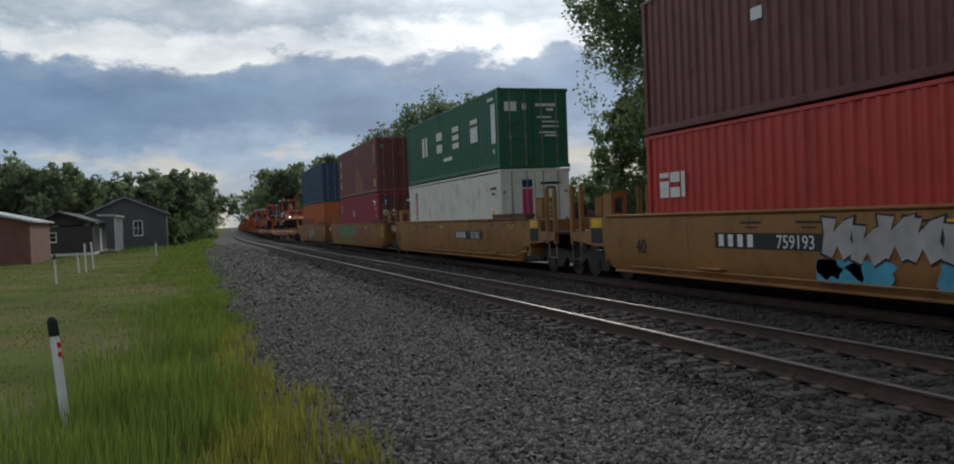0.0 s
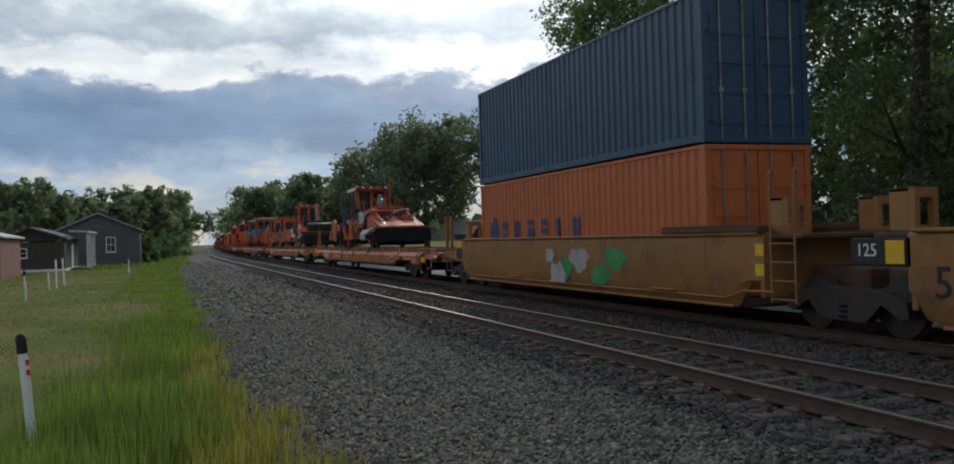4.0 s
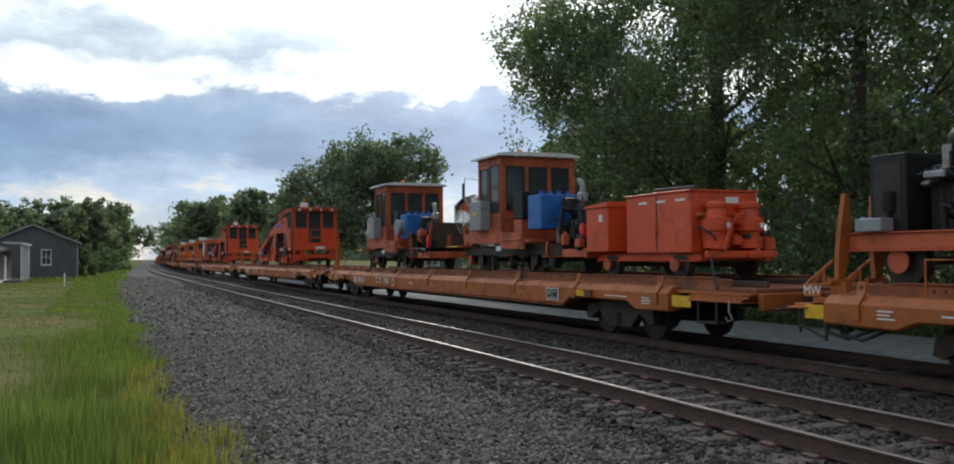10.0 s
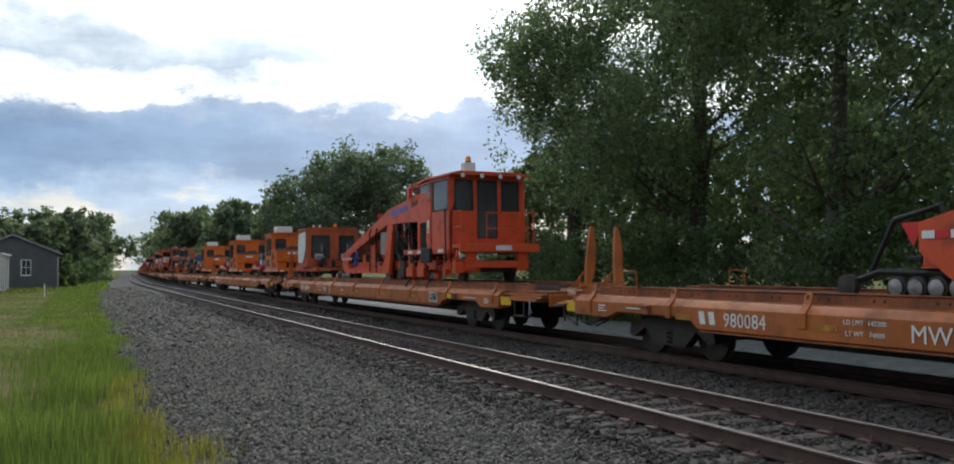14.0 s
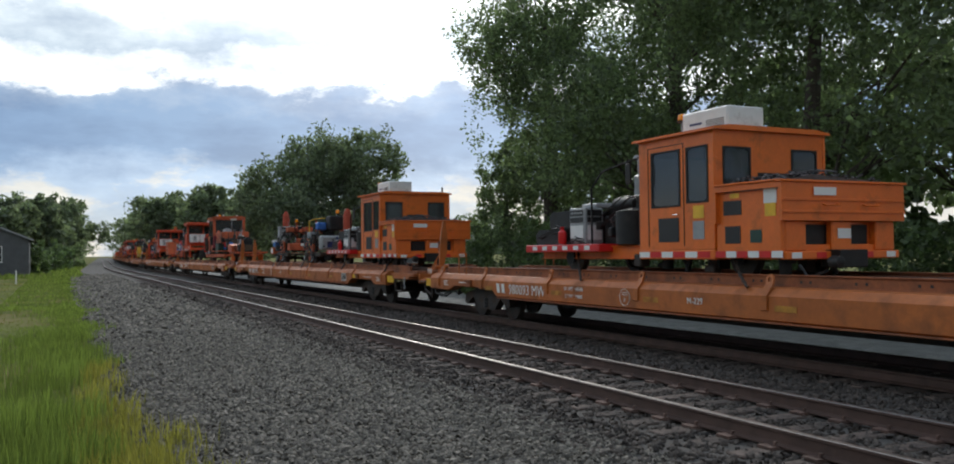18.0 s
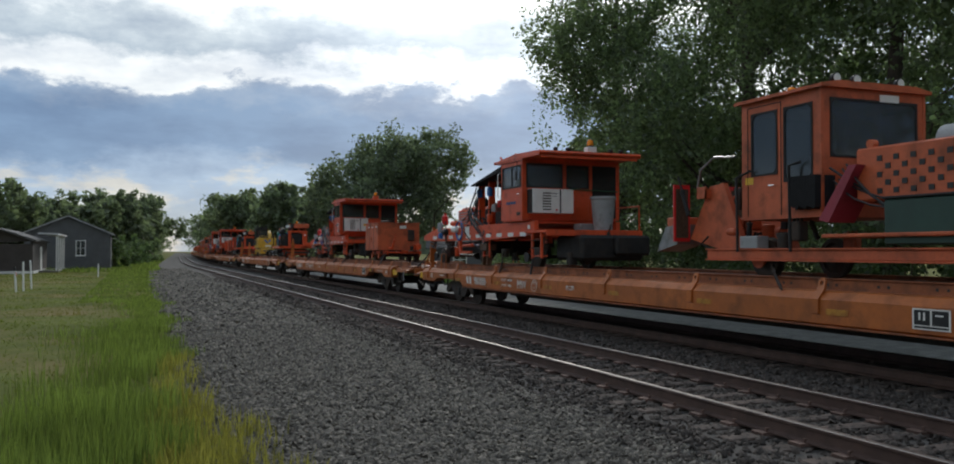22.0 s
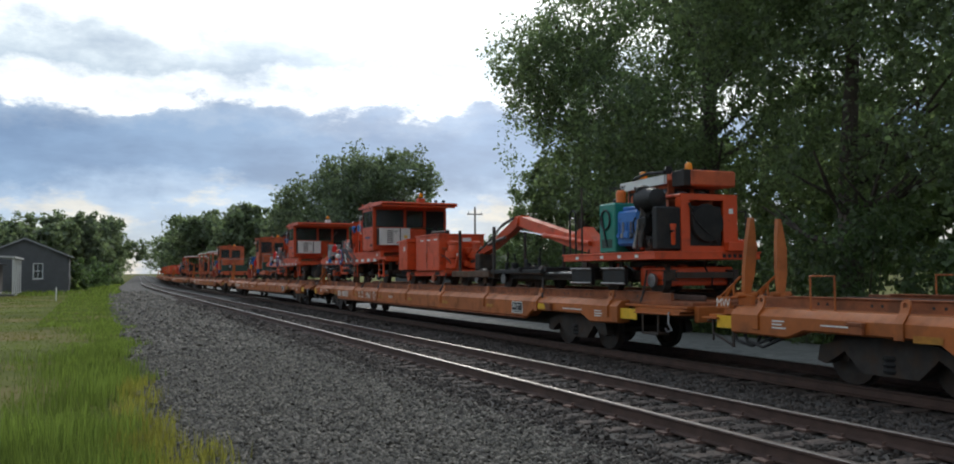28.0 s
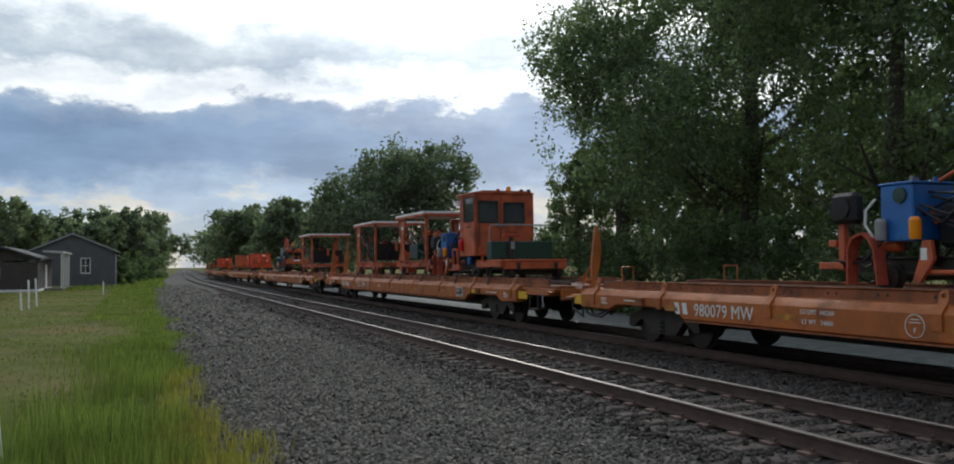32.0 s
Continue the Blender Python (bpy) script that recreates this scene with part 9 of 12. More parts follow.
    for x in (-1.15, -0.2, 0.75):
        pbox("nose_leg", th, x, x + 0.42, 0.98, 1.11, 0.4, 0.97, P, "", 0.02)
    # flat black plate on the nose face paints the shade between the legs
    pbox("nose_recess", th, -0.7, 0.7, 1.105, 1.118, 0.45, 0.9, "black", "", 0)
    decal_front(th, 0.05, 0.976, 0.72, 0.28, 0.2)
    pbox("coupler_box", th, -0.3, 0.3, 0.75, 1.1, 0.15, 0.42, "black")
    pbox("bumper", th, -1.2, 1.2, 0.92, 1.06, 0.28, 0.4, P)
    for k in range(5):
        decal_front(th, -1.0 + 0.5 * k, 0.916, 0.34, 0.2, 0.09, "red" if k % 2 else "white")
    tape(th, -1.23, 0.95, 2.4, 0.36, 6, "white", "red", 0.1)
    gear(th, -1.0, 0.9, 1.0, 2.3, 0.02, 0.3, 8, seed + 9, ("black", "iron"))
    # rear engine deck
    pbox("engine_deck", th, -1.25, 1.25, 5.7, 8.6, 0.42, 0.6, "red", "red deck edge", 0.015)
    tape(th, -1.251, 5.8, 8.5, 0.51, 13, "red", "white", 0.1)
    engine(th, -0.95, 0.95, 4.55, 6.5, 0.5, 1.75, seed)
    part("air_tank", B().lathe([(0.1, -0.5), (0.36, -0.42), (0.36, 0.42), (0.1, 0.5)], 18, "z", (-0.75, 5.2, 1.0)), "black", th)
    exhaust(th, -0.35, 5.5, 1.7, 2.75, 0.075, "steel")
    handrail(th, [(-1.0, 6.3, 0.6), (-1.0, 6.3, 2.1), (-1.0, 5.9, 2.5), (-1.0, 4.5, 2.75)], "black", 0.022)
    pbox("grey_cabinet", th, -1.0, -0.55, 6.55, 7.15, 0.62, 1.6, "grey", "grey control cabinet", 0.02)
    for z0, z1, mm in ((1.38, 1.54, "panel"), (1.2, 1.34, "panel"), (0.72, 1.12, "white")):
        part("cabinet_panel", B().box(-1.012, -1.002, 6.62, 7.1, z0, z1, 0.002).box(-0.95, -0.6, 6.535, 6.545, z0, z1, 0.002), mm, th)
    for k in range(4):
        part("meter", B().cyl((-1.012, 6.68 + 0.11 * k, 1.46), (-1.02, 6.68 + 0.11 * k, 1.46), 0.035, 10), "grey", th)
    part("battery_box", B().prism([(7.3, 0.6), (8.45, 0.6), (8.5, 0.9), (8.35, 1.05), (7.3, 1.05)], -1.05, 0.7), "black", th)
    part("black_tank", B().prism([(7.2, 1.05), (8.1, 1.05), (8.15, 1.45), (8.0, 1.56), (7.2, 1.56)], -0.9, 0.6), "black", th, "black steel tank")
    part("tank_cap", B().lathe([(0.07, 1.56), (0.09, 1.58), (0.09, 1.64), (0.04, 1.66)], 12, "z", (-0.6, 7.6, 0)), "steel", th)
    part("clear_cover", B().box(-0.7, 0.5, 6.6, 7.15, 1.6, 1.74, 0.03), "grey", th)
    part("stub_pipe", B().cyl((-0.7, 8.2, 1.05), (-0.7, 8.2, 1.45), 0.045, 10).cyl((-0.5, 8.05, 1.05), (-0.5, 8.05, 1.6), 0.03, 8), "iron", th)
    hoses(th, (-1.0, 7.3, 1.0), (-1.0, 8.3, 0.8), 6, seed + 12, -0.12, 0.1, r=0.014)
    hoses(th, (-1.0, 6.6, 0.7), (-1.0, 7.2, 0.62), 6, seed + 13, -0.08, 0.08, r=0.014)
    part("fire_extinguisher", B().lathe([(0.08, 0.62), (0.09, 0.66), (0.09, 0.95), (0.03, 1.03), (0.05, 1.1)], 14, "z", (-1.1, 7.28, 0)), "red", th, "red fire extinguisher")
    gear(th, -1.0, 0.9, 4.6, 8.2, 0.6, 1.7, 22, seed + 1, ("black", "iron", "steel", "black"))
    hoses(th, (-0.8, 4.6, 1.7), (-0.7, 6.2, 1.2), 7, seed + 2, -0.25, 0.15)
    gear(th, -1.0, -0.6, 0.2, 6.0, 0.0, 0.4, 12, seed + 3, ("iron", "black"))
    tied(th, (2.4, 7.0))
    return th


def spike_puller(seed=9, umbrella=True, big_tank=False):
    """Small open machine: levers, cabinets and hoses round an operator's seat, with a furled umbrella."""
    th = thing("spike_puller", "small open orange track machine with a furled red umbrella", "track machine", "track machines on the flatcars")
    P = "orange_b"
    y0, y1 = (-0.55, 2.3) if not big_tank else (-0.9, 1.6)
    beams(th, y0, y1, 0.36, 0.12, "iron", 0.78)
    pbox("deck_plate", th, -0.8, 0.8, y0, y1, 0.48, 0.5, P)
    for y in (1.26, 0.1):
        wheelset(th, y, 0.24, "grey", 0.74)
    if not big_tank:
        pbox("front_box", th, -0.75, 0.75, -0.6, -0.15, 0.62, 0.95, P, "orange front tool box", 0.02)
        decal_front(th, 0.0, -0.602, 0.88, 0.44, 0.12)
        pbox("rear_box", th, -1.0, -0.3, 1.75, 2.3, 0.45, 0.78, P, "orange rear box with a pale panel", 0.015)
        decal(th, -1.0, 2.02, 0.62, 0.4, 0.2, "white")
        pail = part("cooler", B().box(-0.95, -0.4, 1.55, 2.0, 0.8, 1.05, 0.04), "blue", th, "blue cooler box with white lid")
        part("lid", B().box(-0.97, -0.38, 1.53, 2.02, 1.05, 1.14, 0.02), "white", pail)
        part("handle", B().tube([(-0.98, 1.6, 1.0), (-1.02, 1.65, 1.12), (-1.02, 1.9, 1.12), (-0.98, 1.95, 1.0)], 0.012, 5), "white", pail)
        cb = pbox("grey_cabinet", th, -0.92, -0.3, 0.72, 1.08, 1.14, 1.8, "grey", "grey electric cabinet with stickers", 0.02)
        part("marking", B().box(-0.8, -0.42, 0.712, 0.718, 1.66, 1.74, 0).box(-0.8, -0.5, 0.712, 0.718, 1.46, 1.5, 0).box(-0.75, -0.45, 0.712, 0.718, 1.36, 1.4, 0), "panel", cb)
        part("sticker", B().box(-0.66, -0.44, 0.712, 0.718, 1.18, 1.32, 0), "green", cb)
        part("umbrella", B().lathe([(0.03, 1.1), (0.13, 1.2), (0.17, 1.7), (0.17, 2.2), (0.13, 2.45), (0.05, 2.56)], 9, "z", (-0.45, 1.3, 0)), "umbrella", th, "furled faded red umbrella")
        part("umbrella_pole", B().cyl((-0.45, 1.3, 0.5), (-0.45, 1.3, 1.2), 0.02, 6), "steel", th)
        for k in range(3):
            pbox("valve_box", th, -0.7 + 0.45 * k, -0.35 + 0.45 * k, 0.0, 0.4, 1.5, 1.74, "umbrella" if k % 2 else P, "", 0.03)
        pbox("valve_shelf", th, -0.75, 0.75, -0.05, 0.5, 1.46, 1.495, "iron")
        for k in range(7):
            part("lever", B().tube([(-0.6 + 0.17 * k, 0.2, 1.8), (-0.62 + 0.17 * k, 0.1, 1.98)], 0.014, 5), "black" if k % 2 else "grey", th)
        beacon(th, -0.1, 0.6, 1.95)
        part("beacon_post", B().cyl((-0.1, 0.6, 0.5), (-0.1, 0.6, 1.95), 0.025, 6), P, th)
    else:
        tank = part("engine_cover", B().box(-0.8, 0.15, -0.95, -0.45, 0.6, 1.2, 0.08), "grey", th, "pale blue-grey engine cover")
        part("cover_mark", B().prism([(-0.2, 1.05), (-0.05, 1.05), (-0.125, 1.18)], -0.957, -0.951, "y").box(-0.55, -0.25, -0.957, -0.951, 0.7, 0.95, 0), "navy", tank)
        for k in range(5):
            part("cover_hole", B().cyl((-0.7 + 0.2 * k, -0.951, 0.75 + 0.13 * (k % 3)), (-0.7 + 0.2 * k, -0.965, 0.75 + 0.13 * (k % 3)), 0.045, 10), "panel", tank)
        pbox("grey_cabinet", th, -0.95, -0.55, 0.35, 0.75, 1.1, 1.38, "grey", "small grey junction box", 0.02)
        pbox("blue_can", th, -0.75, -0.35, -0.2, 0.2, 1.45, 1.78, "bluehose", "blue plastic can", 0.05)
        pbox("black_tank", th, -0.3, 0.3, -0.5, 0.1, 1.45, 2.05, "black", "", 0.05)
        part("umbrella", B().lathe([(0.03, 1.0), (0.13, 1.1), (0.18, 1.6), (0.18, 2.05), (0.12, 2.25), (0.05, 2.34)], 9, "z", (0.4, -0.75, 0)), "umbrella", th, "furled faded red umbrella")
        part("umbrella_pole", B().cyl((0.4, -0.75, 0.4), (0.4, -0.75, 1.1), 0.02, 6), "steel", th)
        handrail(th, [(-0.85, 0.75, 0.5), (-0.85, 0.75, 1.86), (-0.8, 0.1, 1.92), (-0.5, -0.5, 1.95)], "yellowtape", 0.022)
        handrail(th, [(-0.6, 0.55, 0.5), (-0.6, 0.55, 1.9)], P, 0.03)
        beacon(th, 0.1, -0.3, 2.12)
        part("beacon_post", B().cyl((0.1, -0.3, 0.5), (0.1, -0.3, 2.12), 0.025, 6), "iron", th)
    for s in (-1, 1):
        for yy in (0.35, 0.85):
            part("work_arm", B().prism([(yy - 0.1, 0.15), (yy + 0.1, 0.15), (yy, 1.1), (yy - 0.18, 1.1)], s * 0.8 - 0.04, s * 0.8 + 0.04), P, th)
        ram(th, (s * 0.8, 0.6, 0.3), (s * 0.72, 0.7, 1.3), 0.05, P)
        ram(th, (s * 0.7, 1.5, 0.5), (s * 0.7, 1.2, 1.2), 0.045, P)
    pbox("seat", th, -0.25, 0.25, 0.95, 1.35, 0.85, 0.97, "seat", "", 0.03)
    gear(th, -0.95, 0.8, -0.3, 1.7, 0.5, 1.25, 46, seed, ("black", "iron", P, "black", "steel", "iron"))
    gear(th, -0.6, 0.7, -0.2, 0.8, 1.2, 1.75, 18, seed + 1, ("black", "iron", P, "black"))
    hoses(th, (-0.8, 0.9, 1.2), (-0.85, 0.1, 0.6), 10, seed + 2, 0.15, 0.2, r=0.014)
    hoses(th, (-0.6, 0.3, 1.55), (-0.8, 1.2, 0.8), 8, seed + 3, 0.1, 0.18, r=0.014)
    gear(th, -0.95, 0.6, y0, y1, 0.02, 0.42, 16, seed + 5, ("iron", "black"))
    tied(th, (1.0, 0.0))
    return th


def cab_and_engine(seed=11):
    """A cab at the rear of an open engine frame."""
    th = thing("tie_crane", "faded orange cab machine with an open engine and hydraulic pipes", "track machine", "track machines on the flatcars")
    P = "orange_b"
    beams(th, -4.3, 2.6, 0.32, 0.16, P, 1.05)
    for y in (1.4, -3.4):
        wheelset(th, y, 0.34)
    cab(th, -0.2, 1.7, 1.0, 3.05, 1.05, P, side=[(0.8, 1.45, 1.75, 2.85), (0.0, 0.65, 1.6, 2.85)], front=[(-0.9, 0.9, 1.95, 2.9)], rear=[(-0.8, 0.8, 1.7, 2.85)])
    work_lights(th, [(-0.8, -0.2, 3.2), (-0.4, -0.2, 3.2), (0.5, -0.2, 3.2)])
    beacon(th, -0.4, 1.2, 3.14)
    for k in range(2):
        pn = part("guard_panel", B().wall("y", 3.66, 3.7, -1.08 + 1.3 * k, -0.72 + 1.3 * k, 0.65, 1.78, []), "red", th, "red perforated guard panel")
        part("perforation", B().box(-1.04 + 1.3 * k, -0.76 + 1.3 * k, 3.652, 3.659, 0.72, 1.7, 0), "mesh", pn)
    part("rear_arm", B().prism([(3.6, 0.7), (3.0, 1.7), (2.6, 1.75), (2.0, 0.5), (2.5, 0.45)], -0.75, -0.65), P, th, "orange lifting arm")
    part("rear_arm", B().prism([(3.6, 0.7), (3.0, 1.7), (2.6, 1.75), (2.0, 0.5), (2.5, 0.45)], 0.4, 0.5), P, th)
    part("tail_plate", B().prism([(4.5, 0.45), (4.2, 0.95), (3.8, 1.0), (3.8, 0.6)], -0.9, -0.3), "steel", th, "bare steel tail plate")
    part("tail_box", B().box(-0.8, 0.2, 3.9, 4.3, 0.85, 1.15, 0.02), P, th)
    gear(th, -1.0, 0.7, 2.0, 3.6, 0.5, 1.7, 20, seed + 21, (P, "black", "iron", P))
    part("hose_arc", B().tube([(-0.8, 3.3, 1.7), (-0.8, 3.2, 2.05), (-0.8, 2.8, 2.25), (-0.8, 2.2, 2.2)], 0.025, 6), "steel", th)
    # black bristle brushes hung beside the cab front
    for k in range(9):
        part("bristle", B().prism([(-0.2 + 0.06 * k, 1.66), (-0.15 + 0.06 * k, 1.66), (-0.13 + 0.06 * k, 1.12 + 0.04 * (k % 3)), (-0.2 + 0.06 * k, 1.15)], -1.2, -0.8), "canvas", th, "black hanging brush")
    part("slant_panel", B().prism([(-0.9, 1.75), (-0.75, 1.75), (-0.15, 0.95), (-0.35, 0.9)], -1.12, -0.6), "con_pink", th, "slanted crimson panel")
    hd = pbox("hood", th, -0.95, 0.8, -2.6, -0.7, 1.2, 2.0, P, "orange engine hood", 0.03)
    for k in range(10):
        for z in range(5):
            if (k + z) % 2 == 0:
                part("louvre", B().box(-0.96, -0.951, -1.15 - 0.13 * k, -1.06 - 0.13 * k, 1.3 + 0.12 * z, 1.38 + 0.12 * z, 0), "panel", hd)
    part("lifting_eye", B().cyl((-0.9, -0.9, 2.06), (-0.8, -0.9, 2.06), 0.07, 10), P, hd)
    pbox("green_box", th, -1.12, -0.5, -2.4, -1.3, 0.55, 1.2, "dkgreen", "dark green box with a black lid", 0.02)
    pbox("green_box_lid", th, -1.14, -0.48, -2.42, -1.28, 1.2, 1.24, "black")
    handrail(th, [(-1.15, 1.7, 0.45), (-1.17, 1.7, 1.75), (-1.12, 1.4, 1.85)], "black", 0.025)
    handrail(th, [(-1.15, 0.4, 0.45), (-1.17, 0.4, 1.85), (-1.12, 0.2, 1.9)], "black", 0.025)
    decal(th, -1.052, 1.5, 1.68, 0.2, 0.12, "yellowtape")
    decal_front(th, 0.3, -0.21, 2.94, 0.4, 0.12)
    pbox("chain_box", th, -1.15, -0.9, 1.2, 1.65, 0.5, 0.72, "grey", "small pale box")
    part("oil_tank", B().lathe([(0.1, -0.4), (0.24, -0.36), (0.24, 0.36), (0.1, 0.4)], 18, "y", (-0.5, -2.1, 2.0)), "grey", th, "grey cylindrical oil tank")
    engine(th, -0.7, 0.55, -4.0, -2.6, 0.75, 1.5, seed)
    exhaust(th, -0.2, -3.0, 1.4, 2.0, 0.05, "iron")
    for k in range(2):
        part("stanchion", B().tube([(-0.3 + 0.5 * k, -2.4 - 0.5 * k, 1.8), (-0.2 + 0.5 * k, -2.2 - k, 2.9)], 0.018, 5), "steel", th)
    gear(th, -1.1, 0.6, -4.2, -2.5, 0.6, 1.6, 34, seed + 1, ("black", "iron", "iron", "blue", "red", "steel", "black"))
    gear(th, -1.1, 0.6, 0.0, 2.6, 0.4, 1.0, 12, seed + 2, (P, "iron", "black"))
    hoses(th, (-0.9, -0.4, 1.7), (-0.9, -2.4, 1.2), 8, seed + 3, 0.3, 0.18)
    pbox("running_board", th, -1.2, 1.2, -4.4, -0.3, 0.66, 0.72, P)
    tied(th, (1.2, -2.4))
    return th


def hand_cart():
    th = thing("hand_cart", "small orange rail cart with spoked wheels and black engine", "rail cart", "trailers on the flatcars")
    tr = pbox("tool_box", th, -1.05, -0.45, -0.1, 1.05, 0.62, 0.98, "orange_b", "orange tool box with a pale slanted lid", 0.012)
    part("lid", B().prism([(-0.13, 0.98), (1.08, 0.98), (1.08, 1.0), (0.3, 1.1), (-0.13, 1.0)], -1.08, -0.43), "amber", tr)
    pbox("deck", th, -0.95, 0.95, -1.1, 1.05, 0.5, 0.6, "orange_b")
    engine(th, -0.7, 0.3, -1.0, -0.1, 0.62, 1.1, 61)
    part("drum", B().lathe([(0.1, -0.35), (0.26, -0.3), (0.26, 0.3), (0.1, 0.35)], 16, "y", (-0.2, -0.6, 1.25)), "black", th, "black drum")
    part("air_cleaner", B().lathe([(0.12, 1.4), (0.2, 1.44), (0.2, 1.56), (0.08, 1.64)], 14, "z", (-0.5, -0.2, 0)), "iron", th)
    for k in range(2):
        part("pole", B().cyl((-0.5, 0.2, 0.9), (-0.4 + 0.1 * k, 0.75 - 0.3 * k, 1.75 + 0.25 * k), 0.025, 6), "grey", th)
    gear(th, -1.0, 0.6, -1.15, 0.0, 0.3, 1.1, 16, 62, ("black", "iron", "steel"))
    hoses(th, (-0.8, -1.0, 1.1), (-0.6, -1.15, 0.7), 6, 63, 0.1, 0.12, r=0.014)
    for y in (0.2, 0.9):
        for s in (-1, 1):
            ring = B().tube([(s * 0.85, y + 0.25 * math.cos(k * 0.314), 0.28 + 0.25 * math.sin(k * 0.314)) for k in range(21)], 0.035, 6)
            for k in range(6):
                ring.tube([(s * 0.85, y, 0.28), (s * 0.85, y + 0.25 * math.cos(k * 1.047), 0.28 + 0.25 * math.sin(k * 1.047))], 0.018, 5)
            part("spoked_wheel", ring, "amber", th, "orange spoked wheel")
    pbox("underframe", th, -0.8, 0.8, -1.0, 1.0, 0.45, 0.6, "iron")
    return th


def canopy_machine(seed=13, bin_=True, shade=False, sign=False):
    """Long red-orange frame with an open work bay, and a wide cab under a flat roof with a white air conditioner."""
    th = thing("tie_inserter", "red-orange tie machine with flat canopy roof and white air conditioner", "track machine", "track machines on the flatcars")
    P = "orange"
    for s in (-1, 1):
        part("main_frame", B().prism([(6.7, 1.05), (6.7, 1.2), (5.4, 1.42), (-2.4, 1.45), (-2.4, 1.1), (0.4, 1.0), (5.2, 1.0)], s * 1.05 - 0.06, s * 1.05 + 0.06), P, th, "long red-orange frame plate")
    tape(th, -1.112, -1.9, 6.1, 1.12, 20, "white", None, 0.11)
    for k in range(6):
        pbox("cross_member", th, -0.98, 0.98, -1.6 + 1.5 * k, -1.45 + 1.5 * k, 1.05, 1.3, P)
    pbox("deck_plate", th, -1.0, 1.0, -2.0, 2.2, 1.40, 1.46, P)
    for y in (5.85, -1.6):
        wheelset(th, y, 0.34, "black")
        for s in (-1, 1):
            pbox("pedestal", th, s * 0.55 - 0.08, s * 0.55 + 0.08, y - 0.2, y + 0.2, 0.35, 1.05, "iron")
    ladder(th, -1.14, 0.75, 0.3, 1.0, 0.42, P)
    part("hanger", B().prism([(3.2, 1.0), (3.05, 0.45), (2.1, 0.45), (2.1, 0.55), (2.95, 0.55), (3.0, 1.0)], -1.14, -1.06).box(-1.12, -1.08, 2.1, 3.05, 0.72, 0.78, 0.006), P, th)
    part("side_tank", B().lathe([(0.05, -0.2), (0.1, -0.17), (0.1, 0.17), (0.05, 0.2)], 12, "y", (-1.16, 3.35, 1.36)), "white", th)
    part("side_motor", B().lathe([(0.05, -0.17), (0.1, -0.14), (0.1, 0.14), (0.05, 0.17)], 12, "y", (-1.16, 4.3, 1.3)), "black", th)
    part("front_box", B().box(-1.0, 0.9, 5.5, 6.6, 1.2, 1.34, 0.02), "iron", th)
    part("blue_valve", B().lathe([(0.04, 1.08), (0.09, 1.1), (0.09, 1.24), (0.04, 1.28)], 12, "z", (-1.16, 4.75, 0)), "blue", th)
    hoses(th, (-1.14, 5.6, 0.95), (-1.14, 3.4, 0.8), 5, seed + 41, 0.2, 0.12, r=0.014)
    # work bay at the rear
    part("engine_hood", B().box(-0.75, 0.75, 3.0, 4.6, 1.5, 2.25, 0.03).prism([(3.0, 2.25), (4.6, 2.25), (4.4, 2.38), (3.1, 2.38)], -0.65, 0.65), P, th, "orange engine hood")
    for k in range(5):
        pbox("grille_bar", th, -0.765, -0.752, 3.7, 4.45, 1.62 + 0.12 * k, 1.67 + 0.12 * k, "grey", "", 0.002)
    decal(th, -0.752, 3.3, 2.1, 0.2, 0.14, "blue")
    exhaust(th, -0.3, 3.6, 2.38, 3.1, 0.055, "grey", False)
    part("muffler_drum", B().lathe([(0.08, -0.3), (0.15, -0.27), (0.15, 0.27), (0.08, 0.3)], 14, "y", (-0.4, 3.4, 2.5)), "black", th)
    part("fire_extinguisher", B().lathe([(0.1, 1.62), (0.11, 1.66), (0.11, 2.0), (0.04, 2.08), (0.06, 2.16)], 14, "z", (-0.85, 5.2, 0)), "red", th, "red fire extinguisher")
    part("filter_can", B().lathe([(0.09, 1.3), (0.1, 1.34), (0.1, 1.62), (0.06, 1.7)], 14, "z", (-1.12, 4.9, 0)), "grey", th)
    part("float_can", B().lathe([(0.06, -0.2), (0.12, -0.16), (0.12, 0.16), (0.06, 0.2)], 14, "y", (-1.0, 3.8, 1.62)), P, th)
    part("hose_coil", B().tube([(-1.16, 3.0 + 0.28 * math.cos(k * 0.6), 1.35 + 0.34 * math.sin(k * 0.6)) for k in range(24)], 0.026, 7), "bluehose", th, "coil of blue hose")
    decal(th, -1.115, 2.4, 1.3, 0.36, 0.26, "white", "white warning sign")
    # gantry with blue motors
    for y in (1.1, 1.9):
        part("gantry", B().box(-0.94, -0.88, y - 0.03, y + 0.03, 1.45, 2.95).box(0.88, 0.94, y - 0.03, y + 0.03, 1.45, 2.95).box(-0.94, 0.94, y - 0.03, y + 0.03, 2.89, 2.95), P, th, "tool gantry")
    for x, y in ((-0.9, 1.1), (-0.9, 1.9), (0.2, 1.5)):
        part("motor", B().lathe([(0.04, 2.55), (0.085, 2.57), (0.085, 2.76), (0.04, 2.8)], 14, "z", (x, y, 0)), "blue", th, "blue hydraulic motor")
        ram(th, (x, y, 1.5), (x, y, 2.5), 0.04, "iron")
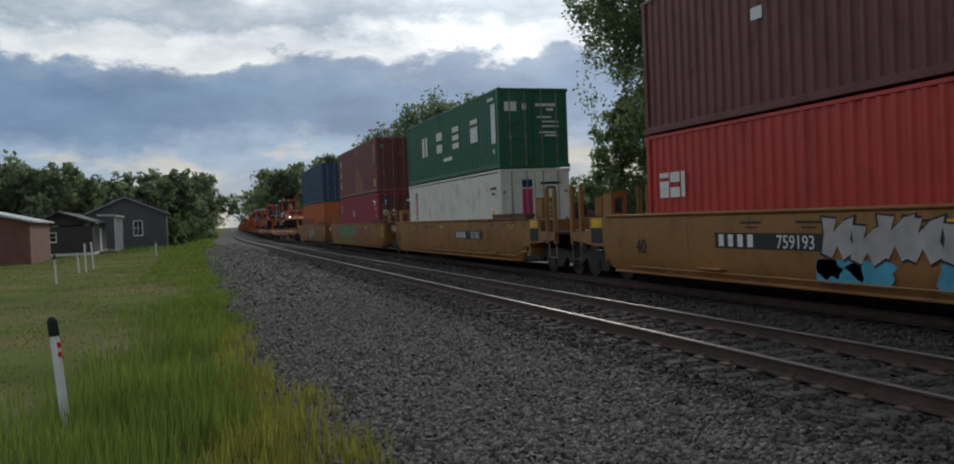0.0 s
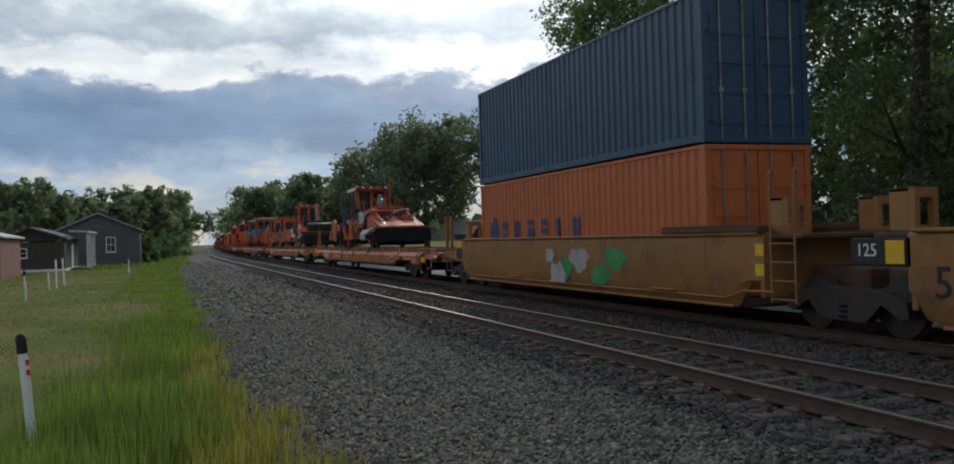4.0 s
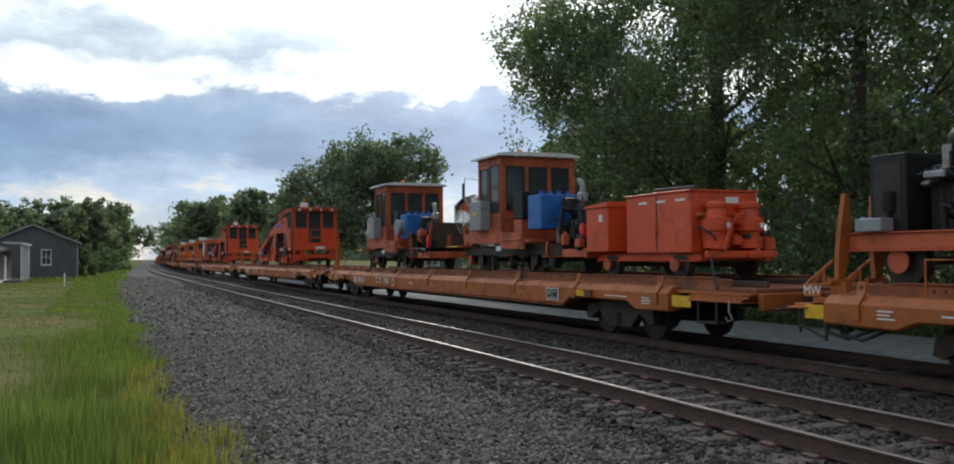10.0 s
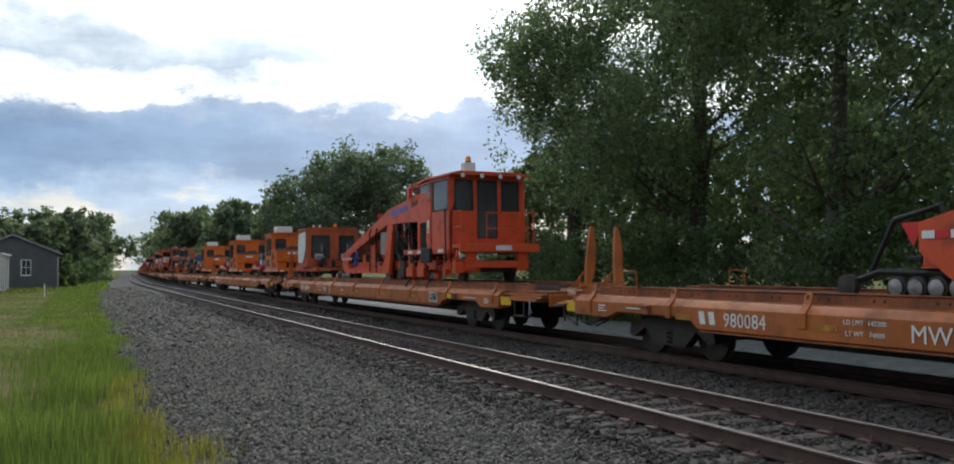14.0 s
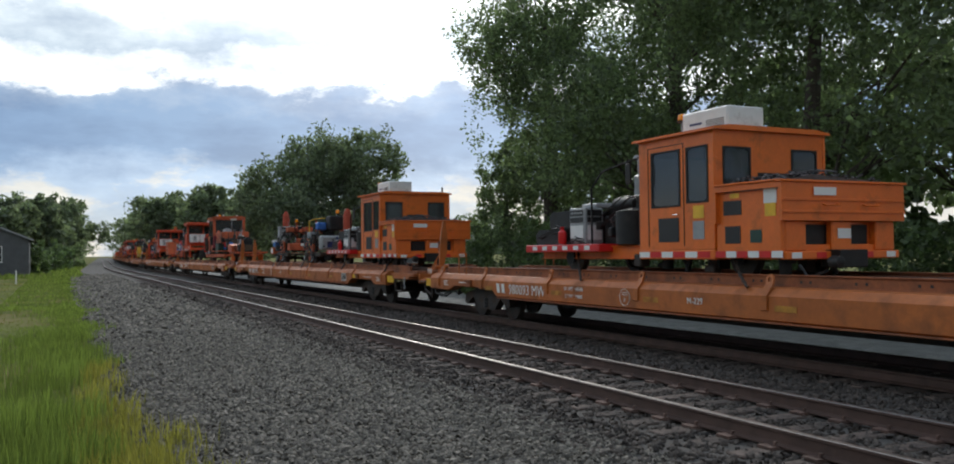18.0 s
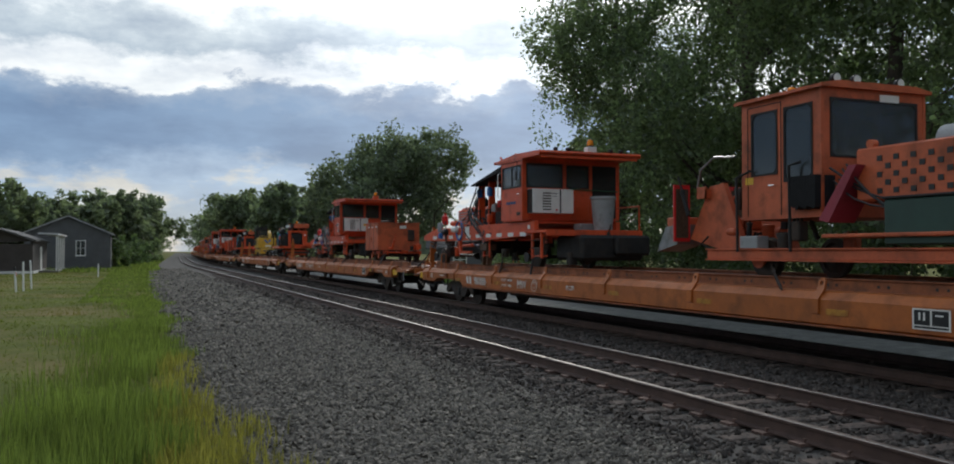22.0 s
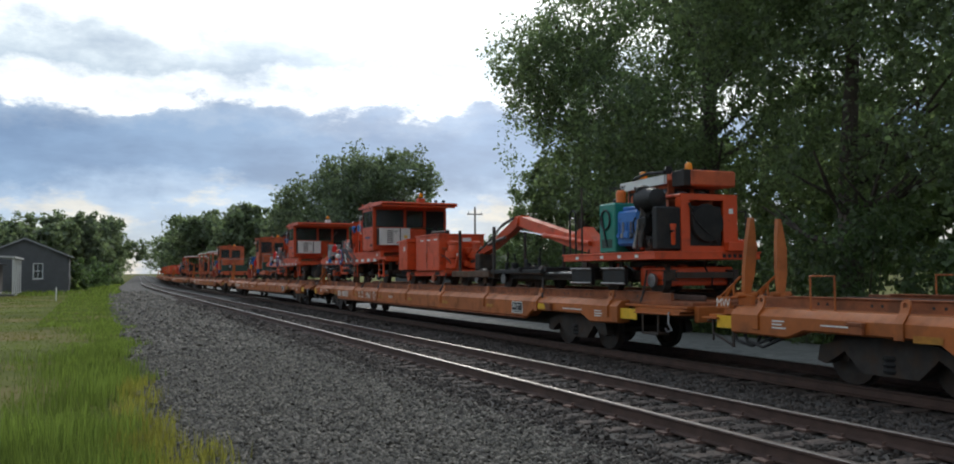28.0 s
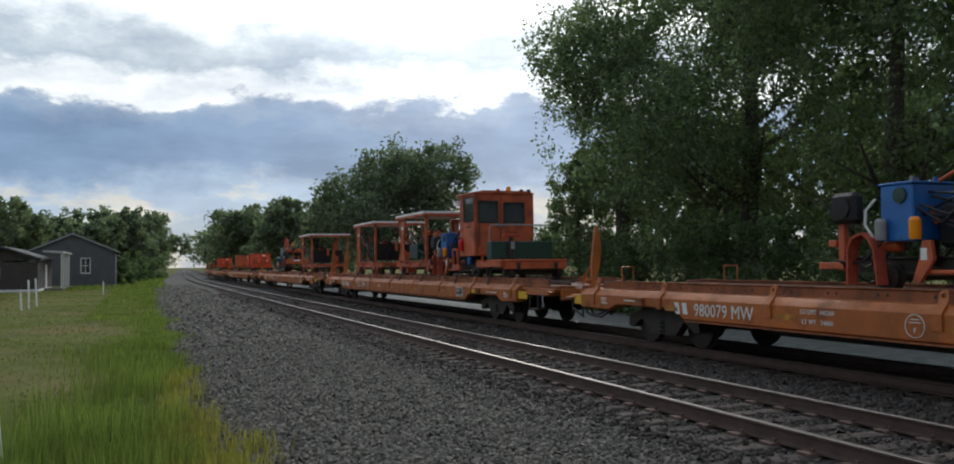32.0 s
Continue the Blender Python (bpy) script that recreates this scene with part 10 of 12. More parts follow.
    gear(th, -1.05, 0.9, 0.2, 3.0, 1.46, 2.4, 30, seed, (P, "black", P, "steel", "iron", "red"))
    gear(th, -1.15, 0.8, 0.0, 5.0, 0.12, 1.02, 30, seed + 1, ("iron", "black", "iron", P, "steel"))
    part("under_tank", B().box(-0.9, 0.9, 1.6, 4.4, 0.45, 0.98, 0.04), "black", th)
    part("tool_head", B().box(-1.2, -0.85, 0.65, 1.15, 0.55, 0.85, 0.03).prism([(0.68, 0.55), (0.78, 0.55), (0.74, 0.05), (0.68, 0.05)], -1.15, -1.0).prism([(1.02, 0.55), (1.12, 0.55), (1.1, 0.05), (1.04, 0.05)], -1.15, -1.0), "ledge", th, "rusty tie gripper head")
    ram(th, (-1.15, 2.6, 0.78), (-1.15, 1.3, 0.8), 0.06, P)
    hoses(th, (-1.0, 2.6, 2.2), (-1.05, 0.6, 1.0), 9, seed + 2, 0.15, 0.2)
    hoses(th, (-1.1, 2.2, 1.9), (-1.12, 0.9, 0.7), 8, seed + 22, 0.25, 0.22, r=0.016)
    # thin black sheet added in the work bay to paint its inner shade
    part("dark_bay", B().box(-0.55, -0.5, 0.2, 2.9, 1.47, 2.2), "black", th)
    hoses(th, (-0.9, 1.8, 2.8), (-0.9, 3.0, 1.6), 6, seed + 3, 0.25, 0.15)
    part("antenna_arm", B().tube([(-0.9, 6.2, 1.2), (-0.9, 6.2, 2.2), (-0.9, 5.9, 2.35), (-0.9, 4.6, 2.7)], 0.018, 6), "iron", th)
    lift(th, [(0.0, 0.0), (0.3, 0.28), (1.0, 0.79), (1.45, 1.23), (2.25, 1.80), (2.38, 1.88), (2.95, 2.52), (3.2, 2.68)], 0.15)
    # cab: its side window looks out over the near rail, its wide face towards the roof's overhang
    sh = cab(th, -2.05, -0.62, 1.29, 2.84, 1.42, P, side=[(-1.95, -0.70, 2.13, 2.72)], front=[(-1.33, -0.26, 2.12, 2.76), (-0.16, 0.52, 2.12, 2.74)], rear=[(-1.2, 1.2, 2.0, 2.74)], over=0.02)
    part("window_bar", B().box(-1.432, -1.42, -1.36, -1.33, 2.15, 2.70, 0), "rubber", sh)
    part("cab_skirt", B().box(-1.4, 1.4, -1.98, -0.7, 1.24, 1.29, 0.01), P, sh)
    # no opening here: a black sheet on the wall paints the doorway's shade
    part("door_opening", B().box(0.62, 1.34, -2.06, -2.045, 1.34, 2.74, 0), "black", sh, "flat black sheet for the dark inside of a doorway")
    part("face_panel", B().box(-0.12, 0.5, -2.075, -2.05, 1.36, 2.06, 0.01).box(-0.1, 0.48, -2.085, -2.075, 1.62, 1.65, 0), P, sh)
    part("door_bar", B().cyl((-0.1, -2.12, 2.1), (1.38, -2.12, 2.06), 0.016, 7), "green", sh)
    decal(th, -1.425, -1.3, 1.74, 0.62, 0.07, "navy")
    decal(th, -1.425, -1.78, 1.44, 0.24, 0.09, "iron")
    part("grab_rail", B().tube([(-1.47, -0.66, 2.6), (-1.52, -0.62, 2.55), (-1.52, -0.62, 1.95), (-1.47, -0.66, 1.9)], 0.014, 6), "white", sh)
    ac = pbox("air_conditioner", th, -1.30, -0.12, -2.40, -2.06, 1.44, 2.07, "white", "white two-panel air conditioner with a black end", 0.015)
    part("end_cover", B().box(-1.315, -1.30, -2.38, -2.08, 1.45, 2.06, 0.004), "black", ac)
    part("seam", B().box(-0.53, -0.49, -2.405, -2.40, 1.45, 2.06, 0), "panel", ac)
    for k in range(7):
        part("vent_slat", B().box(-1.02, -0.78, -2.406, -2.40, 1.52 + 0.07 * k, 1.555 + 0.07 * k, 0), "iron", ac)
    for x, z, w, h, m_ in ((-0.68, 1.95, 0.16, 0.03, "grey"), (-0.68, 1.88, 0.12, 0.02, "grey"), (-0.62, 1.52, 0.06, 0.05, "red"), (-0.3, 1.75, 0.12, 0.1, "yellowtape" if seed == 14 else "white")):
        part("sticker", B().box(x - w / 2, x + w / 2, -2.408, -2.404, z - h / 2, z + h / 2, 0), m_, ac)
    # thin roof reaching out over the wide face, with eyes and lamps on it
    part("canopy", B().prism([(-0.18, 2.86), (-0.2, 2.91), (-1.6, 3.02), (-3.1, 2.98), (-3.14, 2.93), (-3.1, 2.89), (-2.0, 2.86)], -1.46, 1.46), P, th, "thin flat canopy roof")
    part("canopy_edge", B().box(-1.47, -1.44, -3.12, -0.2, 2.86, 2.93, 0.006).box(1.44, 1.47, -3.12, -0.2, 2.86, 2.93, 0.006), P, th)
    part("canopy_beam", B().box(-1.4, 1.4, -3.06, -3.0, 2.80, 2.87, 0.008), P, th)
    for y in (-0.5, -1.5):
        part("lifting_eye", B().tube([(-1.38, y + 0.06 * math.cos(a), 2.98 + 0.07 * math.sin(a)) for a in [0.4 * n_ for n_ in range(9)]], 0.016, 6), P, th)
    pbox("beacon_base", th, 0.0, 0.26, -2.95, -2.72, 2.98, 3.14, "orange" if seed == 14 else "white")
    beacon(th, 0.13, -2.83, 3.14)
    for x in (-0.9, -0.55, 0.7, 1.0):
        part("roof_lamp", B().lathe([(0.03, 3.0), (0.06, 3.02), (0.065, 3.07), (0.03, 3.1)], 10, "z", (x, -2.9, 0)), "black", th)
    part("mirror", B().box(-1.5, -1.47, -1.82, -1.7, 2.32, 2.56, 0.008).cyl((-1.48, -1.76, 2.56), (-1.44, -1.76, 2.9), 0.01, 6), "black", th)
    # platform, steps and the dark drive below it
    pbox("front_deck", th, -1.35, 1.4, -3.25, -2.0, 0.92, 0.99, P)
    part("front_beam", B().box(-1.35, 1.4, -3.3, -3.24, 0.84, 0.99, 0.01).box(1.3, 1.38, -3.3, -3.22, 0.3, 0.84, 0.01), P, th)
    for y in (-2.45, -2.98):
        part("stringer", B().box(-1.36, -1.30, y - 0.03, y + 0.03, 0.28, 0.92, 0.006), P, th)
    for z in (0.32, 0.52, 0.72):
        part("step", B().box(-1.38, -1.14, -2.96, -2.47, z, z + 0.03, 0.004), "iron" if z > 0.4 else P, th)
    part("drive_housing", B().box(-0.6, 1.2, -3.7, -2.3, 0.22, 0.86, 0.08).box(0.3, 1.3, -3.85, -3.4, 0.35, 0.85, 0.06), "black", th, "greasy black drive housing")
    gear(th, -1.0, 1.2, -3.6, -1.7, 0.1, 0.95, 16, seed + 31, ("iron", "black", "iron", P, "steel"))
    decal(th, -1.365, -2.3, 1.08, 0.14, 0.1, "white")
    pbox("console", th, 0.0, 0.45, -2.55, -2.15, 0.99, 1.18, "grey", "", 0.02)
    part("rail_guard", B().tube([(1.36, -2.1, 1.62), (1.36, -3.2, 1.62), (1.36, -3.2, 0.99)], 0.02, 6), P, th)
    if sign:
        sg = part("sign_board", B().box(-1.436, -1.424, -1.62, -1.36, 1.40, 1.84, 0.004), "white", th, "white board with a heart shape")
        letters("AED", 0.13, "panel", sg, -1.438, -1.49, 1.71)
        part("heart", B().prism([(-1.49, 1.43), (-1.59, 1.55), (-1.57, 1.64), (-1.53, 1.66), (-1.49, 1.62), (-1.45, 1.66), (-1.41, 1.64), (-1.39, 1.55)], -1.439, -1.436), "red", sg)
        part("deck_rail", B().tube([(-1.3, -2.3, 1.42), (-1.3, -3.2, 1.42), (-1.3, -3.2, 0.99)], 0.02, 6), P, th)
        part("deck_brace", B().prism([(-3.2, 0.92), (-3.1, 0.92), (-2.62, 0.34), (-2.72, 0.34)], -1.35, -1.28), P, th)
    elif bin_:
        part("bin", B().lathe([(0.24, 1.0), (0.31, 1.78), (0.34, 1.80), (0.335, 1.85), (0.30, 1.86), (0.28, 1.7)], 20, "z", (0.42, -2.98, 0)), "grey", th, "grey plastic bin")
    else:
        part("bag", B().lathe([(0.06, 1.0), (0.30, 1.05), (0.34, 1.3), (0.26, 1.6), (0.16, 1.85), (0.05, 2.1), (0.02, 2.14)], 14, "z", (0.72, -2.75, 0)), "canvas", th, "black sack")
    if shade:
        part("sun_shade", B().prism([(-0.55, 2.70), (2.0, 2.42), (2.0, 2.45), (-0.55, 2.86)], -1.3, 1.3), "canvas", th, "dark sun shade")
    chain(th, (-1.0, 5.9, 0.9), (-1.4, 7.0, -0.1))
    tied(th, (0.4, -1.6))
    return th


def tie_handler(seed=15, top=True, high=False):
    """Turntable crane: engine, green and blue tanks on a square platform, and a long folded boom to the rear."""
    th = thing("tie_handler", "orange turntable crane with green and blue tanks and folded boom", "crane", "track machines on the flatcars")
    P = "orange"
    # y = 0 is the platform's rear edge
    beams(th, -3.9, 6.0, 0.28, 0.16, "iron", 0.75)
    for y in (5.45, 3.72, -0.9, -3.2):
        wheelset(th, y, 0.27, "steel")
    for y in (-0.5, -1.9):
        part("clamp_bar", B().box(-1.2, 1.2, y - 0.05, y + 0.05, 0.3, 0.52).box(-1.25, -1.16, y - 0.4, y + 0.4, 0.16, 0.5), "black", th)
        part("clamp_rail", B().cyl((-1.27, y - 0.42, 0.5), (-1.27, y + 0.42, 0.5), 0.022, 8).cyl((-1.27, y - 0.42, 0.2), (-1.27, y + 0.42, 0.2), 0.022, 8), "steel", th)
    part("swing_base", B().box(-0.85, 0.85, -3.55, -2.75, 0.16, 0.52, 0.03).lathe([(0.3, 0.14), (0.42, 0.16), (0.42, 0.5), (0.36, 0.54)], 20, "z", (-0.5, -2.62, 0)), P, th)
    part("turntable", B().lathe([(0.8, 0.52), (0.85, 0.54), (0.85, 0.62), (0.8, 0.64)], 24, "z", (0, -2.1, 0)), "iron", th)
    pbox("platform", th, -1.25, 1.25, -4.1, 0.0, 0.66, 0.80, P, "orange platform edge", 0.012)
    pbox("platform_lip", th, -1.27, 1.27, -4.12, 0.02, 0.78, 0.815, P, "", 0.006)
    for k in range(4):
        decal_front(th, 0.35 + 0.13 * k, -4.122, 0.73, 0.08, 0.07, "panel")
        decal(th, -1.252, -0.4 - 0.9 * k, 0.73, 0.12, 0.06, "white")
    # tanks along the near edge
    tank = part("green_tank", B().box(-1.12, -0.4, -1.75, -0.85, 0.82, 1.84, 0.03), "teal", th, "green fuel tank with a coiled hose")
    part("hose_coil", B().tube([(-1.14, -1.25 + 0.17 * math.cos(a), 1.5 + 0.2 * math.sin(a)) for a in [0.45 * k for k in range(16)]] + [(-1.14, -1.2, 1.25), (-1.14, -1.3, 0.95)], 0.02, 6), "hose", tank)
    part("filler_cap", B().lathe([(0.07, 1.84), (0.08, 1.86), (0.08, 1.93), (0.04, 1.96)], 12, "z", (-0.75, -1.0, 0)), "panel", tank)
    part("plate", B().box(-1.126, -1.122, -1.5, -1.1, 0.92, 1.1, 0), "dkgreen", tank)
    part("canister", B().lathe([(0.08, 1.84), (0.1, 1.86), (0.1, 2.06), (0.07, 2.1)], 12, "z", (-0.9, -1.6, 0)), "amber", th)
    unit = part("hydraulic_unit", B().box(-1.08, -0.45, -2.6, -1.85, 0.95, 1.66, 0.05).box(-1.0, -0.5, -2.55, -1.95, 1.66, 1.74, 0.03), "blue", th, "blue hydraulic unit")
    for k in range(4):
        part("valve", B().cyl((-1.08, -1.95 - 0.18 * k, 1.15), (-1.16, -1.95 - 0.18 * k, 1.15), 0.05, 10).cyl((-1.12, -1.95 - 0.18 * k, 1.15), (-1.12, -1.95 - 0.18 * k, 1.42), 0.02, 6), "steel" if k % 2 else "blue", unit)
    gear(th, -1.2, -0.5, -2.7, -1.7, 0.84, 1.6, 16, seed, ("blue", "steel", "black", "steel"))
    part("air_cleaner", B().lathe([(0.1, -0.32), (0.2, -0.28), (0.23, -0.05), (0.23, 0.2), (0.14, 0.28)], 18, "y", (-0.95, -3.1, 1.83)).lathe([(0.1, 1.95), (0.15, 2.0), (0.15, 2.08), (0.05, 2.12)], 12, "z", (-0.95, -2.95, 0)), "black", th, "black air cleaner drum")
    engine(th, -1.15, 0.1, -3.95, -2.65, 0.84, 1.66, seed + 5)
    gear(th, -1.2, -0.5, -4.0, -2.7, 0.84, 1.55, 16, seed + 6, ("black", "iron", "black", P))
    # open engine housing at the front corner
    part("engine_housing", B().wall("y", -4.06, -3.98, -0.62, 0.72, 0.82, 1.92, [(-0.42, 0.38, 0.92, 1.8)], 0.02).box(-0.62, 0.72, -3.98, -3.0, 1.85, 1.92, 0.02).box(0.64, 0.72, -3.98, -3.0, 0.82, 1.85, 0.01).box(-0.62, -0.56, -3.98, -3.75, 0.82, 1.85, 0.01), P, th, "orange open engine housing")
    pbox("housing_side", th, 0.72, 0.98, -4.0, -3.2, 0.82, 1.05, P)
    pbox("housing_step", th, 0.4, 1.1, -4.1, -3.6, 0.82, 1.0, P)
    part("fan", B().lathe([(0.36, 0), (0.38, 0.05), (0.32, 0.08)], 20, "y", (-0.02, -3.9, 1.36)).box(-0.4, 0.4, -3.8, -3.2, 0.9, 1.7, 0.04), "black", th)
    for k in range(5):
        a = 1.257 * k
        part("fan_blade", B().prism([(-0.02, 1.36), (-0.02 + 0.3 * math.cos(a), 1.36 + 0.3 * math.sin(a)), (-0.02 + 0.3 * math.cos(a + 0.4), 1.36 + 0.3 * math.sin(a + 0.4))], -3.93, -3.91, "y"), "yellowtape" if k < 2 else "iron", th)
    decal_front(th, 0.56, -4.062, 1.6, 0.1, 0.1)
    hoses(th, (-0.4, -3.95, 1.7), (0.2, -3.9, 1.0), 5, seed + 8, 0.1, 0.1)
    handrail(th, [(0.85, -4.0, 0.82), (0.85, -4.0, 1.6), (0.85, -3.4, 1.6), (0.85, -3.4, 0.82)], "black", 0.022)
    # cab with a white sign board along its roof
    cab(th, -2.7, -0.75, 0.82, 2.2, 0.55, "orange_b", side=[(-1.65, -0.9, 1.2, 2.1), (-2.55, -1.8, 1.4, 2.1)], front=[(-0.42, -0.04, 1.85, 2.12), (0.06, 0.44, 1.85, 2.12)], rear=[(-0.4, 0.4, 1.2, 2.1)], xoff=0.25, over=0.05)
    part("sign_board", B().prism([(-0.7, 2.14), (-2.75, 2.18), (-2.75, 2.36), (-0.7, 2.32)], -0.44, -0.37), "white", th, "white sign board")
    letters("THM1607", 0.15, "panel", th, -0.446, -0.95, 2.17)
    part("roof_pipe", B().tube([(-0.45, -1.3, 2.36), (-0.45, -2.0, 2.44), (-0.45, -2.8, 2.4)], 0.035, 7), "black", th)
    pbox("top_box", th, -0.2, 0.9, -3.4, -2.6, 2.1, 2.42, "orange_b", "", 0.03)
    pbox("black_box", th, -0.35, 0.05, -3.5, -3.1, 2.1, 2.42, "black")
    beacon(th, -0.2, -1.3, 2.34)
    beacon(th, 0.1, -2.9, 2.42)
    work_lights(th, [(0.7, -3.45, 2.35), (-0.35, -2.75, 2.45)])
    if top:
        for k in range(3):
            part("top_fitting", B().cyl((0.2 + 0.25 * k, -3.0, 2.4), (0.2 + 0.25 * k, -3.0, 2.5), 0.05, 10), "black", th)
    handrail(th, [(-1.2, -0.1, 0.8), (-1.2, -0.1, 1.7), (-1.2, -0.22, 1.78), (-1.2, -0.35, 1.7), (-1.2, -0.35, 0.8)], "black", 0.022)
    part("stake", B().cyl((-0.9, -0.15, 0.8), (-0.9, -0.15, 2.3), 0.025, 7), "iron", th)
    if high:
        # boom folded high over a flat cart with stakes
        part("boom", B().prism([(-0.3, 0.85), (0.35, 0.82), (1.45, 1.0), (4.5, 1.72), (4.66, 1.86), (4.45, 1.98), (1.5, 1.34), (1.0, 1.5), (0.5, 1.15), (-0.3, 1.15)], -0.15, 0.15), P, th, "raised orange boom")
        part("knuckle", B().cyl((-0.2, 4.5, 1.84), (0.2, 4.5, 1.84), 0.13, 14), P, th)
        part("stick", B().prism([(4.3, 1.98), (4.62, 1.95), (6.2, 1.36), (7.1, 1.06), (7.1, 0.92), (6.1, 1.16), (4.4, 1.74)], -0.12, 0.12), P, th, "orange boom stick")
        ram(th, (-0.2, 0.6, 1.1), (-0.2, 4.2, 1.55), 0.06, P)
        ram(th, (-0.18, 5.2, 1.42), (-0.18, 7.0, 1.16), 0.045, "steel")
        hoses(th, (-0.2, 4.6, 1.9), (-0.2, 7.0, 1.05), 3, seed + 3, -0.1, 0.05)
        part("grapple", B().box(-0.25, 0.25, 6.85, 7.2, 0.5, 1.0, 0.04).prism([(6.9, 0.55), (7.3, 0.5), (7.2, 0.2), (6.95, 0.25)], -0.22, 0.22), "iron", th)
        pbox("cart_beam", th, -1.12, -0.95, 4.3, 6.9, 0.30, 0.47, "ledge", "rusty orange cart beam", 0.012)
        pbox("cart_beam", th, 0.95, 1.12, 4.3, 6.9, 0.30, 0.47, "ledge", "rusty orange cart beam", 0.012)
        for y in (4.4, 5.6, 6.7):
            pbox("cross_beam", th, -0.95, 0.95, y - 0.06, y + 0.06, 0.32, 0.44, "ledge")
        for y in (4.9, 6.6):
            wheelset(th, y, 0.22, "ledge")
        for x, y in ((-1.06, 6.4), (1.06, 6.4), (-1.06, 4.05), (1.06, 4.05)):
            part("stake", B().box(x - 0.035, x + 0.035, y - 0.035, y + 0.035, 0.3, 1.64, 0.006), "iron", th)
        part("bed", B().box(-1.08, 1.08, 1.4, 4.25, 0.40, 0.50, 0.01), "black", th)
    else:
        # boom: a thick root with a hump, up to the knuckle, then the stick down to the rear
        part("boom", B().prism([(-0.3, 0.85), (0.35, 0.82), (1.45, 0.98), (1.6, 1.1), (3.45, 1.5), (3.6, 1.62), (3.4, 1.78), (1.5, 1.42), (1.15, 1.62), (1.0, 1.58), (0.5, 1.15), (-0.3, 1.15)], -0.15, 0.15), P, th, "folded orange boom")
        part("knuckle", B().cyl((-0.2, 3.42, 1.65), (0.2, 3.42, 1.65), 0.13, 14), P, th)
        part("stick", B().prism([(3.3, 1.72), (3.55, 1.7), (5.2, 0.92), (6.0, 0.6), (5.95, 0.42), (5.1, 0.68), (3.35, 1.5)], -0.12, 0.12), P, th, "orange boom stick")
        ram(th, (-0.2, 0.6, 1.1), (-0.2, 3.2, 1.38), 0.06, P)
        ram(th, (-0.2, 4.2, 1.2), (-0.2, 5.4, 0.9), 0.05, P)
        part("boom_decal", B().box(-0.158, -0.152, 1.2, 1.32, 1.3, 1.42, 0).box(-0.158, -0.152, 1.6, 1.85, 1.2, 1.27, 0), "white", th)
        part("grapple", B().box(-0.3, 0.3, 5.7, 6.2, 0.35, 0.6, 0.03).prism([(5.9, 0.4), (6.4, 0.35), (6.3, 0.12), (6.0, 0.15)], -0.25, 0.25), "iron", th)
        hoses(th, (-0.2, 0.4, 1.3), (-0.2, 3.3, 1.75), 3, seed + 2, -0.1, 0.05)
        hoses(th, (-0.2, 3.6, 1.65), (-0.2, 5.8, 0.6), 3, seed + 3, -0.12, 0.05)
        pbox("tie_bed", th, -1.1, 1.1, 3.2, 6.0, 0.44, 0.52, "black", "dark tie carrying bed", 0.01)
    for y in (1.0, 2.4):
        pbox("tie_rack", th, -1.15, 1.15, y, y + 0.1, 0.44, 0.55, "black")
    part("push_bar", B().cyl((-0.9, 0.0, 0.4), (-0.9, 3.4, 0.4), 0.035, 8), "steel", th)
    gear(th, -0.9, 0.8, 0.3, 5.6, 0.2, 0.62, 26, seed + 4, ("black", "iron"))
    gear(th, -1.1, 0.8, -3.6, 0.0, 0.08, 0.6, 22, seed + 7, ("black", "iron", "black", P))
    tied(th, (1.6, -2.8))
    return th


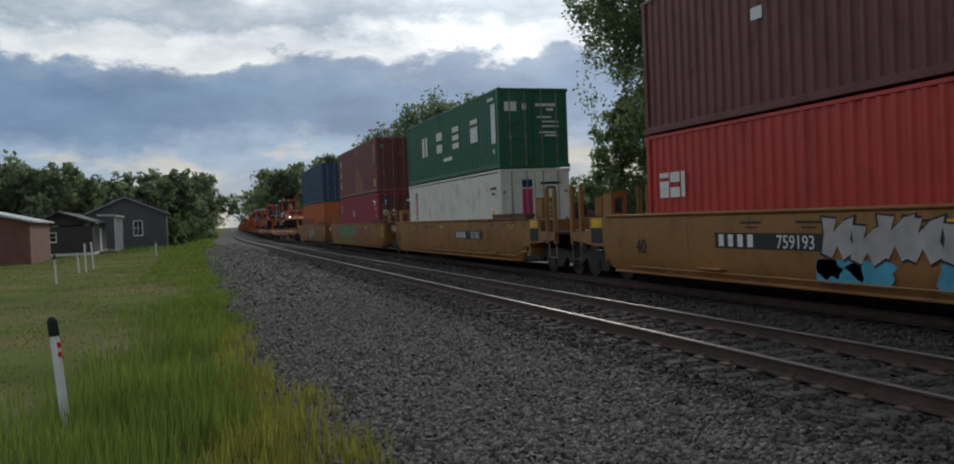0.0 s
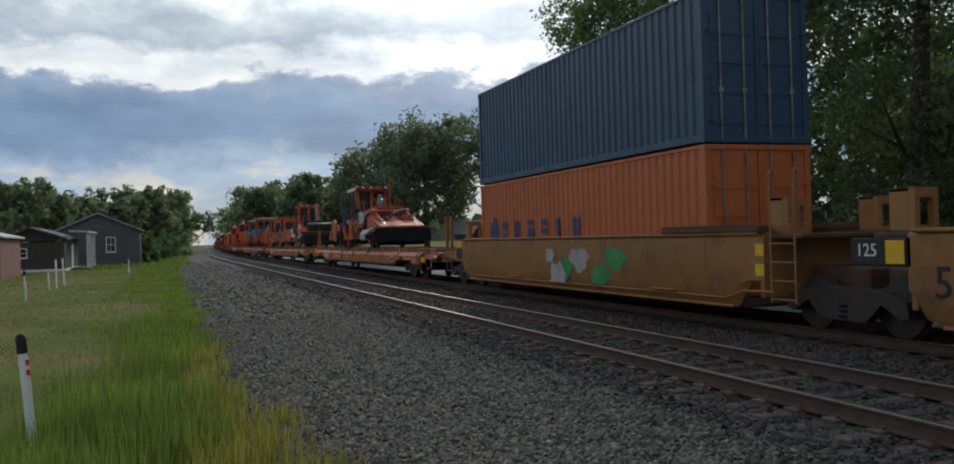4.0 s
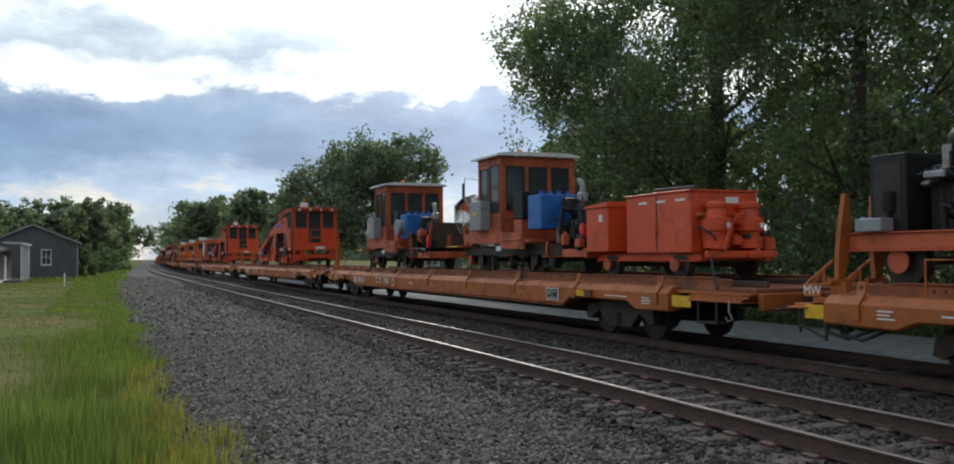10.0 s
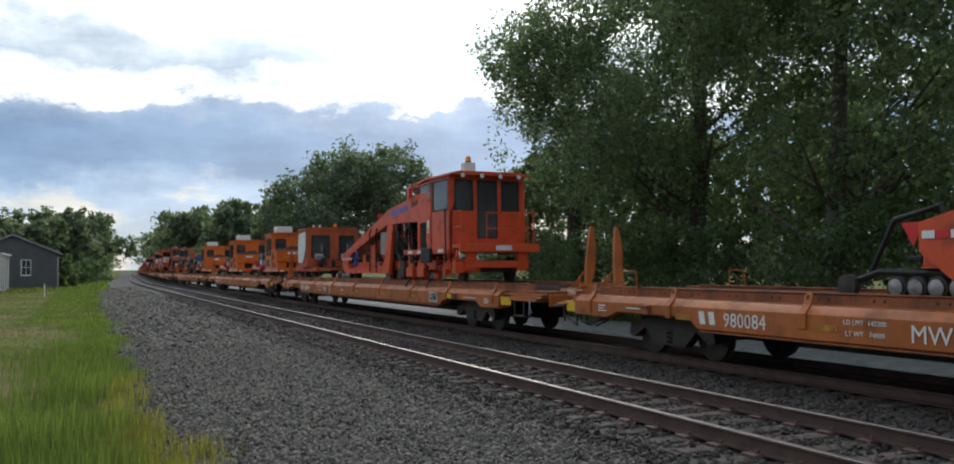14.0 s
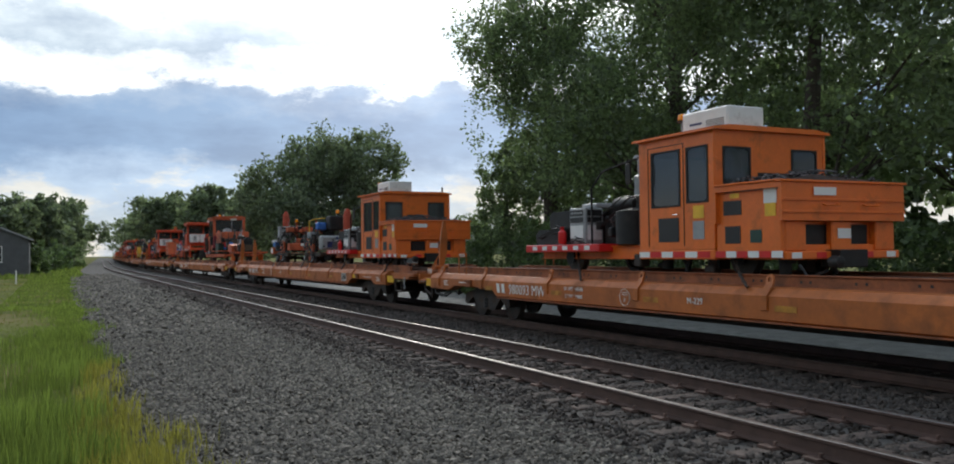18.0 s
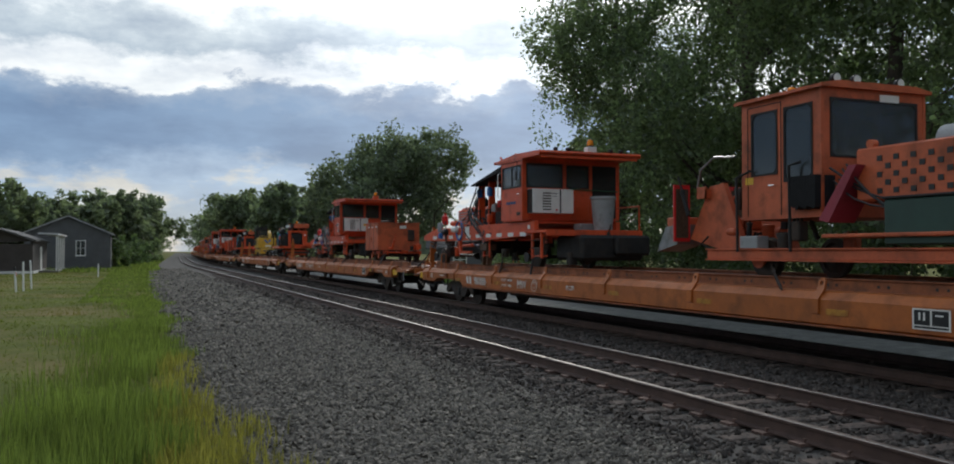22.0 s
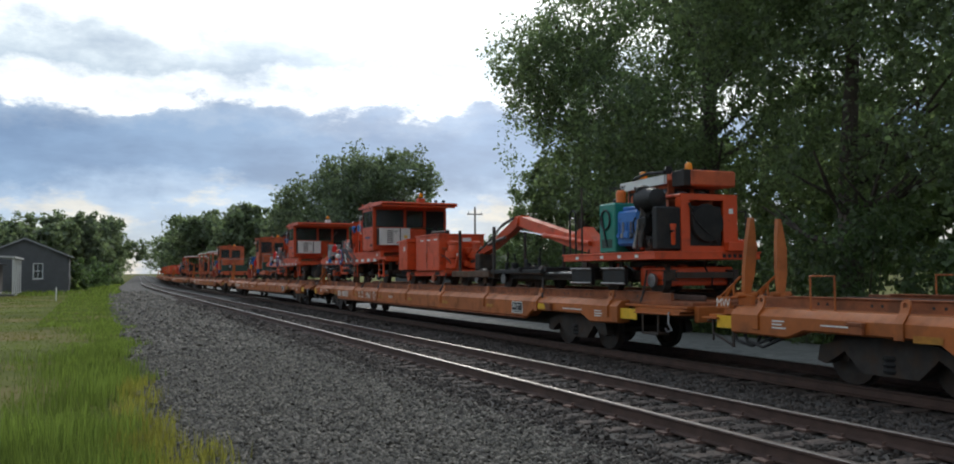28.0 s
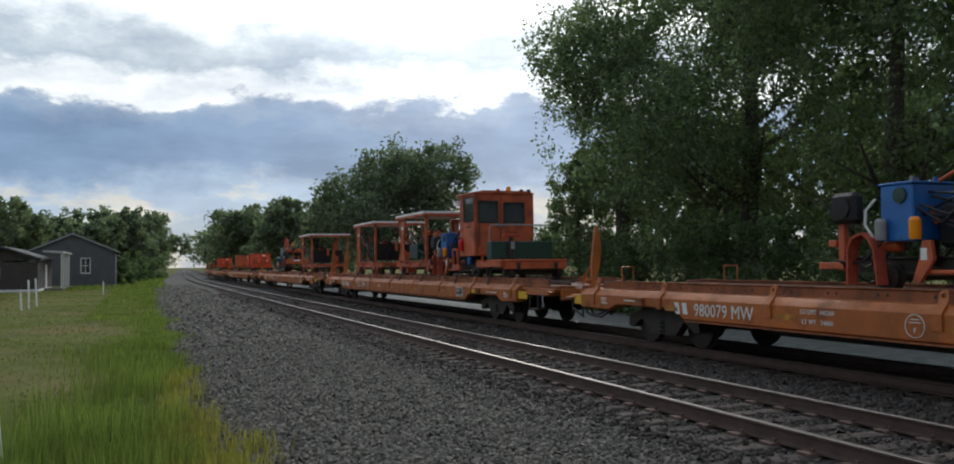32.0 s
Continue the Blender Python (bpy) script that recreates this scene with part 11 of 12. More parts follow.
def excavator():
    th = thing("excavator", "small yellow excavator on rail wheels with raised cab", "excavator")
    P = "yellow"
    pbox("carriage", th, -0.95, 0.95, -1.5, 1.6, 0.35, 0.65, P, "", 0.04)
    for y in (1.15, -1.05):
        wheelset(th, y, 0.4, P)
    part("slew_ring", B().lathe([(0.7, 0.65), (0.75, 0.7), (0.7, 0.78)], 22, "z"), "iron", th)
    body = part("body", B().prism([(-1.05, 0.74), (0.3, 0.74), (0.42, 0.86), (0.42, 1.5), (0.3, 1.58), (-1.0, 1.58), (-1.08, 1.48)], -1.45, 1.1, "y"), P, th, "rounded yellow engine body")
    part("counterweight", B().prism([(-1.0, 0.72), (0.4, 0.72), (0.46, 0.8), (0.46, 1.0), (-1.06, 1.0), (-1.06, 0.78)], -1.62, -1.45, "y"), P, th)
    part("side_hatch", B().box(-1.09, -1.08, -1.25, -0.2, 0.95, 1.42, 0.004), P, body)
    part("end_hatch", B().box(-0.9, 0.3, -1.47, -1.452, 1.05, 1.5, 0.008), P, body)
    part("emblem", B().prism([(-0.62, 1.42), (-0.44, 1.42), (-0.26, 1.18), (-0.34, 1.12)], -1.482, -1.474, "y").prism([(-0.34, 1.12), (-0.26, 1.12), (0.05, 1.42), (-0.12, 1.42)], -1.482, -1.474, "y"), "blue", body, "dark blue angular mark")
    part("plate", B().box(-0.5, -0.05, -1.632, -1.622, 0.84, 0.94, 0), "white", body)
    for k in range(4):
        part("grille_bar", B().box(-1.096, -1.091, -1.0, -0.65, 1.1 + 0.07 * k, 1.13 + 0.07 * k, 0), "black", body)
    part("skirt", B().box(-1.06, 0.42, -1.45, 1.1, 0.7, 0.738, 0.01), "panel", body)
    for k, x in enumerate((-0.6, -0.2, 0.15)):
        part("top_fitting", B().cyl((x, -1.0 + 0.2 * k, 1.58), (x, -1.0 + 0.2 * k, 1.74 + 0.08 * (k % 2)), 0.07, 10), "black", th)
    handrail(th, [(-0.95, -1.35, 1.58), (-0.95, -1.35, 1.72), (0.3, -1.35, 1.72), (0.3, -1.35, 1.58)], P, 0.02)
    cab(th, -0.35, 1.1, 0.95, 2.36, 0.46, "black", side=[(-0.2, 0.95, 1.35, 2.25)], front=[(-0.36, 0.36, 1.68, 2.25)], rear=[(-0.36, 0.36, 1.2, 2.25)], over=0.04, xoff=-0.62)
    for x in (-0.95, -0.6, -0.3):
        part("roof_lamp", B().lathe([(0.05, 2.45), (0.08, 2.5), (0.07, 2.62), (0.03, 2.65)], 10, "z", (x, -0.25, 0)), "black", th)
    part("end_frame", B().box(-0.95, 0.95, -2.0, -1.85, 0.22, 0.68, 0.03).box(-0.8, -0.3, -2.02, -1.99, 0.42, 0.62, 0.01).box(-0.95, -0.75, -1.9, -1.5, 0.25, 0.6, 0.02).box(0.75, 0.95, -1.9, -1.5, 0.25, 0.6, 0.02), P, th, "yellow buffer frame")
    part("frame_plate", B().box(-0.25, 0.15, -2.012, -2.001, 0.45, 0.55, 0), "panel", th)
    gear(th, -0.7, 0.7, -1.95, -1.4, 0.2, 0.7, 10, 33, ("black", "iron", "blue"))
    part("boom", B().prism([(0.6, 1.2), (1.0, 1.1), (2.0, 2.1), (3.2, 2.3), (3.2, 2.1), (2.2, 1.8), (1.2, 0.9)], 0.2, 0.5), P, th, "yellow boom")
    part("stick", B().prism([(3.0, 2.35), (3.3, 2.3), (3.9, 0.7), (3.6, 0.6)], 0.25, 0.45), P, th)
    ram(th, (0.35, 1.4, 1.0), (0.35, 2.4, 2.0), 0.07, "iron")
    part("bucket", B().prism([(3.3, 0.7), (4.1, 0.75), (4.1, 0.25), (3.7, 0.08), (3.3, 0.2)], -0.2, 0.8), "iron", th)
    part("exhaust", B().cyl((0.25, -0.6, 1.55), (0.25, -0.6, 1.95), 0.05, 10), "black", th)
    gear(th, -1.0, 0.9, 1.6, 3.6, 0.1, 0.7, 14, 31, ("black", "iron", P))
    pbox("red_can", th, -1.05, -0.6, 1.5, 2.0, 0.55, 0.85, "red", "", 0.05)
    tied(th, (1.9, -0.7))
    return th


def blue_tank_cab(seed=17):
    """A plain cab between a blue hydraulic tank and radiator at the rear and a dark green box across the front."""
    th = thing("rail_machine", "orange cab machine with a blue hydraulic tank and dark green box", "track machine", "track machines on the flatcars")
    P = "orange_b"
    beams(th, -3.2, 3.2, 0.30, 0.16, "iron", 0.6)
    for y in (2.4, -0.45, -2.9):
        wheelset(th, y, 0.2, "iron")
    sh = cab(th, -1.15, 0.2, 0.72, 2.63, 0.98, P, side=[(-1.05, -0.18, 1.77, 2.55)], front=[(-0.87, -0.2, 1.72, 2.42), (-0.03, 0.7, 1.72, 2.38)], rear=[(-0.8, 0.8, 1.5, 2.5)], over=0.03, xoff=-0.17)
    part("roof_plate", B().box(-1.2, 0.86, -1.2, 0.43, 2.64, 2.69, 0.012), P, sh, "thin roof plate reaching over the rear")
    part("rear_flare", B().prism([(0.2, 0.75), (0.2, 1.55), (0.24, 1.6), (0.24, 2.62), (0.2, 2.62)], -1.14, 0.78), P, sh)
    part("door_seam", B().box(-0.305, -0.29, -1.158, -1.15, 0.76, 2.5, 0).box(-1.08, -1.065, -1.158, -1.15, 0.76, 2.5, 0), "panel", sh)
    part("door_handle", B().tube([(-1.02, -1.16, 1.75), (-1.02, -1.21, 1.7), (-1.02, -1.21, 1.05), (-1.06, -1.16, 1.0)], 0.014, 6), "iron", sh)
    part("door_latch", B().box(-0.34, -0.25, -1.18, -1.15, 1.58, 1.66, 0.01), "steel", sh)
    part("vent_slot", B().box(-1.156, -1.15, 0.06, 0.13, 2.0, 2.2, 0).box(-1.156, -1.15, 0.06, 0.13, 1.8, 1.95, 0), "panel", sh)
    letters("AS15073", 0.13, "panel", sh, -1.153, -0.6, 1.58)
    part("marker_arm", B().box(-1.24, -1.16, 0.1, 0.5, 2.46, 2.49, 0.006).box(-1.24, -1.16, 0.1, 0.5, 2.36, 2.39, 0.006).box(-1.24, -1.16, 0.08, 0.12, 2.34, 2.5, 0.006), "white", sh)
    beacon(th, 0.05, -1.0, 2.69)
    for x in (-0.35, 0.45, 0.7):
        part("roof_lamp", B().lathe([(0.03, 2.69), (0.07, 2.71), (0.07, 2.77), (0.03, 2.8)], 10, "z", (x, -1.1, 0)), "red" if x < 0 else "black", th)
    part("fire_extinguisher", B().lathe([(0.08, 0.88), (0.09, 0.92), (0.09, 1.18), (0.03, 1.26), (0.05, 1.3)], 12, "z", (-1.22, -0.08, 0)), "red", th, "red fire extinguisher")
    part("blue_filter", B().lathe([(0.05, 0.44), (0.07, 0.46), (0.07, 0.64), (0.04, 0.68)], 12, "z", (-1.1, -0.52, 0)), "blue", th)
    # blue tank with its fittings
    tank = pbox("hydraulic_tank", th, -1.12, -0.35, 1.65, 2.2, 0.70, 1.48, "blue", "blue hydraulic tank", 0.02)
    part("tank_lid", B().box(-1.14, -0.33, 1.63, 2.22, 1.48, 1.51, 0.008), "blue", tank)
    for k in range(5):
        part("fitting", B().cyl((-1.0 + 0.14 * k, 1.75 + 0.09 * (k % 3), 1.5), (-1.0 + 0.14 * k, 1.75 + 0.09 * (k % 3), 1.58), 0.035, 8), "blue" if k % 2 else "steel", tank)
    part("gauge", B().lathe([(0.02, -0.02), (0.11, -0.015), (0.11, 0.015), (0.02, 0.02)], 14, "x", (-1.135, 1.85, 1.33)), "dkgreen", tank)
    for y, m_ in ((2.12, "grey"), (1.55, "beacon")):
        part("filter", B().lathe([(0.07, 0.72), (0.08, 0.75), (0.08, 0.98), (0.05, 1.02)], 12, "z", (-1.2, y, 0)), m_, th)
    # upright radiator on its post
    part("radiator", B().box(-1.18, -0.95, 2.62, 3.1, 0.98, 1.44, 0.06).lathe([(0.04, -0.02), (0.17, -0.015), (0.17, 0.015), (0.04, 0.02)], 16, "x", (-1.19, 2.86, 1.22)), "black", th, "black radiator with rounded corners")
    part("radiator_post", B().box(-1.1, -1.0, 2.9, 3.02, 0.3, 1.0, 0.01).box(-1.12, -0.98, 2.9, 3.4, 0.32, 0.42, 0.01).box(-1.12, -1.0, 3.05, 3.2, 0.65, 0.75, 0.01), P, th)
    part("white_hose", B().tube([(-1.15, 2.25, 1.3), (-1.18, 2.4, 1.15), (-1.18, 2.42, 0.95), (-1.15, 2.3, 0.75)], 0.02, 7), "white", th)
    belt = [(2.72, 0.1), (2.70, 0.62), (2.62, 0.78), (2.45, 0.84), (2.28, 0.76), (2.2, 0.6), (2.14, 0.1)]
    part("belt", B().prism(belt + [(y + (0.03 if y < 2.4 else -0.03), z - (0.03 if z > 0.7 else 0)) for y, z in belt[::-1]], -1.26, -1.06), "umbrella", th, "dark red belt hanging in a loop")
    part("lift_plate", B().prism([(1.62, 0.14), (1.5, 0.14), (1.28, 0.45), (1.32, 0.7), (1.45, 0.7), (1.5, 0.45)], -1.2, -1.14), P, th)
    decal(th, -1.2, 1.42, 0.52, 0.1, 0.16)
    part("lift_frame", B().prism([(1.0, 0.96), (0.94, 0.96), (0.86, 0.3), (0.93, 0.3)], -1.15, -1.08).prism([(0.6, 0.96), (0.54, 0.96), (0.4, 0.3), (0.47, 0.3)], -1.15, -1.08).box(-1.15, -1.08, 0.54, 1.0, 0.9, 0.97, 0.008).box(-1.16, -1.06, 0.3, 0.95, 0.3, 0.44, 0.01), P, th, "orange lifting frame")
    part("cross_tube", B().cyl((-1.12, 1.5, 0.28), (-1.12, 0.4, 0.28), 0.035, 10), P, th)
    part("engine_block", B().box(-0.8, 0.6, 0.4, 1.55, 0.6, 1.2, 0.06).box(-0.5, 0.3, 0.6, 1.4, 1.2, 1.42, 0.05), "black", th)
    part("orange_head", B().box(-0.7, -0.2, 0.75, 1.2, 1.42, 1.55, 0.03).tube([(-0.8, 1.5, 1.5), (-0.7, 1.2, 1.68), (-0.6, 0.6, 1.66), (-0.6, 0.4, 1.5)], 0.025, 7), P, th)
    gear(th, -1.05, 0.7, 0.3, 2.9, 0.25, 1.35, 30, seed, (P, "black", "iron", "iron", "steel"))
    hoses(th, (-0.9, 0.4, 1.4), (-0.9, 1.6, 1.2), 8, seed + 1, 0.2, 0.2)
    hoses(th, (-1.0, 2.2, 0.7), (-1.1, 2.9, 0.5), 5, seed + 4, 0.25, 0.1)
    # deck with the green box across it, and its hand rail
    pbox("front_deck", th, -1.15, 0.95, -3.2, -2.0, 0.52, 0.58, P)
    part("deck_beam", B().box(-1.14, -1.05, -3.1, -1.2, 0.36, 0.52, 0.01).box(-1.05, 0.95, -3.18, -3.08, 0.30, 0.52, 0.01), P, th)
    gb = pbox("green_box", th, -1.14, 0.85, -2.45, -2.05, 0.60, 1.12, "dkgreen", "dark green tool box", 0.02)
    part("hasp", B().box(-0.5, -0.42, -2.47, -2.45, 0.9, 1.02, 0.004), "grey", gb)
    handrail(th, [(-1.1, -2.15, 0.6), (-1.1, -2.2, 1.55), (-1.0, -2.22, 1.62), (0.85, -2.22, 1.62)], "grey", 0.02)
    pbox("control_stand", th, -0.62, -0.5, -2.6, -2.5, 0.6, 1.3, "iron")
    part("valve_bank", B().box(-0.8, -0.3, -2.62, -2.48, 1.25, 1.32, 0.01).box(-0.75, -0.35, -2.62, -2.48, 1.38, 1.43, 0.01), "umbrella", th)
    decal_front(th, -0.52, -2.6, 1.0, 0.12, 0.22, "grey")
    gear(th, -1.05, 0.6, -3.1, 0.0, 0.08, 0.6, 22, seed + 2, ("black", "iron", "black", P))
    tied(th, (0.9, -1.9))
    return th


def open_cab(seed=19, green=False, roof="white"):
    """Small open-sided cab with curved posts and a flat pale roof."""
    th = thing("anchor_machine", "small orange machine with an open cab and pale flat roof", "track machine", "track machines on the flatcars")
    P = "orange_b"
    beams(th, -3.4, 1.6, 0.4, 0.2, P, 0.85)
    for y in (0.9, -2.6):
        wheelset(th, y, 0.32)
    part("roof", B().box(-1.25, 1.25, -3.1, 0.6, 2.45, 2.55, 0.02), roof, th, "flat roof slab")
    part("roof_edge", B().box(-1.27, -1.22, -3.1, 0.6, 2.36, 2.46).box(-1.2, 1.2, -3.12, -3.08, 2.36, 2.46), P, th)
    for s in (-1, 1):
        part("curved_post", B().tube([(s * 1.1, 0.4, 0.6), (s * 1.1, 0.15, 1.1), (s * 1.1, 0.2, 1.7), (s * 1.1, 0.45, 2.4)], 0.09, 8), P, th, "curved cab post")
        part("post", B().box(s * 1.1 - 0.05, s * 1.1 + 0.05, -3.0, -2.9, 0.6, 2.4), P, th)
        part("side_panel", B().prism([(0.5, 2.4), (-0.4, 2.4), (-0.1, 1.5), (-0.3, 0.7), (0.3, 0.6), (0.2, 1.2)], s * 1.12 - 0.02, s * 1.12 + 0.02), P, th)
    pbox("seat", th, -0.3, 0.3, -0.9, -0.4, 0.9, 1.1, "seat", "", 0.04)
    pbox("backrest", th, -0.3, 0.3, -0.5, -0.38, 1.1, 1.7, "seat", "", 0.04)
    pbox("console", th, -0.9, 0.9, -2.4, -1.9, 0.7, 1.5, "black", "", 0.03)
    if green:
        pbox("green_box", th, -1.1, -0.4, -1.8, -0.8, 0.7, 1.3, "dkgreen", "", 0.03)
    decal(th, -1.145, 0.0, 2.0, 0.25, 0.14, "white")
    gear(th, -1.05, 0.8, -3.0, 0.8, 0.6, 1.9, 34, seed, (P, "black", "iron", P))
    hoses(th, (-0.9, -0.5, 1.9), (-0.9, -2.5, 0.9), 8, seed + 1, 0.2, 0.2)
    gear(th, -1.0, -0.5, -3.2, 1.4, 0.05, 0.6, 10, seed + 2, ("iron", P))
    tied(th, (0.5, -2.3))
    return th


def sheeted_cab(seed=21):
    """A wide boxy cab with two open fronts, its side window covered by a plastic sheet."""
    th = thing("adzing_machine", "faded orange boxy cab machine with a plastic sheet over its window", "track machine", "track machines on the flatcars")
    P = "orange_b"
    # y = 0 is the cab's front
    beams(th, -0.9, 3.4, 0.34, 0.16, P, 0.95)
    for y in (2.6, 0.2):
        wheelset(th, y, 0.26, "iron")
    cab(th, 0.0, 1.7, 0.52, 2.28, 1.2, P, side=[(0.3, 1.45, 1.15, 2.1)], front=[(-1.02, -0.12, 0.95, 2.02), (0.3, 1.05, 0.95, 2.02)], rear=[(-0.9, 0.9, 1.2, 2.1)], over=0.05)
    part("plastic_sheet", B().prism([(1.65, 0.75), (1.72, 1.3), (1.6, 2.1), (0.25, 2.2), (0.2, 1.4), (0.75, 0.7)], -1.25, -1.235), "white", th, "whitish plastic sheet")
    for x in (-0.75, 0.5):
        part("control_box", B().prism([(-0.25, 0.95), (-0.6, 0.85), (-0.62, 1.05), (-0.3, 1.15)], x - 0.18, x + 0.18), "grey", th, "grey control box")
        hoses(th, (x, -0.35, 0.9), (x + 0.1, -0.3, 0.5), 4, seed + int(10 * x), 0.1, 0.08, r=0.014)
        ram(th, (x + 0.2, -0.2, 0.5), (x + 0.2, -0.1, 1.6), 0.05, "iron")
    beacon(th, 0.2, 0.3, 2.38)
    work_lights(th, [(-0.9, 0.1, 2.45), (-0.6, 0.1, 2.45)])
    part("roof_hook", B().tube([(-1.0, 1.2, 2.38), (-1.0, 1.2, 2.55), (-0.9, 0.9, 2.58)], 0.03, 6), "black", th)
    pbox("tool_chest", th, -1.05, -0.2, 1.9, 2.6, 0.52, 0.95, P, "", 0.02)
    gear(th, -1.05, 0.9, -0.9, 0.0, 0.2, 0.9, 18, seed, ("black", "iron", "black", P))
    gear(th, -1.0, 0.8, 1.8, 3.3, 0.5, 1.3, 18, seed + 1, ("black", "iron", P))
    gear(th, -0.95, -0.5, -0.8, 3.2, 0.03, 0.4, 10, seed + 2, ("black", "iron"))
    chain(th, (-1.0, 2.4, 0.4), (-1.42, 3.3, -0.1))
    chain(th, (-1.0, -0.6, 0.4), (-1.42, -1.5, -0.1))
    return th


def place(th, k, y, turn=0):
    return ride(th, car_s(k, y), pose(0, 0, DECK, 0, 0, turn))


def again(th, k, y, label=""):
    return tagged(place(copy_thing(th, Matrix()), k, y), label)


# which machine stands where on which car
reg_a = place(refit(regulator(), [(-2.85, -3.72), (-0.62, -1.4), (0.75, -0.26), (1.25, 1.15), (3.2, 3.03), (5.6, 4.75), (9.3, 8.2)]), 0, 0.0)
reg_b = place(refit(regulator(True), [(-3.8, -3.55), (-0.3, -0.45), (1.25, 1.32), (3.2, 2.85), (5.6, 4.75), (6.6, 6.4)]), 1, -7.75)
spk_a = place(squash(tie_machine(1, True), 0.55, 0.82), 1, 1.75)
spk_b = place(squash(tie_machine(2, False), 0.55, 0.84), 1, 8.6)
box_a = place(squash(toolbox_cart(True, 3.45), 0.3, 0.75), 2, -9.7)
tnk_a = place(tank_machine(False, 3), 2, -2.1)
tnk_b = place(tank_machine(True, 43), 2, 7.9)
tam_a = place(pull(tamper(5), -5.65, 0.4), 3, 0.0)
tam_b = again(tam_a, 4, -2.1)
rig_a = place(sheeted_cab(21), 4, 9.6)
hop_a = place(squash(hopper_machine(7), 0.5, 0.755), 5, 0.0)
hop_b = again(hop_a, 5, -13.3)
hop_c = again(hop_a, 6, -12.75)
pul_a = place(spike_puller(9, True, False), 6, 4.4)
pul_b = place(spike_puller(10, True, True), 6, -0.9)
crn_a = place(squash(refit(cab_and_engine(11), [(-4.4, -4.4), (-2.6, -2.45), (-0.2, 0.2), (1.7, 2.08), (3.7, 4.1), (4.5, 4.95)]), 0.5, 0.97), 7, -5.0)
crt_a = place(hand_cart(), 7, -11.4)
can_a = place(canopy_machine(13, True, True), 7, 7.4)
box_b = place(squash(toolbox_cart(False, 2.1), 0.3, 0.77), 8, -6.75)
tagged(box_b, "faded orange square box trailer on small rail wheels")
can_b = place(canopy_machine(14, False, True, True), 8, 0.15)
thm_a = place(refit(tie_handler(15), [(-4.12, -3.45), (-2.6, -2.55), (-1.75, -1.9), (-0.85, -1.3), (0.0, 0.0)]), 9, -6.8)
exc_a = place(excavator(), 9, 3.9)
thm_b = place(refit(tie_handler(45, True, True), [(-4.12, -3.45), (-2.6, -2.55), (-1.75, -1.9), (-0.85, -1.3), (0.0, 0.0)]), 10, -8.6)
box_c = again(box_a, 10, 1.5)
can_c = place(canopy_machine(14, False), 10, 7.2)
can_d = place(canopy_machine(16, True, True), 11, -7.7)
btc_a = place(blue_tank_cab(17), 11, 3.2)
btc_b = again(btc_a, 12, -6.5)
opn_a = place(squash(open_cab(19, True), 0.3, 0.93), 12, 0.3)
opn_b = place(squash(open_cab(20, False), 0.3, 0.93), 12, 7.6)
# the far end of the train, seen only from a distance
again(opn_b, 13, -6.0), again(pul_a, 13, 3.5)
again(box_a, 14, -6.0), again(box_b, 14, 6.0)
again(box_a, 15, 4.0), again(crt_a, 16, 0.0)


# ---- grass and stones ----
def scatter_mesh(name, verts, per, faces, material):
    """One mesh out of many equal small pieces; verts: (n, per, 3)."""
    n = len(verts)
    me = bpy.data.meshes.new(name)
    me.vertices.add(n * per)
    me.vertices.foreach_set("co", verts.reshape(-1).astype(np.float32))
    fl = np.array(faces)
    k = fl.shape[1]
    idx = (np.arange(n)[:, None, None] * per + fl[None]).reshape(-1)
    me.loops.add(len(idx))
    me.loops.foreach_set("vertex_index", idx.astype(np.int32))
    me.polygons.add(n * len(fl))
    me.polygons.foreach_set("loop_start", np.arange(0, len(idx), k, dtype=np.int32))
    me.update(calc_edges=True)
    me.materials.append(M[material])
    return me


def grass(name, n, area, height, width, material, label, seed, keep=None, z=-0.34, lean=0.35, fade=None):
    rng = np.random.default_rng(seed)
    x0, x1, y0, y1, near = area
    y = y0 + (y1 - y0) * rng.random(n) ** near
    x = x0 + (x1 - x0) * rng.random(n)
    if keep is not None:
        m = keep(x, y, rng)
        x, y = x[m], y[m]
    n = len(x)
    clump = 0.55 + 0.45 * np.sin(x * 2.1 + 1.3 * np.sin(y * 0.9)) * np.sin(y * 1.7 + x)
    h = height * (0.45 + 0.75 * rng.random(n)) * (0.65 + 0.5 * clump)
    if fade is not None:
        h *= np.interp(y, fade[:2], (1.0, fade[2]))
    a = rng.random(n) * 6.283
    w = width * (0.6 + 0.8 * rng.random(n)) * (1 + y / 22)
    lx, ly = rng.normal(0, lean, n) * h, rng.normal(0, lean, n) * h
    ca, sa = np.cos(a) * w, np.sin(a) * w
    o = np.full(n, z)
    v = np.stack([np.stack([x - ca, y - sa, o], 1), np.stack([x + ca, y + sa, o], 1),
                  np.stack([x + ca * 0.7 + lx * 0.35, y + sa * 0.7 + ly * 0.35, o + h * 0.6], 1), np.stack([x - ca * 0.7 + lx * 0.35, y - sa * 0.7 + ly * 0.35, o + h * 0.6], 1),
                  np.stack([x + lx, y + ly, o + h], 1)], 1)
    return tagged(new(name, scatter_mesh(name, v, 5, [(0, 1, 2), (0, 2, 3), (3, 2, 4)], material)), label, "grass", "", "stuff")




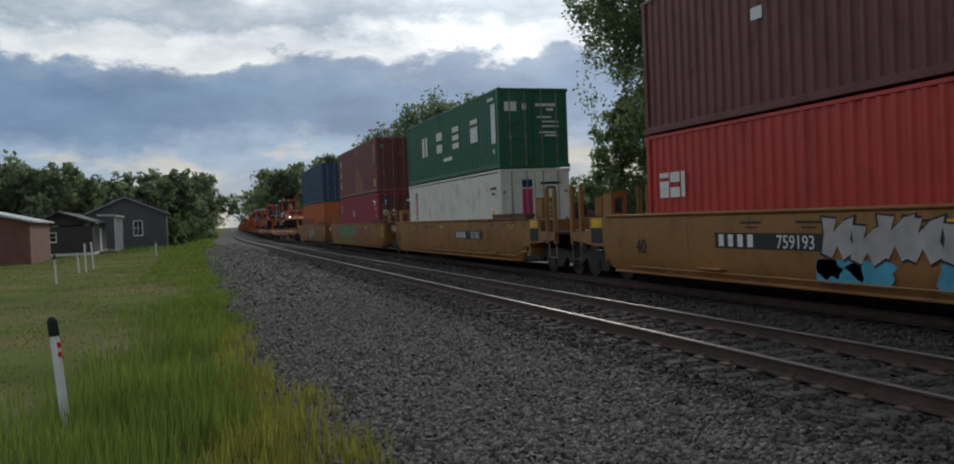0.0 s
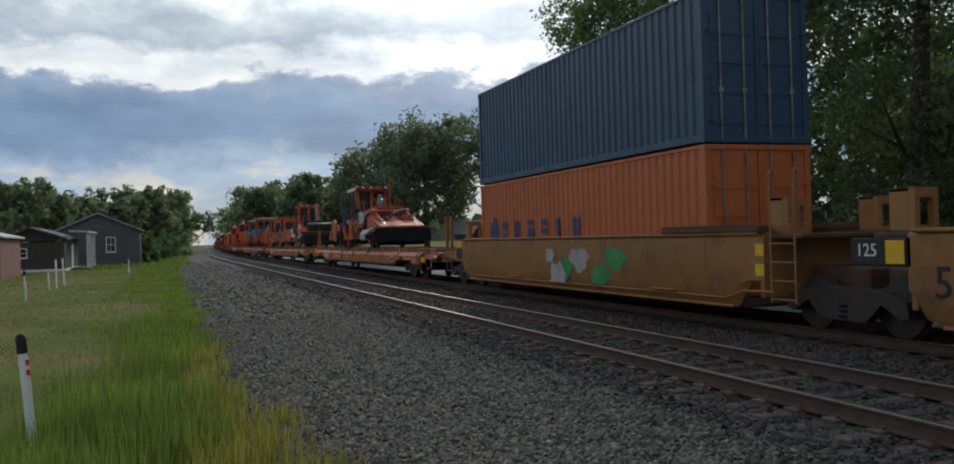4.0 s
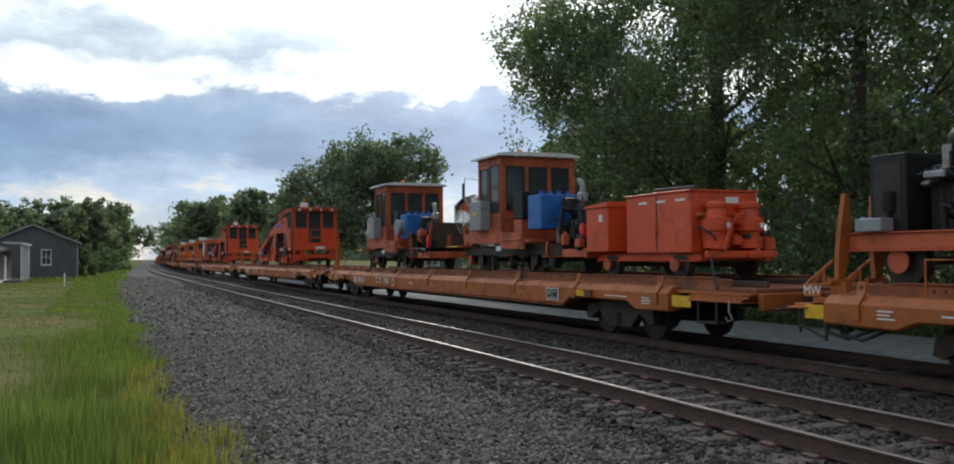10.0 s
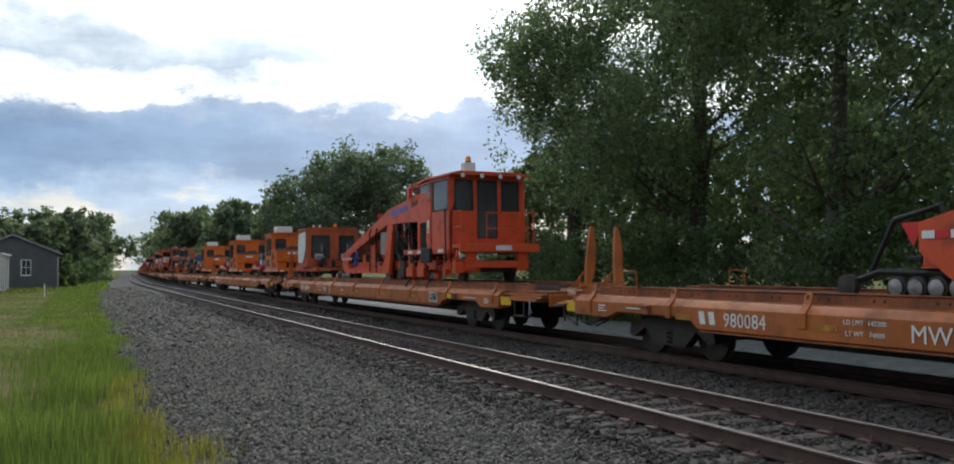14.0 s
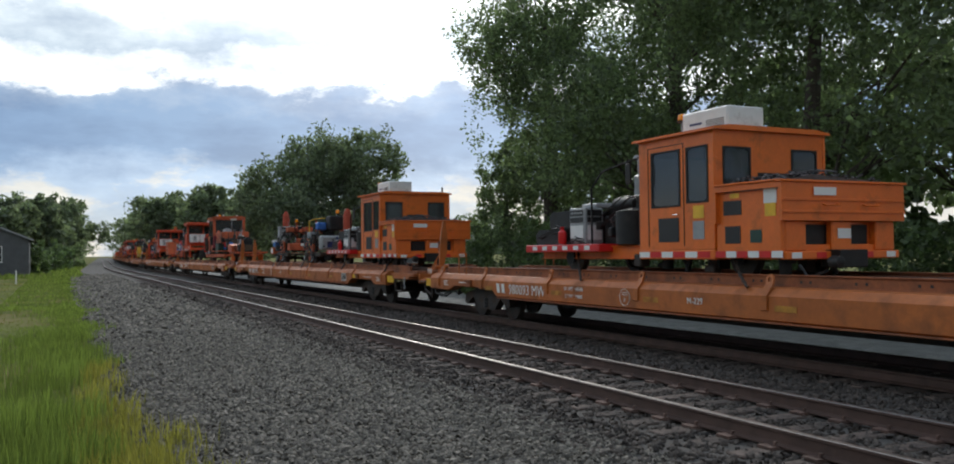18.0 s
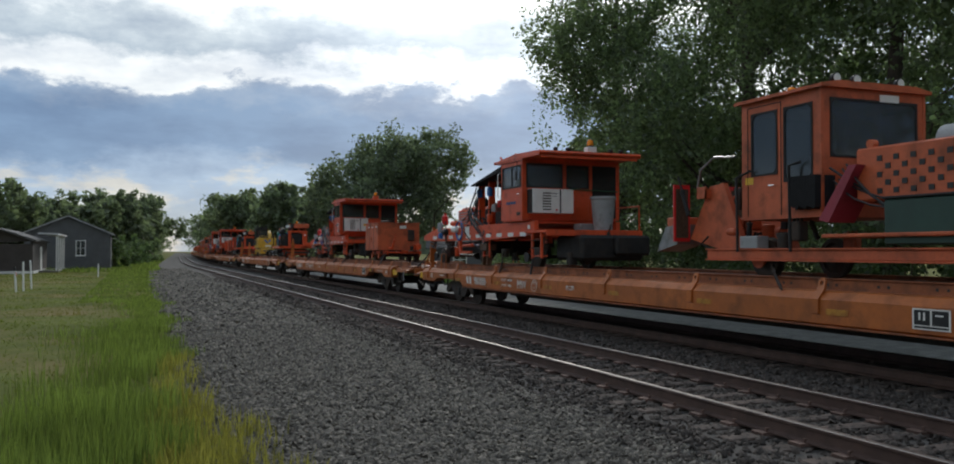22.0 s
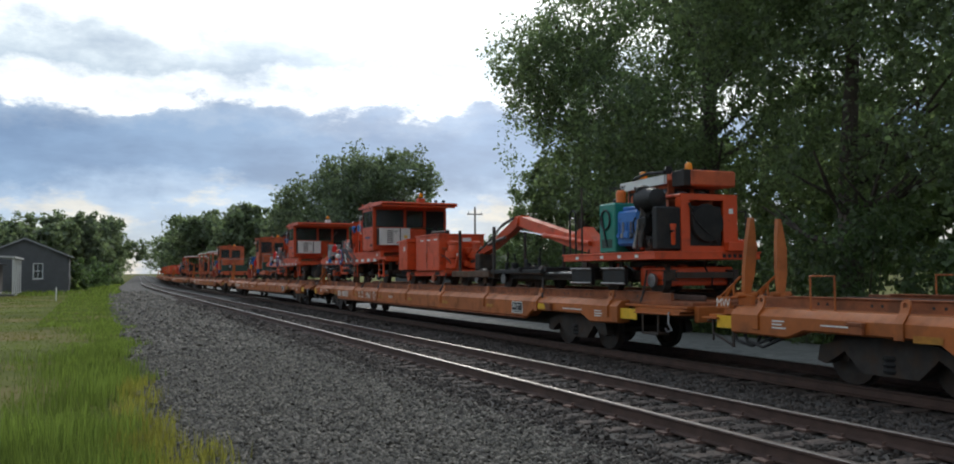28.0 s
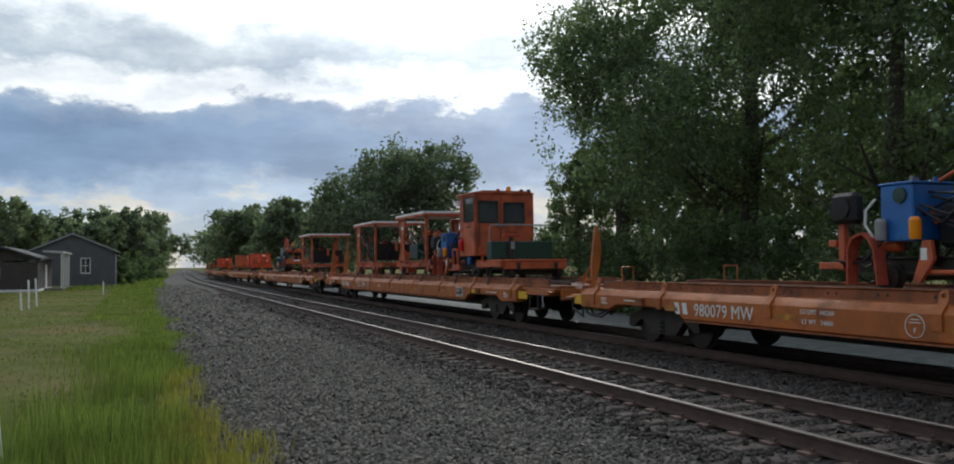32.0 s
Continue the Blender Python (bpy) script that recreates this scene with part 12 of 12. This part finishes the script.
def edge(x, y, rng):
    return x < -0.42 + 0.055 * np.minimum(y, 25) - 0.012 * np.maximum(y - 25, 0) + 0.28 * np.sin(y * 0.8) + 0.2 * np.sin(y * 2.3) + rng.normal(0, 0.16, len(x))


def stones(name, n, area, size, seed, label, near=1.6, material="stone"):
    rng = np.random.default_rng(seed)
    x0, x1, y0, y1 = area
    y = y0 + (y1 - y0) * rng.random(n) ** near
    x = x0 + (x1 - x0) * rng.random(n)
    z = np.interp(x, [p for p, _ in BED], [q for _, q in BED])
    keep = ~((np.abs(np.abs(x - NEAR) - 0.7525) < 0.10) | (np.abs(np.abs(x - FAR) - 0.7525) < 0.10))
    keep &= x > 0.75 + 1.5 * np.clip((y - 45) / 50, 0, 1) + 0.35 * np.sin(y * 0.8) + rng.normal(0, 0.2, n)
    x, y, z = x[keep], y[keep], z[keep]
    n = len(x)
    base = np.array([(-1, -1, -1), (1, -1, -1), (1, 1, -1), (-1, 1, -1), (-1, -1, 1), (1, -1, 1), (1, 1, 1), (-1, 1, 1)], float)
    v = base[None] * (0.55 + 0.45 * rng.random((n, 8, 3)))
    v *= (size * (0.5 + 0.9 * rng.random((n, 1, 1)) ** 1.5)) * (1 + y[:, None, None] / 60)
    v *= np.stack([np.ones(n), 0.7 + 0.5 * rng.random(n), 0.5 + 0.35 * rng.random(n)], 1)[:, None]
    q = rng.normal(size=(n, 4))
    q[:, 1:3] *= 0.45
    q /= np.linalg.norm(q, axis=1)[:, None]
    w, a, b, c = q.T
    R = np.stack([1 - 2 * (b * b + c * c), 2 * (a * b - c * w), 2 * (a * c + b * w), 2 * (a * b + c * w), 1 - 2 * (a * a + c * c), 2 * (b * c - a * w),
                  2 * (a * c - b * w), 2 * (b * c + a * w), 1 - 2 * (a * a + b * b)], 1).reshape(n, 3, 3)
    v = np.einsum("nij,nkj->nki", R, v)
    v += np.stack([x, y, z + size * 0.25], 1)[:, None]
    F = [(4, 5, 6, 7), (0, 1, 5, 4), (1, 2, 6, 5), (2, 3, 7, 6), (3, 0, 4, 7)]
    return tagged(new(name, scatter_mesh(name, v, 8, F, material)), label, "gravel", "", "stuff")


stones("gravel_stones", 52000, (0.7, 4.9, 3.0, 26.0), 0.022, 1, "loose grey crushed stone beside the tracks", 1.3)
stones("ballast_stones", 34000, (4.5, 13.0, 3.0, 26.0), 0.027, 7, "dark brown ballast stones between the tracks, partly darkened for shade", 1.3, "stone_dark")
stones("gravel_stones_farther", 17000, (0.8, 4.9, 22.0, 95.0), 0.04, 2, "loose grey crushed stone along the tracks", 1.4)
stones("ballast_stones_farther", 11000, (4.5, 12.3, 22.0, 60.0), 0.04, 8, "dark brown ballast stones along the tracks, partly darkened for shade", 1.4, "stone_dark")


stones("gravel_stones_near", 5000, (0.7, 4.9, -5.0, 3.1), 0.024, 21, "loose grey crushed stone underfoot", 1.0)


# ---- ties, plates and spikes ----
def track_pieces(tr, cx, y0, n, n_plate):
    rng = random.Random(int(cx * 10))
    ties = [mesh_of("tie", B().box(-1.3, 1.3, -0.115, 0.115, -0.34, -0.180, 0.014), "tie", False)]
    plate = mesh_of("tie_plate", B().box(-0.18, 0.18, -0.095, 0.095, -0.179, -0.166, 0.004).box(-0.18, -0.08, -0.09, 0.09, -0.166, -0.148, 0.006).box(0.08, 0.18, -0.09, 0.09, -0.166, -0.148, 0.006), "plate", False)
    spike = mesh_of("spike", B().box(-0.012, 0.012, -0.012, 0.012, -0.15, -0.112, 0.003).box(-0.012, 0.03, -0.016, 0.016, -0.124, -0.108, 0.004), "plate", False)
    for k in range(n):
        y = y0 + 0.53 * k + rng.uniform(-0.02, 0.02)
        d, s = bend(y)
        o = part("tie", ties[0], "", tr)
        o.matrix_basis = pose(cx + d + rng.uniform(-0.04, 0.04), y, rng.uniform(-0.006, 0.004), 0, 0, rng.uniform(-0.8, 0.8) - math.degrees(s))
        if k < n_plate:
            for sx in (-0.7525, 0.7525):
                p = part("tie_plate", plate, "", tr)
                p.location = (cx + sx + d, y, 0)
                if y < 11 and cx < 8:
                    for e in (-1, 1):
                        q = part("spike", spike, "", tr)
                        q.matrix_basis = pose(cx + sx + e * 0.1, y + e * 0.05, 0, 0, 0, 0 if e < 0 else 180)


track_pieces(TRACKS[0], NEAR, -3.0, 141, 56)
track_pieces(TRACKS[1], FAR, -3.0, 75, 0)

grass("tall_grass", 85000, (-3.4, 1.5, 4.5, 40.0, 1.9), 0.42, 0.0042, "blade", "tall bright green grass along the ballast edge", 3,
      lambda x, y, r: edge(x, y, r) & (x > -1.35 + 0.045 * y + 0.4 * np.sin(y * 0.5) + r.normal(0, 0.55, len(x))), lean=0.11, fade=(9.0, 26.0, 0.42))
grass("lawn_grass", 90000, (-22, 0.6, 6.0, 95.0, 2.0), 0.055, 0.007, "lawn", "mown dry lawn with brown patches", 4, lambda x, y, r: x < 0.6 + r.normal(0, 0.2, len(x)))
grass("yellow_weeds", 24000, (-0.3, 1.6, 5.0, 17.0, 1.3), 0.25, 0.0045, "weed", "yellow-green flowering weeds at the ballast edge", 5,
      lambda x, y, r: (x > -0.35 + 0.055 * y + r.normal(0, 0.1, len(x))) & (x < np.interp(y, (5, 9, 12, 17), (1.45, 1.3, 0.8, 0.8)) + 0.15 * np.sin(y * 2.7) + r.normal(0, 0.12, len(x)))
      & (np.sin(x * 7.3 + 2 * np.sin(y * 3.1)) * np.sin(y * 5.7 + x * 3) > r.random(len(x)) * 1.5 - 0.75), lean=0.16)
grass("verge_grass", 16000, (19.5, 21.5, 4.0, 100.0, 1.6), 0.4, 0.02, "verge", "rough dark green verge beyond the tracks", 6, None, z=-0.68)
grass("edge_grass", 12000, (-2.0, 2.9, 36.0, 94.0, 1.2), 0.16, 0.006, "blade", "long grass narrowing the ballast edge farther on", 9,
                 lambda x, y, r: x < 1.3 + 1.5 * np.clip((y - 40) / 60, 0, 1) + 0.3 * np.sin(y * 0.7) + r.normal(0, 0.25, len(x)), z=-0.36, lean=0.2)
grass("far_verge_grass", 9000, (-12.0, 6.5, 88.0, 230.0, 1.4), 0.4, 0.01, "blade", "rough green grass beside the line far off", 15,
      lambda x, y, r: x < 2.5 + np.where(y < 155, (np.clip(y, 95, 155) - 95) ** 2 / 2720.0, 1.32 + 0.0441 * (y - 155)) + r.normal(0, 0.2, len(x)), z=-0.40, lean=0.2)
grass("near_lawn", 9000, (-6.0, 0.7, -6.0, 6.2, 1.0), 0.055, 0.007, "lawn", "mown dry lawn underfoot", 14, lambda x, y, r: x < 0.6 + r.normal(0, 0.2, len(x)))


# ---- movement ----
def motions():
    times = [float(t) for t in range(0, 33)]
    for ob, s, m in RIDES:
        if bend(s)[1] == 0:
            rows = [(t, on_track(s - run(t)) @ m) for t in times[::4]]
        else:
            rows = [(t, on_track(s - run(t)) @ m) for t in times]
        walk(ob, rows)


motions()
